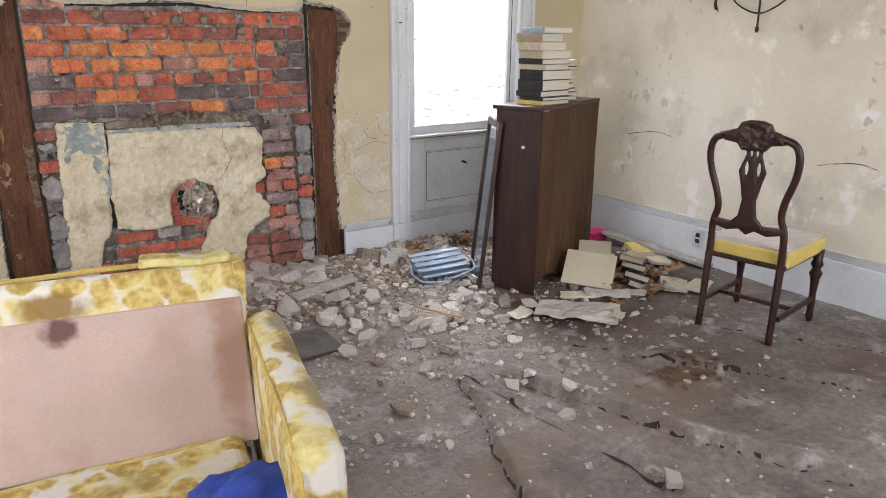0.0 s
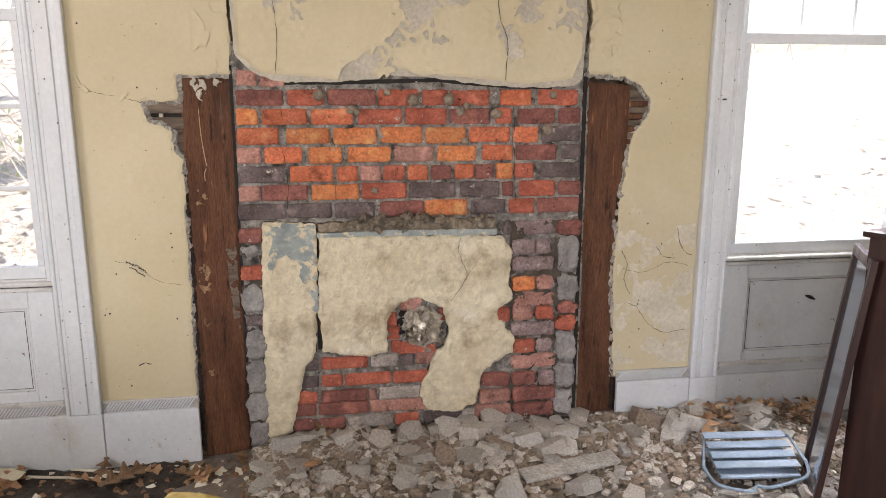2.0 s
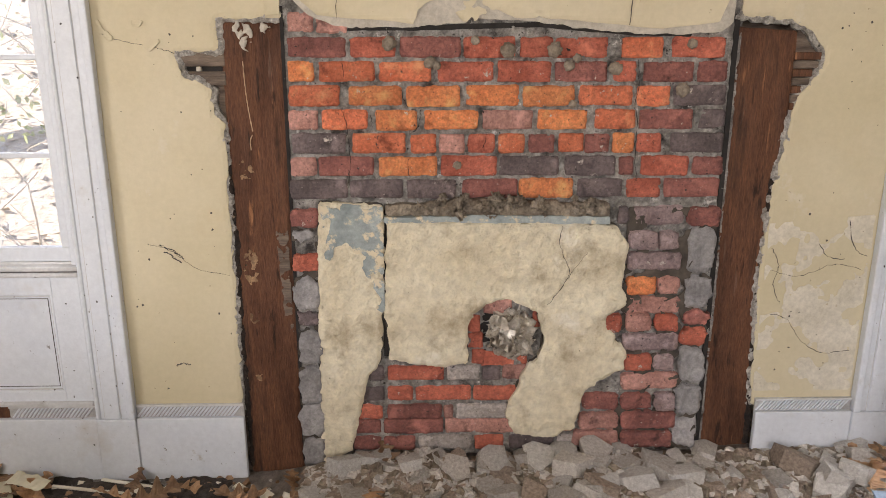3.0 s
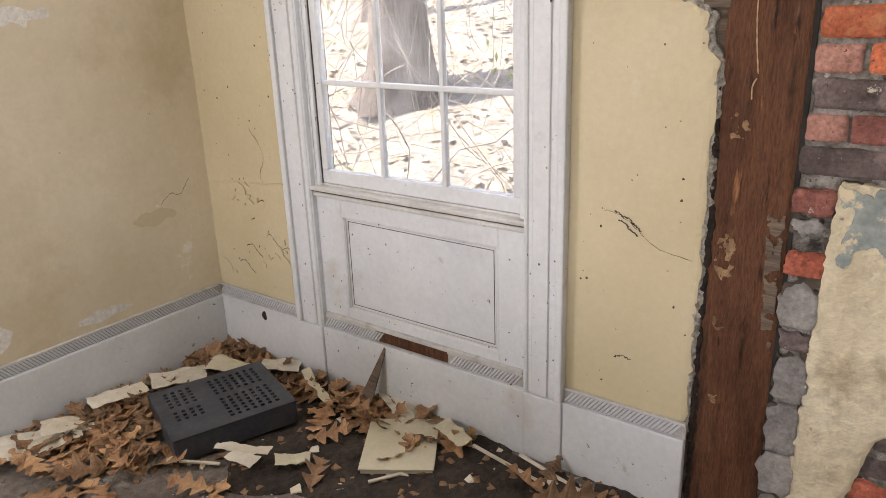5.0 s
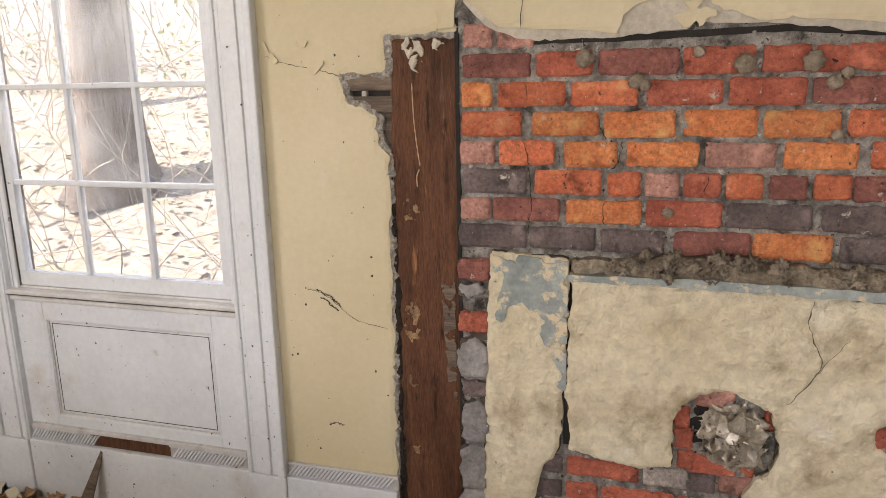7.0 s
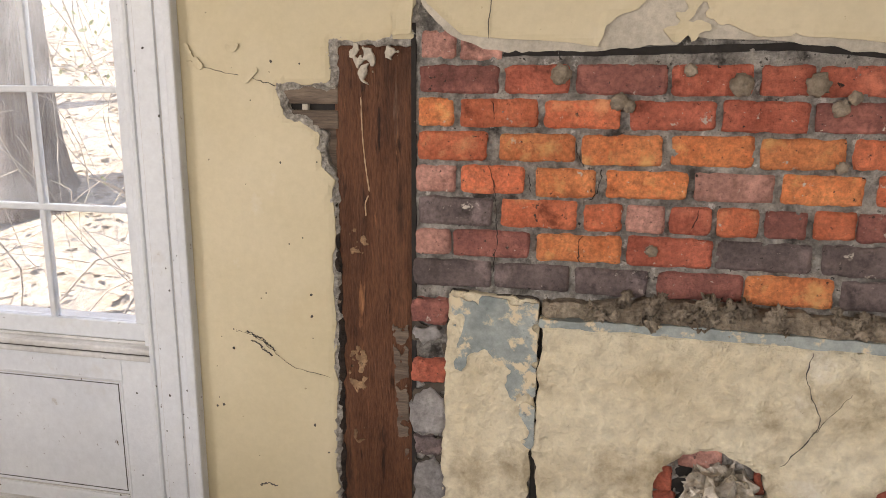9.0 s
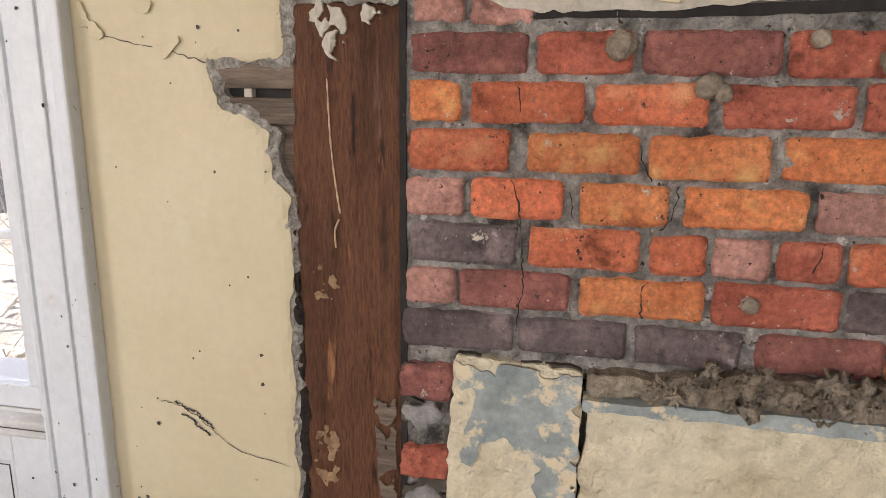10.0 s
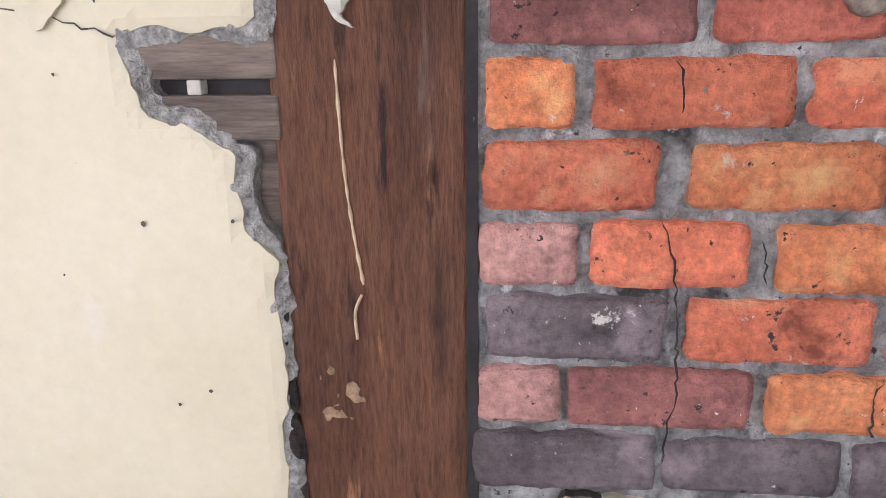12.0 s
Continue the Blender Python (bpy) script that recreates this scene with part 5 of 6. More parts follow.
def streak(y, z0, z1, w, seed):
    """A mildew run down the east wall."""
    mid = [(-y - 0 + 0.02 * fbm(k, 1, 0.7, seed), z0 + (z1 - z0) * k / 6) for k in range(7)]
    out = [(a - w * (0.5 + 0.5 * abs(fbm(k, 2, 1, seed))), z) for k, (a, z) in enumerate(mid)] + [(a + w * (0.5 + 0.5 * abs(fbm(k, 5, 1, seed))), z) for k, (a, z) in list(enumerate(mid))[::-1]]
    s = sheet("mildew_streak", peel(-0.38, 17, seed, out), -y - w * 3, -y + w * 3, z0, z1, 0.012, -0.0012, 0.001, STREAK, None, 0, 1, seed)
    s.parent = wall_east
    s.matrix_world = Matrix(((0, 1, 0, EAST), (-1, 0, 0, 0), (0, 0, 1, 0), (0, 0, 0, 1)))


for y, z0, z1, w, seed in ((-0.78, 0.55, 2.4, 0.07, 41), (-0.95, 0.8, 2.2, 0.04, 42), (-2.15, 0.8, 2.6, 0.05, 43), (-0.5, 0.45, 1.1, 0.12, 44), (-0.62, 0.5, 1.25, 0.16, 45)):
    streak(y, z0, z1, w, seed)
for y0, y1, z in ((-2.25, -1.9, 0.78), (-0.9, -0.5, 0.8)):
    c = crack([(0, 0), ((y0 - y1) * -0.4, 0.02), (y1 - y0, -0.02)], 0.003, int(z * 100), -0.0015, GROOVE, wall_east)
    c.matrix_world = Matrix(((0, 1, 0, EAST), (1, 0, 0, y0), (0, 0, 1, z), (0, 0, 0, 1)))

# ---- outside ----
def hill(x, y):
    z = -0.35 + 0.37 * max(0, y - 0.2) + 0.10 * fbm(x, y, 0.6, 12) + 0.03 * fbm(x, y, 3, 5)
    if y > 9:
        z = z - 0.30 * (y - 9)
    return z


nx, ny = 90, 70
xs = [-46 + 92 * (0.5 + 0.5 * math.copysign(abs(2 * k / nx - 1) ** 1.8, 2 * k / nx - 1)) for k in range(nx + 1)]
ys = [0.23 + 60 * (k / ny) ** 1.9 for k in range(ny + 1)]
verts = [(x, y, hill(x, y)) for x in xs for y in ys]
faces = [(i * (ny + 1) + j, (i + 1) * (ny + 1) + j, (i + 1) * (ny + 1) + j + 1, i * (ny + 1) + j + 1) for i in range(nx) for j in range(ny)]
tagged(mesh_object("ground", verts, faces, LITTER, None, True), "sunlit wooded bank covered in dry leaves", "ground", kind="structure")
tagged(part("lawn", box(-60, 60, -60, 0.4, -0.55, -0.42), LITTER), "dry leafy ground round the house", "ground", kind="structure")


def tree(x, y, r, height, seed, label):
    z = hill(x, y) - 0.1
    t = thing("tree", label, "tree", "trees outside", at=pose(x, y, z))
    rnd = random.Random(seed)
    bm = bmesh.new()
    n, levels = 18, 22
    rings = []
    for k in range(levels + 1):
        s = k / levels
        zz = height * s
        rad = r * (1 - 0.55 * s) * (1 + 0.75 * math.exp(-zz / 0.22))
        ring_v = []
        for a in range(n):
            th = a * math.tau / n
            flute = 1 + 0.07 * math.sin(th * 5 + seed) * math.exp(-zz / 0.5) * 3 + 0.05 * noise.noise(Vector((math.cos(th) * 2, math.sin(th) * 2, zz * 0.9 + seed))) + 0.03 * (a % 2)
            ring_v.append(bm.verts.new((rad * flute * math.cos(th) + 0.06 * math.sin(zz + seed) * s, rad * flute * math.sin(th), zz)))
        rings.append(ring_v)
    for p, q in zip(rings, rings[1:]):
        for a in range(n):
            bm.faces.new((p[a], p[(a + 1) % n], q[(a + 1) % n], q[a]))
    part("trunk", bm, BARK, t, smooth=True)
    for k in range(5):
        a, h0 = rnd.uniform(0, math.tau), height * rnd.uniform(0.55, 0.95)
        p = [(0, 0, h0)]
        for s in range(1, 5):
            p.append((p[-1][0] + math.cos(a) * 0.5, p[-1][1] + math.sin(a) * 0.5, p[-1][2] + rnd.uniform(0.1, 0.5)))
        part("limb", tube(spline(p, 3), [r * 0.25 * (1 - i / 14) for i in range(13)], 7), BARK, t)
    bm = bmesh.new()
    for _ in range(260):
        a, d, h0 = rnd.uniform(0, math.tau), rnd.uniform(0.2, 2.4), height * rnd.uniform(0.75, 1.12)
        c = Vector((math.cos(a) * d, math.sin(a) * d, h0))
        q = Euler((rnd.uniform(0, 6), rnd.uniform(0, 6), rnd.uniform(0, 6))).to_matrix()
        bm.faces.new([bm.verts.new(c + q @ Vector(v) * 0.07) for v in ((-1, 0, 0), (0, -0.5, 0), (1, 0, 0), (0, 0.5, 0))])
    part("crown", bm, GREEN, t)
    return t


tree(-3.80, 3.1, 0.255, 6.5, 3, "thick grey-barked tree on a leafy bank")
tree(-5.3, 4.5, 0.09, 6.5, 6, "slender grey-barked tree on a leafy bank")
tree(2.6, 9.0, 0.12, 6.0, 8, "thin far tree beyond the window")
tree(-2.3, 8.6, 0.14, 6.0, 9, "thin far tree beyond the window")
tree(5.2, 8.2, 0.14, 6.0, 11, "thin far tree beyond the window")

rnd = random.Random(77)
bm = bmesh.new()
for _ in range(620):
    x, y = rnd.uniform(-8, -0.5), rnd.uniform(0.9, 6.5)
    if abs(x + 3.7) < 0.35 and abs(y - 3.1) < 0.5:
        continue
    z = hill(x, y)
    a, up = rnd.uniform(0, math.tau), rnd.choice((0.1, 0.3, 0.9, 1.4))
    p = [(x, y, z)]
    for s in range(4):
        a += rnd.uniform(-0.6, 0.6)
        p.append((p[-1][0] + 0.22 * math.cos(a), p[-1][1] + 0.22 * math.sin(a), max(hill(p[-1][0], p[-1][1]), p[-1][2] + up * rnd.uniform(0.05, 0.35))))
    sweep(bm, spline(p, 2), rnd.choice((0.002, 0.003, 0.003, 0.004, 0.007)), 4)
tagged(part("brushwood", bm, TWIG), "bleached dead twigs and bramble stems on the bank", "brush", kind="stuff")
bm = bmesh.new()
for k in range(5200):
    x, y = (rnd.uniform(-9, 0.5), rnd.uniform(0.4, 7)) if k % 3 else (rnd.uniform(0.5, 7), rnd.uniform(0.4, 8))
    c = Vector((x, y, hill(x, y) + rnd.uniform(0.0, 0.03 if x < 0.5 else 0.008)))
    lift = 1.0 if x < 0.5 else 0.15
    q = Euler((rnd.uniform(-0.15, 0.5) * lift, rnd.uniform(-0.3, 0.3) * lift, rnd.uniform(0, 6))).to_matrix()
    s = rnd.uniform(0.03, 0.065)
    bm.faces.new([bm.verts.new(c + q @ Vector(v) * s) for v in ((-1, 0, 0.1), (-0.2, -0.5, 0), (1, 0, 0.15), (0.1, 0.5, 0))])
tagged(part("leaf_litter", bm, LEAF_OUT), "dry brown leaves strewn over the bank", "leaves", kind="stuff")
bm = bmesh.new()
for _ in range(700):
    k = rnd.choice(((-2.3, 3.4, 0.4), (4.6, 5.0, 0.7), (-4.6, 6.2, 1.2), (0.6, 6.4, 1.2), (-6.4, 5.6, 1.0)))
    x, y = rnd.gauss(k[0], k[2]), rnd.gauss(k[1], k[2] * 0.6)
    if y < 0.6:
        continue
    c = Vector((x, y, hill(x, y) + abs(rnd.gauss(0, 0.35 * k[2] + 0.1))))
    q = Euler((rnd.uniform(0, 6), rnd.uniform(0, 6), rnd.uniform(0, 6))).to_matrix()
    bm.faces.new([bm.verts.new(c + q @ Vector(v) * rnd.uniform(0.03, 0.05)) for v in ((-1, 0, 0), (0, -0.5, 0), (1, 0, 0), (0, 0.5, 0))])
tagged(part("undergrowth", bm, GREEN), "sparse yellow-green spring undergrowth", "shrubs", kind="stuff")
bm = bmesh.new()
for _ in range(260):
    x, y = rnd.uniform(-12, 9), rnd.uniform(5, 10)
    z = hill(x, y)
    p = [(x, y, z)]
    for s in range(5):
        p.append((p[-1][0] + rnd.uniform(-0.2, 0.2), p[-1][1] + rnd.uniform(-0.2, 0.2), p[-1][2] + rnd.uniform(0.2, 0.6)))
    sweep(bm, p, [0.014, 0.012, 0.01, 0.008, 0.006, 0.003], 4)
tagged(part("thicket", bm, TWIG), "bare pale saplings and brush further up the bank", "thicket", kind="stuff")


# slab added out of view; keeps direct sun out of the west opening
tagged(part("roof_eave", box(WEST - 2.6, WEST - 0.22, -4.6, -0.9, 2.85, 2.95), WOOD_GREY), "plain unseen board slab added to block the sun", "eave", kind="structure")


# ---- sofa ----
sofa = thing("sofa", "worn yellow floral sofa with bare pink lining, cushions gone", "sofa", at=pose(0.31, -1.80, 0, 0, 0, -12))
L = 1.72


def soft_box(x0, x1, y0, y1, z0, z1, bevel, seed, amp=0.008, m=None):
    bm = box(x0, x1, y0, y1, z0, z1, bevel, 4)
    bmesh.ops.subdivide_edges(bm, edges=[e for e in bm.edges if e.calc_length() > 0.12], cuts=7, use_grid_fill=True)
    for v in bm.verts:
        n = Vector((noise.noise(v.co * 5 + Vector((seed, 0, 0))), noise.noise(v.co * 5 + Vector((0, seed, 3))), noise.noise(v.co * 5 + Vector((2, 0, seed)))))
        v.co += n * amp
    if m is not None:
        bmesh.ops.transform(bm, verts=bm.verts[:], matrix=m)
    return bm


def sheared(bm, amount=0.03, y0=-0.11):
    for v in bm.verts:
        v.co.x += amount * (v.co.y - y0)
    return bm


part("base", soft_box(-L, -0.04, -1.02, -0.06, 0.10, 0.24, 0.02, 1), FLORAL, sofa)
lean = Matrix.Translation((0, 0, 0.30)) @ Matrix.Rotation(radians(-25), 4, "X")
back = part("backrest", soft_box(-L + 0.02, 0.0, -0.30, -0.15, -0.14, 0.405, 0.035, 2, 0.006, lean), FLORAL, sofa)
part("back_lining", soft_box(-L + 0.06, -0.012, -0.309, -0.28, -0.16, 0.285, 0.008, 3, 0.004, lean), PINK_LINING, back, "dusty pink lining cloth")
part("back_skirt", soft_box(-L + 0.03, 0.0, -0.055, -0.015, 0.08, 0.66, 0.012, 4, 0.006), FLORAL, back)
part("top_cord", tube(spline([(-L + 0.03, -0.005, 0.752), (-1.2, -0.003, 0.758), (-0.7, -0.005, 0.765), (-0.3, -0.005, 0.775), (-0.01, -0.02, 0.762)], 8), 0.009, 6), GOLD_CORD, back)
part("torn_flap", soft_box(-0.30, -0.02, -0.075, 0.015, 0.775, 0.803, 0.01, 6, 0.016), FLORAL, back, "torn loose flap of the cover")
part("hanging_flap", soft_box(-0.03, 0.008, -0.13, 0.010, 0.50, 0.785, 0.008, 9, 0.010), FLORAL, back, "loose brown-edged cover hanging off the corner")
for side, x0, x1 in ((1, -0.004, 0.115), (-1, -L - 0.065, -L + 0.055)):
    arm = part("armrest", sheared(soft_box(x0, x1, -1.02, -0.10, 0.10, 0.62, 0.045, 7 + x0)), FLORAL, sofa)
    part("arm_piping", sheared(tube(spline([(x0 + 0.008, -0.15, 0.60), (x0 + 0.008, -0.6, 0.602), (x0 + 0.008, -0.98, 0.585), (x0 + 0.008, -1.02, 0.42), (x0 + 0.008, -1.02, 0.14)], 6), 0.006, 6)), GOLD_CORD, arm)
cushion = soft_box(-L + 0.05, -0.05, -1.0, -0.28, 0.20, 0.305, 0.04, 8, 0.012)
for v in cushion.verts:
    if v.co.y > -0.6:
        v.co.y += 0.10 * (v.co.x + 0.05)
part("seat", cushion, FLORAL, sofa)
part("seat_piping", tube(spline([(-L + 0.06, -0.49, 0.300), (-0.9, -0.415, 0.301), (-0.06, -0.33, 0.305)], 8), 0.007, 6), GOLD_CORD, sofa)
for x, y in ((-0.08, -0.95), (-0.04, -0.10), (-L + 0.04, -0.95), (-L + 0.04, -0.10)):
    bm = lathe([(0.022, -0.03), (0.03, 0.05), (0.034, 0.11)], 10)
    bmesh.ops.translate(bm, verts=bm.verts[:], vec=(x, y, 0))
    part("leg", bm, CHAIR_WOOD, sofa)

jacket = thing("jacket", "crumpled royal blue jacket with white and red trim on the sofa", "jacket", at=pose(0.085, -2.56, 0.312, 0, 0, -20))


def crumple(name, material, cx, cy, cz, rx, ry, rz, seed, parent, label=""):
    bm = bmesh.new()
    bmesh.ops.create_icosphere(bm, subdivisions=4, radius=1)
    for v in bm.verts:
        p = v.co.copy()
        n = noise.noise(p * 1.8 + Vector((seed, 0, 0))) * 0.35 + abs(noise.noise(Vector((p.x * 4, p.y * 2, p.z * 2 + seed)))) * 0.3
        v.co = Vector((cx + p.x * rx * (1 + n), cy + p.y * ry * (1 + n), max(0.0, cz + p.z * rz * (1 + n))))
    return part(name, bm, material, parent, label, True)


crumple("body", BLUE_CLOTH, -0.05, -0.05, 0.05, 0.14, 0.15, 0.085, 3, jacket)
crumple("sleeve", BLUE_CLOTH, 0.08, -0.06, 0.04, 0.07, 0.12, 0.06, 8, jacket)
crumple("cuff", WHITE_CLOTH, 0.135, -0.02, 0.035, 0.03, 0.04, 0.035, 5, jacket, "white cuff")
part("stripe", tube(spline([(0.02, 0.06, 0.09), (0.03, -0.04, 0.115), (0.035, -0.14, 0.08)]), 0.005, 5), PINK_PLASTIC, jacket, "red stripe")
part("stripe", tube(spline([(0.115, 0.03, 0.06), (0.115, -0.03, 0.075), (0.11, -0.09, 0.05)]), 0.004, 5), PINK_PLASTIC, jacket, "red stripe")

# ---- dining chair ----
chair = thing("dining_chair", "dark red wooden dining chair with vase splat and yellow seat", "chair", at=pose(2.80, -2.07, 0.0, 0, 0, -81))
for sx in (-1, 1):
    part("stile", tube(spline([(sx * 0.185, -0.03, 0), (sx * 0.183, -0.01, 0.22), (sx * 0.182, 0.0, 0.45), (sx * 0.178, -0.005, 0.56), (sx * 0.158, -0.012, 0.64), (sx * 0.170, -0.02, 0.72), (sx * 0.205, -0.03, 0.83), (sx * 0.215, -0.04, 0.92),
                               (sx * 0.195, -0.045, 0.985), (sx * 0.14, -0.048, 1.01), (sx * 0.10, -0.05, 1.012)], 5), 0.0185, 8, 0.8), CHAIR_WOOD, chair, smooth=True)
    part("leg", tube([(sx * 0.185, -0.028, 0.0), (sx * 0.183, 0.0, 0.40)], [0.016, 0.021], 4, 1.0), CHAIR_WOOD, chair)
    leg = lathe([(0.014, 0.0), (0.022, 0.03), (0.016, 0.06), (0.020, 0.10), (0.017, 0.16), (0.024, 0.24), (0.034, 0.27), (0.020, 0.295), (0.033, 0.32), (0.024, 0.34), (0.028, 0.40)], 12)
    bmesh.ops.translate(leg, verts=leg.verts[:], vec=(sx * 0.20, 0.45, 0))
    part("leg", leg, CHAIR_WOOD, chair, smooth=True)
    part("stretcher", box(sx * 0.20 - 0.011, sx * 0.20 + 0.011, 0.0, 0.45, 0.115, 0.14, 0.004), CHAIR_WOOD, chair)
part("stretcher", box(-0.20, 0.20, 0.19, 0.212, 0.117, 0.14, 0.004), CHAIR_WOOD, chair)
part("seat_frame", box(-0.205, 0.205, 0.0, 0.47, 0.375, 0.40, 0.006), CHAIR_WOOD, chair)
seat = soft_box(-0.215, 0.215, 0.015, 0.49, 0.385, 0.465, 0.014, 5, 0.003)
part("seat", seat, SEAT_YELLOW, chair, "mustard yellow seat edge")
part("seat_cover", soft_box(-0.207, 0.207, 0.022, 0.482, 0.455, 0.474, 0.008, 6, 0.004), SEAT_TOP, chair, "faded grey seat top")
crest = sheet("crest_rail", inside([(-0.15, 0.985), (-0.12, 1.035), (-0.085, 1.045), (-0.07, 1.075), (-0.03, 1.088), (0.03, 1.088), (0.07, 1.075), (0.085, 1.045), (0.12, 1.035), (0.15, 0.985), (0.08, 0.975), (0.055, 0.945), (-0.055, 0.945), (-0.08, 0.975)]),
              -0.17, 0.17, 0.93, 1.1, 0.006, -0.062, 0.026, CHAIR_WOOD, chair, 0.003, 30, 2, edge=0.004)


def splat_shape(X, Z):
    s = (Z - 0.56) / 0.40
    half = np.interp(s, [0, 0.06, 0.15, 0.35, 0.55, 0.70, 0.82, 0.92, 1.0], [0.085, 0.08, 0.045, 0.034, 0.05, 0.066, 0.048, 0.036, 0.052])
    f = half - np.abs(X)
    for cx, cz, rx, rz in ((0.030, 0.855, 0.010, 0.035), (-0.030, 0.855, 0.010, 0.035), (0.014, 0.93, 0.008, 0.018), (-0.014, 0.93, 0.008, 0.018)):
        f = np.minimum(f, (np.hypot((X - cx) / rx, (Z - cz) / rz) - 1) * min(rx, rz))
    return np.minimum(f, np.minimum(Z - 0.56, 0.96 - Z))


sheet("splat", splat_shape, -0.1, 0.1, 0.555, 0.965, 0.005, -0.035, 0.012, CHAIR_WOOD, chair, 0, 1, edge=0.002)
sheet("back_rail", inside([(-0.18, 0.555), (-0.10, 0.535), (-0.04, 0.55), (0, 0.525), (0.04, 0.55), (0.10, 0.535), (0.18, 0.555), (0.18, 0.585), (0.09, 0.58), (-0.09, 0.58), (-0.18, 0.585)]), -0.19, 0.19, 0.51, 0.6, 0.006, -0.024, 0.024, CHAIR_WOOD, chair, 0, 1, edge=0.003)

# ---- cabinet, its loose door, and the books on it ----
cab = thing("cabinet", "dark mahogany cabinet with its brown back to the room", "cabinet", at=pose(2.30, -1.08, 0.0, 0, 0.6, 22))
W, D, H = 0.83, 0.28, 1.085
part("end_panel", box(0.0, 0.022, 0.004, D, 0.0, H - 0.02, 0.003), MAHOGANY, cab)
part("end_panel", box(W - 0.022, W, 0.004, D, 0.0, H - 0.02, 0.003), MAHOGANY, cab)
part("top", box(-0.018, W + 0.005, -0.006, D + 0.018, H - 0.022, H, 0.005), MAHOGANY, cab)
part("bottom_shelf", box(0.02, W - 0.02, 0.01, D, 0.07, 0.09), MAHOGANY, cab)
for z in (0.40, 0.72):
    part("shelf", box(0.02, W - 0.02, 0.01, D - 0.01, z, z + 0.018), MAHOGANY, cab)
bp = sheet("back_panel", ragged(inside([(0.012, 0.05), (0.16, 0.10), (0.34, 0.06), (0.42, 0.0), (W, 0.0), (W, H - 0.02), (0.012, H - 0.02)]), 0.01, 9, 61), 0.0, W, 0.0, H - 0.02, 0.014, -0.002, 0.006, CABINET_BACK, cab, 0.004, 3, 61, "brown board back, torn at the foot")
knob = lathe([(0.004, 0), (0.010, 0.006), (0.010, 0.012), (0.003, 0.016)], 10)
bmesh.ops.transform(knob, verts=knob.verts[:], matrix=pose(0, 0.10, 0.86, 0, -90, 0))
part("knob", knob, PLASTIC_WHITE, cab, "small white knob")
door = thing("leaning_glazed_panel", "loose glazed panel in a dark frame leaning on the cabinet", "glazed panel", at=pose(2.10, -0.83, 0.015, 6, 0, 62))
part("stile", box(0, 0.03, -0.01, 0.012, 0, 0.98, 0.002), MAHOGANY, door)
part("stile", box(0.30, 0.33, -0.01, 0.012, 0, 0.98, 0.002), MAHOGANY, door)
part("rail", box(0.03, 0.30, -0.01, 0.012, 0, 0.04, 0.002), MAHOGANY, door)
part("rail", box(0.03, 0.30, -0.01, 0.012, 0.94, 0.98, 0.002), MAHOGANY, door)
part("pane", box(0.028, 0.302, -0.002, 0.002, 0.038, 0.942), MIRROR, door)

COVERS = {"cream": surface("cream_book_cloth", (0.52, 0.46, 0.34), (0.62, 0.56, 0.44), 8, rough=0.8, bump=0.1, vary=0.1), "black": surface("black_book_cloth", (0.02, 0.02, 0.024), (0.045, 0.045, 0.05), 8, rough=0.6, bump=0.1),
          "blue": surface("pale_blue_book_cover", (0.30, 0.42, 0.56), (0.40, 0.52, 0.66), 8, rough=0.5, bump=0.05), "tan": surface("tan_book_cloth", (0.34, 0.26, 0.19), (0.46, 0.37, 0.28), 8, rough=0.8, bump=0.1),
          "yellow": surface("yellow_book_cover", (0.58, 0.46, 0.12), (0.68, 0.56, 0.2), 8, rough=0.7, bump=0.1), "green": surface("dark_green_book_cloth", (0.06, 0.09, 0.06), (0.11, 0.14, 0.10), 8, rough=0.7, bump=0.1)}
PAGES = surface("book_page_edges", (0.56, 0.52, 0.43), (0.70, 0.67, 0.58), 4, (1, 1, 60), rough=0.85, bump=0.3, grain=90, grain_amount=0.15)


def book(w, d, h, colour, at, label, group):
    """Lying flat: spine along -x."""
    b = thing("book", label, "book", group, at=at)
    part("page_block", box(0.004, w - 0.003, 0.004, d - 0.004, 0.003, h - 0.003, 0.001), PAGES, b)
    part("cover", box(0, w, 0, d, 0, 0.003, 0.001), COVERS[colour], b)
    part("cover", box(0, w, 0, d, h - 0.003, h, 0.001), COVERS[colour], b)
    part("spine", box(-0.004, 0.003, 0, d, 0, h, 0.003), COVERS[colour], b)
    return b


top_at = lambda x, y, z, a: cab.matrix_world @ pose(x, y, z, 0, 0, a)
rnd = random.Random(12)
z = H
for w, h, colour in ((0.235, 0.022, "yellow"), (0.24, 0.018, "black"), (0.235, 0.03, "black"), (0.225, 0.056, "black"), (0.22, 0.05, "black"), (0.20, 0.028, "cream"), (0.215, 0.028, "black"), (0.21, 0.04, "cream"), (0.19, 0.042, "cream"), (0.185, 0.044, "tan"), (0.205, 0.03, "blue")):
    book(w * 1.12, 0.175, h * 1.07, colour, top_at(0.10 + rnd.uniform(-0.012, 0.012), 0.05 + rnd.uniform(-0.01, 0.01), z, -14 + rnd.uniform(-5, 5)), f"{colour} hardback lying in the tall stack", "tall stack of books")
    z += h * 1.07 + 0.0005
z = H
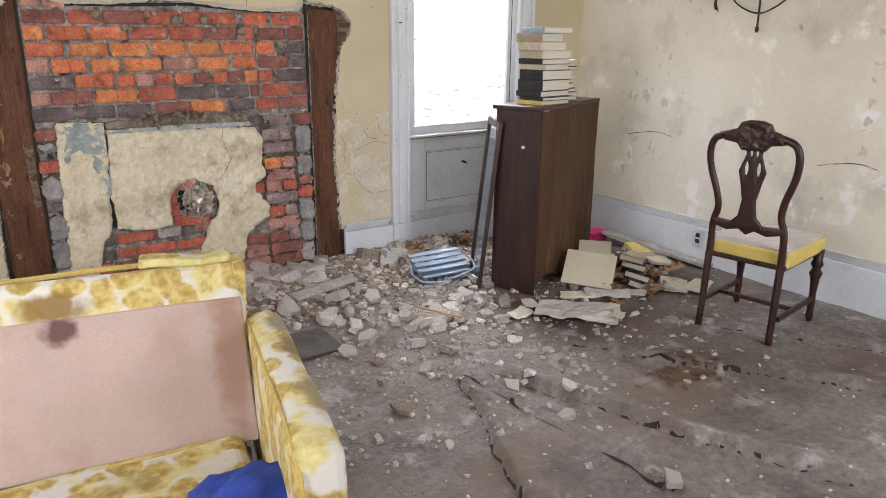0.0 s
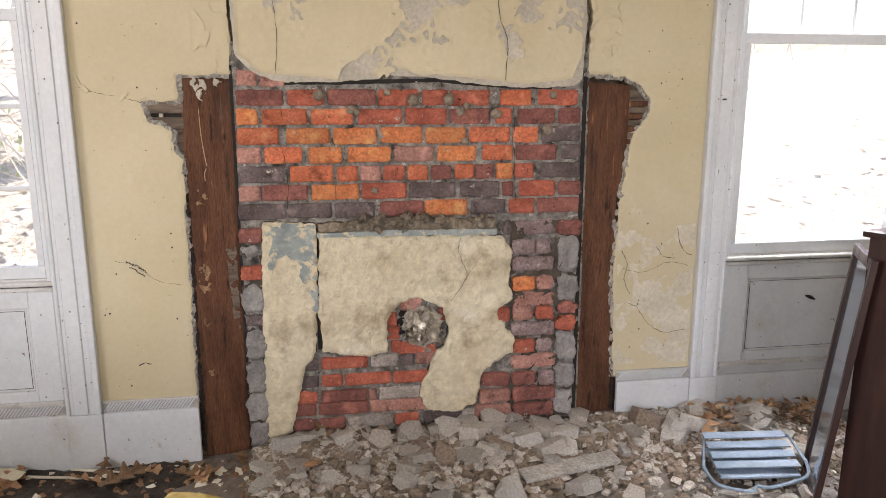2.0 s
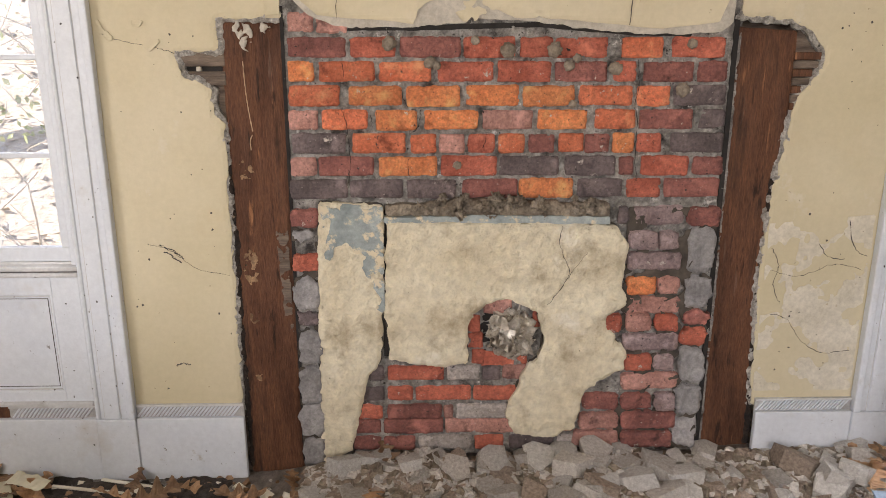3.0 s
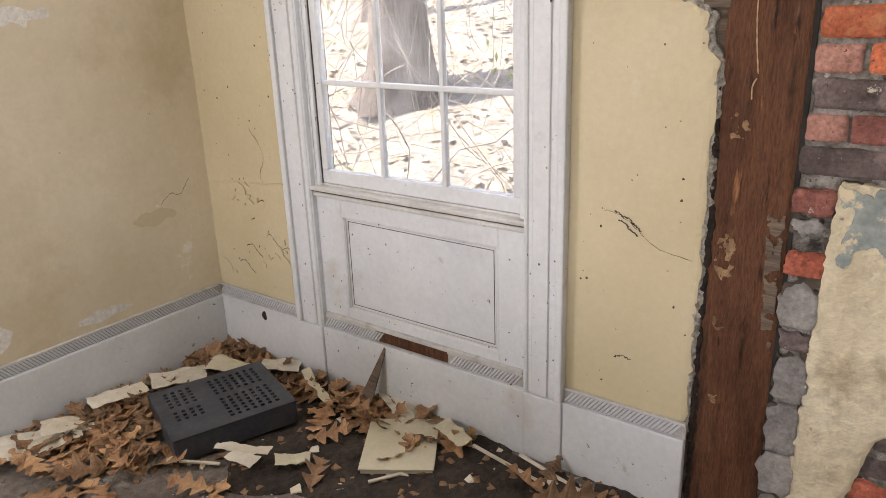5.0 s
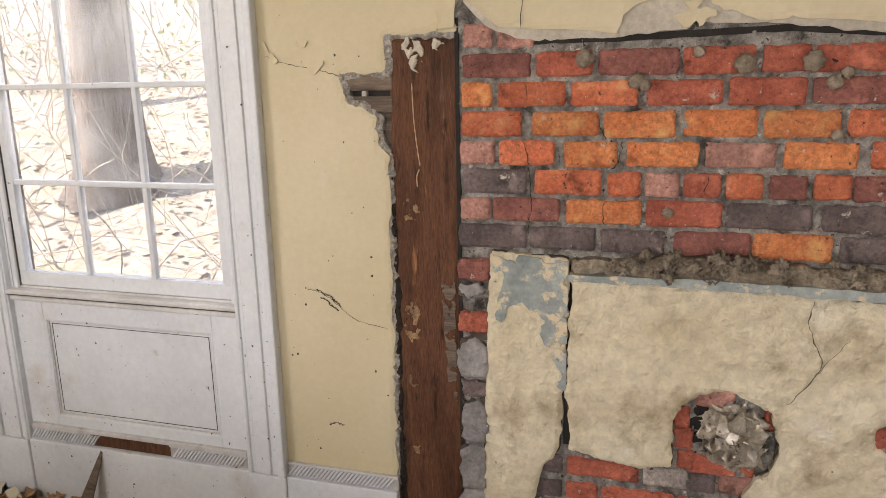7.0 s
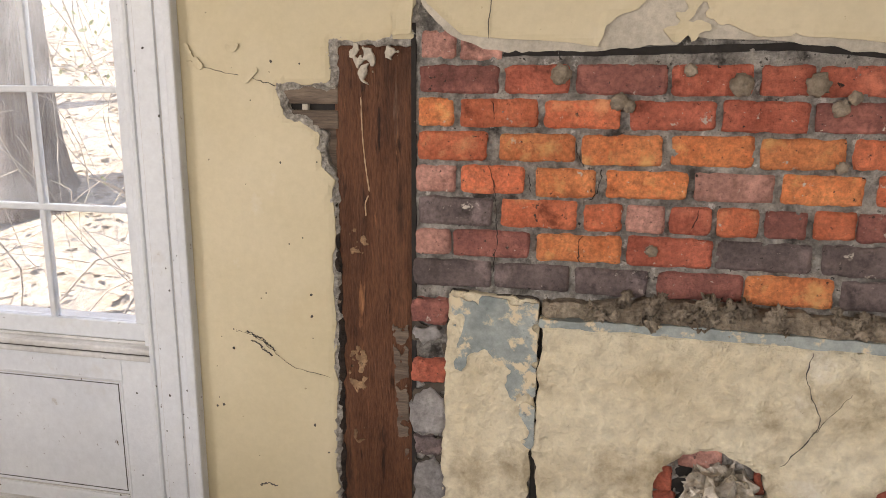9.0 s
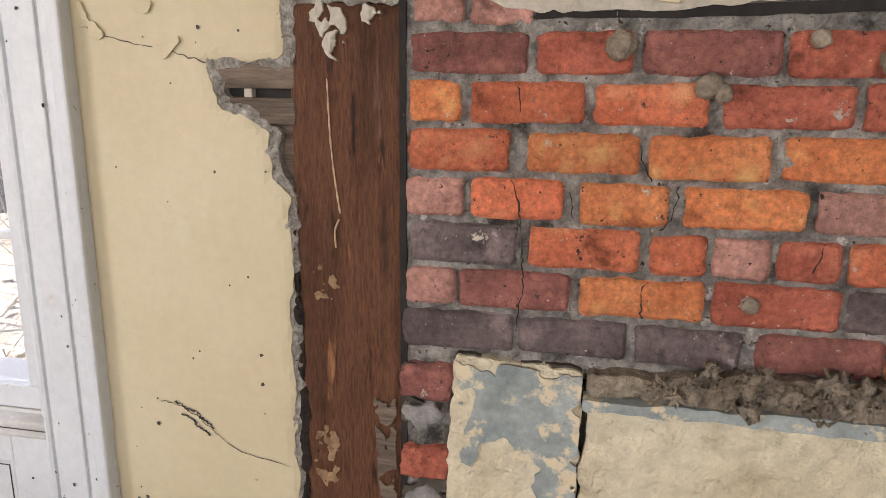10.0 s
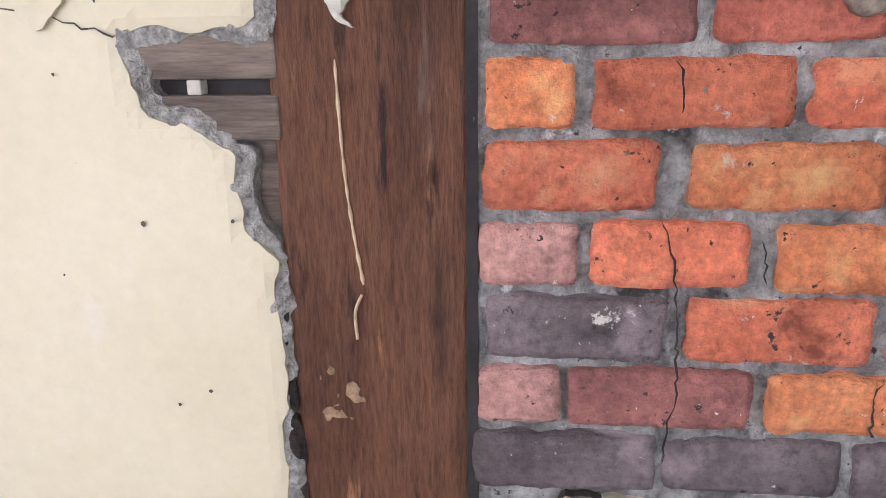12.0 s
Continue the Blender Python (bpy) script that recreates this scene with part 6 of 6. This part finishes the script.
for w, h, colour in ((0.21, 0.02, "cream"), (0.18, 0.028, "tan"), (0.19, 0.022, "black"), (0.17, 0.03, "black"), (0.185, 0.024, "green"), (0.18, 0.02, "cream"), (0.19, 0.03, "tan"), (0.20, 0.022, "black"), (0.20, 0.02, "cream"), (0.215, 0.018, "cream")):
    book(w, 0.15, h, colour, top_at(0.42 + rnd.uniform(-0.015, 0.015), 0.09 + rnd.uniform(-0.015, 0.015), z, -4 + rnd.uniform(-7, 7)), f"{colour} book in the shorter stack", "short stack of books")
    z += h + 0.0005

# ---- loose things on the floor ----
def on_floor(x, y, dz=0.0, rx=0, ry=0, rz=0):
    return pose(x, y, gz(x, y) + dz, rx, ry, rz)


for x, y, w, d, h, colour, rx, rz in ((3.05, -1.0, 0.22, 0.15, 0.03, "cream", 8, 25), (3.15, -0.85, 0.2, 0.14, 0.035, "green", 14, 40), (3.28, -1.05, 0.23, 0.16, 0.025, "tan", 6, 10), (3.2, -1.25, 0.2, 0.15, 0.03, "cream", 3, 70),
                                     (3.38, -0.9, 0.21, 0.15, 0.03, "yellow", 12, -20), (3.0, -0.75, 0.2, 0.14, 0.03, "black", 16, 30), (3.42, -1.2, 0.22, 0.15, 0.02, "cream", 5, 55), (2.95, -1.2, 0.19, 0.13, 0.03, "tan", 9, 80)):
    book(w, d, h, colour, on_floor(x, y, 0.012, rx, 4, rz), f"dusty {colour} book thrown on the rubble", "books on the floor")


for k, (x, y, z, colour) in enumerate(((2.86, -1.30, 0.02, "green"), (2.90, -1.23, 0.05, "black"), (2.95, -1.16, 0.08, "green"), (3.0, -1.10, 0.10, "tan"))):
    book(0.15, 0.23, 0.035, colour, on_floor(x, y, z, -18, 12, -62 + 6 * k), f"dusty {colour} book leaning in a slumped row", "slumped row of books")


def paper(w, d, at, material, label, name="paper_sheet", curl=0.02, seed=0, thick=0.0015, category="paper"):
    bm = bmesh.new()
    bmesh.ops.create_grid(bm, x_segments=18, y_segments=14, size=0.5)
    for v in bm.verts:
        v.co.x, v.co.y = v.co.x * w, v.co.y * d
        v.co.z = curl * (0.6 + fbm(v.co.x, v.co.y, 5, seed) + 0.5 * abs(fbm(v.co.x, v.co.y, 15, seed + 9))) * 0.6
        v.co.x += 0.012 * fbm(v.co.x, v.co.y, 14, seed + 3)
        v.co.y += 0.012 * fbm(v.co.x, v.co.y, 14, seed + 6)
    ob = tagged(part(name, bm, material), label, category)
    sol = ob.modifiers.new("thickness", "SOLIDIFY")
    sol.thickness = thick
    ob.matrix_world = at
    return ob


board = tagged(part("cream_board", box(-0.15, 0.15, -0.006, 0.006, -0.115, 0.115, 0.002), CARD), "cream board propped against the cabinet", "board")
board.matrix_world = pose(2.68, -1.15, 0.115, -46, 3, -54)
board2 = tagged(part("cream_board", box(-0.10, 0.10, -0.004, 0.004, -0.07, 0.07, 0.002), CARD), "small cream board behind a larger one", "board")
board2.matrix_world = pose(2.88, -1.00, 0.17, -58, 0, -48)
GREY_PAPER = surface("grey_white_paper", (0.50, 0.49, 0.47), (0.66, 0.65, 0.63), 5, rough=0.85, bump=0.3, grain=60, grain_amount=0.12, stains=[((0.32, 0.29, 0.25), 8, 0.62, 0.76)])
paper(0.44, 0.28, on_floor(2.31, -1.43, 0.014, 0, 0, -50), GREY_PAPER, "large torn sheet of grey paper on the rubble", seed=3, curl=0.03)
paper(0.26, 0.12, on_floor(2.62, -1.36, 0.02, 0, 0, -48), GREY_PAPER, "torn grey paper on the rubble", seed=5, curl=0.03)
for k, (x, y, w, d, rz) in enumerate(((2.50, -1.26, 0.22, 0.10, -40), (2.75, -1.40, 0.20, 0.09, -60), (2.42, -1.62, 0.10, 0.07, 20), (2.98, -1.42, 0.17, 0.11, -30), (3.2, -1.55, 0.18, 0.12, 15), (2.15, -1.22, 0.10, 0.08, 60), (2.04, -1.27, 0.12, 0.09, 10))):
    paper(w, d, on_floor(x, y, 0.012 + 0.006 * (k % 3), 3, -4, rz), GREY_PAPER if k % 2 else PAPER, "torn grey paper scrap on the rubble", seed=60 + k, curl=0.03)
paper(0.22, 0.15, on_floor(3.1, -1.45, 0.012, 0, 0, 40), PAPER, "torn paper on the floor", seed=6, curl=0.03)
plank = tagged(part("broken_plank", box(-0.42, 0.42, -0.05, 0.05, -0.012, 0.012, 0.004), RUBBLE[1]), "dusty grey plank lying on rubble", "plank")
plank.matrix_world = on_floor(3.56, -0.92, 0.05, 3, -4, 96)
pb = thing("pink_box", "hot pink plastic box by the baseboard", "box", at=on_floor(3.50, -0.42, 0.005, 0, 0, 12))
part("tub", box(-0.10, 0.10, -0.05, 0.05, 0, 0.055, 0.01, 3), PINK_PLASTIC, pb)
part("lid", box(-0.105, 0.105, -0.055, 0.055, 0.053, 0.068, 0.006, 2), PINK_PLASTIC, pb)

# folded blue metal rack on the rubble
rack = thing("metal_rack", "pale blue folded metal rack lying on rubble", "rack", at=on_floor(2.02, -0.52, 0.045, 4, -3, -12))
part("frame", tube(spline([(-0.20, -0.06, 0.02), (-0.17, -0.15, 0.0), (-0.06, -0.20, 0.0), (-0.03, -0.18, 0.01), (0.02, -0.19, 0.01), (0.17, -0.14, 0.02), (0.19, -0.08, 0.05)], 4), 0.007, 6), BLUE_METAL, rack)
part("frame", tube([(-0.20, -0.06, 0.02), (-0.15, 0.12, 0.06), (0.19, 0.10, 0.06), (0.19, -0.08, 0.05)], 0.007, 6), BLUE_METAL, rack)
for k in range(4):
    part("slat", box(-0.16, 0.17, -0.09 + 0.055 * k, -0.040 + 0.055 * k, 0.03 + 0.012 * k, 0.036 + 0.012 * k, 0.002), BLUE_METAL, rack)
part("tray", box(-0.15, 0.16, -0.12, 0.10, 0.0, 0.012, 0.004), BLUE_METAL, rack)

# upturned crate
crate = thing("plastic_crate", "upturned blue-black plastic crate with a perforated base", "crate", at=pose(-1.778, -0.448, 0.010, 1, -1, -21))
cw, cd, ch = 0.395, 0.435, 0.085
for x0, x1, y0, y1 in ((-cw / 2, cw / 2, -cd / 2, -cd / 2 + 0.008), (-cw / 2, cw / 2, cd / 2 - 0.008, cd / 2), (-cw / 2, -cw / 2 + 0.008, -cd / 2 + 0.008, cd / 2 - 0.008), (cw / 2 - 0.008, cw / 2, -cd / 2 + 0.008, cd / 2 - 0.008)):
    part("side", box(x0, x1, y0, y1, 0, ch, 0.002), CRATE_BLACK, crate)


def perforated(X, Z):
    f = np.minimum(cw / 2 - np.abs(X), cd / 2 - np.abs(Z))
    for i in range(12):
        for j in range(13):
            cx, cz = -0.148 + 0.027 * i, -0.165 + 0.0275 * j
            if i in (5,) or j in (4, 5) or (j < 4 and i > 8):
                continue
            f = np.minimum(f, np.maximum(np.abs(X - cx) - 0.0080, np.abs(Z - cz) - 0.0072))
    return f


base = sheet("base", perforated, -cw / 2 - 0.005, cw / 2 + 0.005, -cd / 2 - 0.005, cd / 2 + 0.005, 0.0036, 0, 0.008, CRATE_BLACK, None, 0.0, 1)
base.parent = crate
base.matrix_local = Matrix(((1, 0, 0, 0), (0, 0, 1, 0), (0, -1, 0, ch + 0.001), (0, 0, 0, 1)))
part("inside_floor", box(-cw / 2 + 0.01, cw / 2 - 0.01, -cd / 2 + 0.01, cd / 2 - 0.01, ch - 0.016, ch - 0.012), CRATE_BLACK, crate)

album = thing("old_book", "cream cloth-bound book lying flat on the dirt", "book", at=on_floor(-1.11, -0.225, 0.004, 1, 0, 33))
part("page_block", box(-0.118, 0.118, -0.142, 0.142, 0.004, 0.022, 0.002), PAGES, album)
part("cover", box(-0.124, 0.124, -0.148, 0.148, 0.022, 0.027, 0.002), CARD, album)
part("cover", box(-0.124, 0.124, -0.148, 0.148, 0.0, 0.005, 0.002), CARD, album)
for x, y, w, d, rz, seed in ((-1.22, -0.06, 0.34, 0.10, -28, 21), (-0.98, -0.10, 0.16, 0.06, -20, 22), (-1.50, -0.58, 0.20, 0.04, 25, 23), (-1.35, -0.50, 0.12, 0.06, 50, 24), (-2.12, -0.40, 0.22, 0.12, 60, 25), (-2.0, -0.22, 0.2, 0.1, 20, 26), (-2.15, -0.78, 0.28, 0.10, 70, 27), (-1.62, -0.13, 0.24, 0.03, -25, 28), (-1.85, -0.10, 0.16, 0.1, 40, 29), (-2.2, -0.62, 0.22, 0.09, 80, 31), (-2.18, -0.95, 0.3, 0.14, 75, 33), (-1.45, -0.62, 0.10, 0.05, 10, 35)):
    paper(w, d, on_floor(x, y, 0.03 + 0.012 * (seed % 3), 4, 5, rz), PAPER if seed % 2 else CARD, "curled scrap of yellowed paper among dry leaves", seed=seed, curl=0.03)
blade = tagged(part("splinter", box(-0.03, 0.03, -0.004, 0.004, 0, 0.26, 0.002), WOOD_GREY), "grey wood splinter leaning on the baseboard", "splinter")
for v in blade.data.vertices:
    if v.co.z > 0.2:
        v.co.x = v.co.x * 0.15 + 0.02
blade.matrix_world = pose(-1.40, -0.10, 0.0, -16, 12, 8)


def oak_leaf(seed):
    """A lobed leaf, curled when dry."""
    r = random.Random(seed)
    n = 30
    curl, tw, bend = r.uniform(-2, 5), r.uniform(-4, 4), r.uniform(-3, 5)
    rows = []
    for k in range(n + 1):
        u = k / n
        x = (u - 0.5) * 0.15
        half = 0.040 * math.sin(math.pi * min(1, u * 0.96 + 0.04)) ** 0.6 * (0.60 + 0.40 * math.cos(math.tau * 3.6 * u + 0.4)) + 0.002
        sweepback = 0.016 * (half / 0.04)
        rows.append([(x + sweepback, -half), (x, 0.0), (x + sweepback, half)])
    verts = [(x, y, curl * y * y * 3 + bend * x * x + tw * x * y + r.uniform(-0.0015, 0.0015)) for row in rows for x, y in row]
    faces = [(a * 3 + b, (a + 1) * 3 + b, (a + 1) * 3 + b + 1, a * 3 + b + 1) for a in range(n) for b in range(2)]
    me = bpy.data.meshes.new("oak_leaf")
    me.from_pydata(verts, [], faces)
    me.materials.append(LEAF)
    me.update()
    return me


LEAVES = [oak_leaf(s) for s in range(6)]
rnd = random.Random(31)
spots = []
for _ in range(270):
    c = rnd.choice(((-2.10, -0.30, 0.12, 0.22), (-2.10, -0.55, 0.12, 0.16), (-1.65, -0.14, 0.25, 0.08), (-1.95, -0.85, 0.18, 0.1), (-1.30, -0.10, 0.25, 0.05), (-1.40, -0.2, 0.12, 0.1), (-2.2, -0.8, 0.06, 0.2), (-1.95, -0.8, 0.2, 0.12), (-2.05, -0.7, 0.15, 0.1), (-1.9, -0.15, 0.2, 0.07)))
    spots.append((min(-0.9, max(WEST + 0.06, rnd.gauss(c[0], c[2]))), min(-0.05, rnd.gauss(c[1], c[3]))))
spots += [(rnd.uniform(1.9, 2.6), rnd.uniform(-0.25, -0.06)) for _ in range(40)] + [(rnd.uniform(-0.9, 0.3), rnd.uniform(-0.25, -0.05)) for _ in range(10)]
spots += [(rnd.gauss(2.95, 0.16), rnd.gauss(-1.25, 0.12)) for _ in range(22)]
for x, y in spots:
    if abs(x + 1.78) < 0.2 and abs(y + 0.45) < 0.2:
        continue
    o = new("oak_leaf", rnd.choice(LEAVES))
    o.matrix_world = on_floor(x, y, rnd.uniform(0.006, 0.04), rnd.uniform(-26, 26), rnd.uniform(-26, 26), rnd.uniform(0, 360)) @ Matrix.Scale(rnd.uniform(0.8, 1.35), 4)
    tagged(o, "curled dry brown oak leaf on the floor", "leaf", "dry oak leaves")

# rubble
rnd = random.Random(44)
SHAPES = [[chunk_mesh(rnd, 1.0, f) for f in (0.35, 0.5, 0.75, 0.3, 0.6)] for _ in RUBBLE]
for meshes, m in zip(SHAPES, RUBBLE):
    for me in meshes:
        me.materials.append(m)


small_bits = []


def chunk(x, y, s, tone, dz=None):
    if s < 0.034 and y > -2.0:
        small_bits.append((x, y, s, tone))
        return None
    o = new("rubble_chunk", rnd.choice(SHAPES[tone]))
    o.matrix_world = on_floor(x, y, s * 0.22 if dz is None else dz, rnd.uniform(-22, 22), rnd.uniform(-22, 22), rnd.uniform(0, 360)) @ Matrix.Scale(s, 4)
    return tagged(o, ("pale plaster", "grey mortar", "dusty brown brick")[tone] + " chunk fallen from the wall", "rubble", "fallen rubble chunks")


for _ in range(260):
    x = rnd.uniform(0.05, 2.45)
    y = -abs(rnd.gauss(0.06, 0.20)) - 0.03
    chunk(x, y, rnd.choice((0.02, 0.025, 0.03, 0.035, 0.045, 0.06, 0.075, 0.095)), rnd.choice((0, 0, 1, 1, 2)))
for _ in range(150):
    a, d = rnd.uniform(0, math.tau), abs(rnd.gauss(0, 0.5))
    chunk(1.65 + 0.75 * d * math.cos(a), -1.02 + 0.42 * d * math.sin(a), rnd.choice((0.025, 0.03, 0.04, 0.05, 0.06, 0.075)), rnd.choice((0, 0, 1, 1, 1)))
for _ in range(60):
    chunk(rnd.uniform(0.45, 2.6), rnd.uniform(-2.1, -0.4), rnd.choice((0.02, 0.025, 0.035, 0.05)), rnd.choice((0, 1, 1, 2)))
for _ in range(25):
    chunk(rnd.uniform(2.4, 3.55), rnd.uniform(-1.5, -0.4), rnd.choice((0.025, 0.035, 0.05)), rnd.choice((0, 1, 2)))
for x, y, s, tone in ((1.455, -2.23, 0.06, 0), (0.95, -1.80, 0.075, 2), (1.43, -2.76, 0.05, 0), (0.95, -2.13, 0.03, 0), (1.25, -0.28, 0.11, 1), (1.32, -0.20, 0.10, 0), (1.05, -0.22, 0.10, 2)):
    chunk(x, y, s, tone)


def scatter(name, count, place, sizes, material, label, category):
    bm = bmesh.new()
    for _ in range(count):
        x, y = place()
        s = rnd.choice(sizes)
        q = Euler((rnd.uniform(-0.5, 0.5), rnd.uniform(-0.5, 0.5), rnd.uniform(0, 6.3))).to_matrix()
        c = Vector((x, y, gz(x, y) + s * 0.25))
        v = [bm.verts.new(c + q @ Vector((a * s * rnd.uniform(0.5, 1.2), b * s * rnd.uniform(0.4, 1.0), h * s * rnd.uniform(0.2, 0.5)))) for a, b, h in ((-1, -1, -1), (1, -1, -1), (1, 1, -1), (-1, 1, -1), (-0.7, -0.7, 1), (0.7, -0.7, 1), (0.7, 0.7, 1), (-0.7, 0.7, 1))]
        for f in ((0, 3, 2, 1), (4, 5, 6, 7), (0, 1, 5, 4), (1, 2, 6, 5), (2, 3, 7, 6), (3, 0, 4, 7)):
            bm.faces.new([v[i] for i in f])
    return tagged(part(name, bm, material), label, category, kind="stuff")


def heap():
    return rnd.uniform(0.0, 2.7), -abs(rnd.gauss(0.03, 0.26)) - 0.03


def field():
    return rnd.gauss(1.7, 0.8), min(-0.1, rnd.gauss(-1.1, 0.6))


def anywhere():
    return rnd.uniform(-0.5, 3.6), rnd.uniform(-3.6, -0.1)


def corner():
    return rnd.uniform(-2.25, 0.1), -abs(rnd.gauss(0, 0.45)) - 0.03


for tone, label in ((0, "pale"), (1, "grey"), (2, "brown")):
    queue = [b for b in small_bits if b[3] == tone]
    scatter("rubble_bits", len(queue), lambda: queue.pop()[:2], (0.018, 0.022, 0.028), RUBBLE[tone], f"{label} small bits of fallen plaster and mortar", "rubble")
scatter("plaster_debris", 2400, heap, (0.006, 0.009, 0.013, 0.02, 0.028), RUBBLE[1], "small grey plaster debris below the chimney", "debris")
scatter("plaster_debris", 2400, heap, (0.008, 0.012, 0.018, 0.026), RUBBLE[2], "small brown brick debris below the chimney", "debris")
scatter("plaster_debris", 1500, field, (0.005, 0.008, 0.012, 0.018), RUBBLE[1], "pale plaster crumbs strewn over the floor", "debris")
scatter("plaster_debris", 520, anywhere, (0.002, 0.003, 0.005, 0.008), RUBBLE[0], "pale crumbs scattered on the dirt floor", "debris")
scatter("plaster_debris", 500, corner, (0.003, 0.005, 0.008), RUBBLE[0], "pale crumbs by the window wall", "debris")
HUMUS = surface("black_leaf_mould", (0.022, 0.016, 0.012), (0.075, 0.055, 0.042), 9, rough=0.9, bump=1.0, grain=55, grain_amount=0.5, depth=0.012, stains=[((0.30, 0.26, 0.21), 70, 0.70, 0.73)])
soil = sheet("leaf_mould", ragged(inside([(-1.70, 0.03), (-0.24, 0.03), (-0.22, 0.22), (-0.6, 0.42), (-0.95, 0.62), (-1.45, 0.66), (-1.72, 0.5)]), 0.09, 6, 66), -1.9, -0.1, 0.02, 0.8, 0.02, 0.0, 0.012, HUMUS, None, 0.010, 16, 66, edge=0.008)
for v in soil.data.vertices:
    x, y, z = v.co
    v.co = (x, -z, gz(x, -z) + 0.010 - y)
tagged(soil, "black crumbly leaf mould on the floor by the window", "soil", kind="stuff")
mat_board = tagged(part("dark_board", box(-0.21, 0.21, -0.15, 0.15, 0, 0.010, 0.003), surface("tarry_dark_board", (0.05, 0.046, 0.042), (0.12, 0.11, 0.10), 5, rough=0.8, bump=0.5, grain_amount=0.5)), "dark tarry board lying flat in the rubble", "board")
mat_board.matrix_world = on_floor(0.84, -0.98, 0.008, 0, 0, -3)
scatter("paper_scraps", 90, corner, (0.010, 0.016, 0.024), PAPER, "small torn paper scraps by the window wall", "scraps")
scatter("dark_debris", 1200, heap, (0.010, 0.018, 0.028), SCALE_RUST, "dark crumbs and rotten bits in the heap", "debris")
scatter("leaf_bits", 420, corner, (0.008, 0.013, 0.02), LEAF, "broken bits of dry leaves", "debris")
long_plank = tagged(part("plaster_slab", box(-0.21, 0.21, -0.045, 0.045, -0.008, 0.010, 0.004), RUBBLE[0]), "long pale slab of fallen plaster on rubble", "plaster slab")
long_plank.matrix_world = on_floor(1.29, -0.42, 0.02, 3, -3, 8)
stick = tagged(part("lath_stick", box(-0.13, 0.13, -0.006, 0.006, 0, 0.01, 0.002), PALE_WOOD), "pale splintered lath stick on rubble", "stick")
stick.matrix_world = on_floor(1.62, -1.10, 0.05, 0, 4, -58)
for x, y, w, rz in ((-1.62, -0.68, 0.16, 30), (-0.75, -0.12, 0.3, -8), (-1.02, -0.35, 0.2, 60), (-0.62, -0.08, 0.25, -12)):
    st = tagged(part("lath_stick", box(-w / 2, w / 2, -0.006, 0.006, 0, 0.008, 0.002), PAPER), "pale broken lath stick on the floor", "stick")
    st.matrix_world = on_floor(x, y, 0.012, 0, 2, rz)
bm = bmesh.new()
for k in range(90):
    a, d = rnd.uniform(0, math.tau), abs(rnd.gauss(0, 0.6))
    x, y = 2.22 + 0.15 * d * math.cos(a), -2.23 + 0.085 * d * math.sin(a)
    c = Vector((x, y, gz(x, y) + 0.004))
    q = Euler((0, 0, rnd.uniform(0, 6))).to_matrix()
    bm.faces.new([bm.verts.new(c + q @ Vector(v) * rnd.uniform(0.02, 0.035)) for v in ((-1, 0, 0.1), (-0.2, -0.7, 0), (1, 0, 0.1), (0.2, 0.7, 0))])
tagged(part("dirt_clod", bm, BROWN_STAIN), "flattened clump of dark brown dirt on the floor", "dirt", kind="stuff")
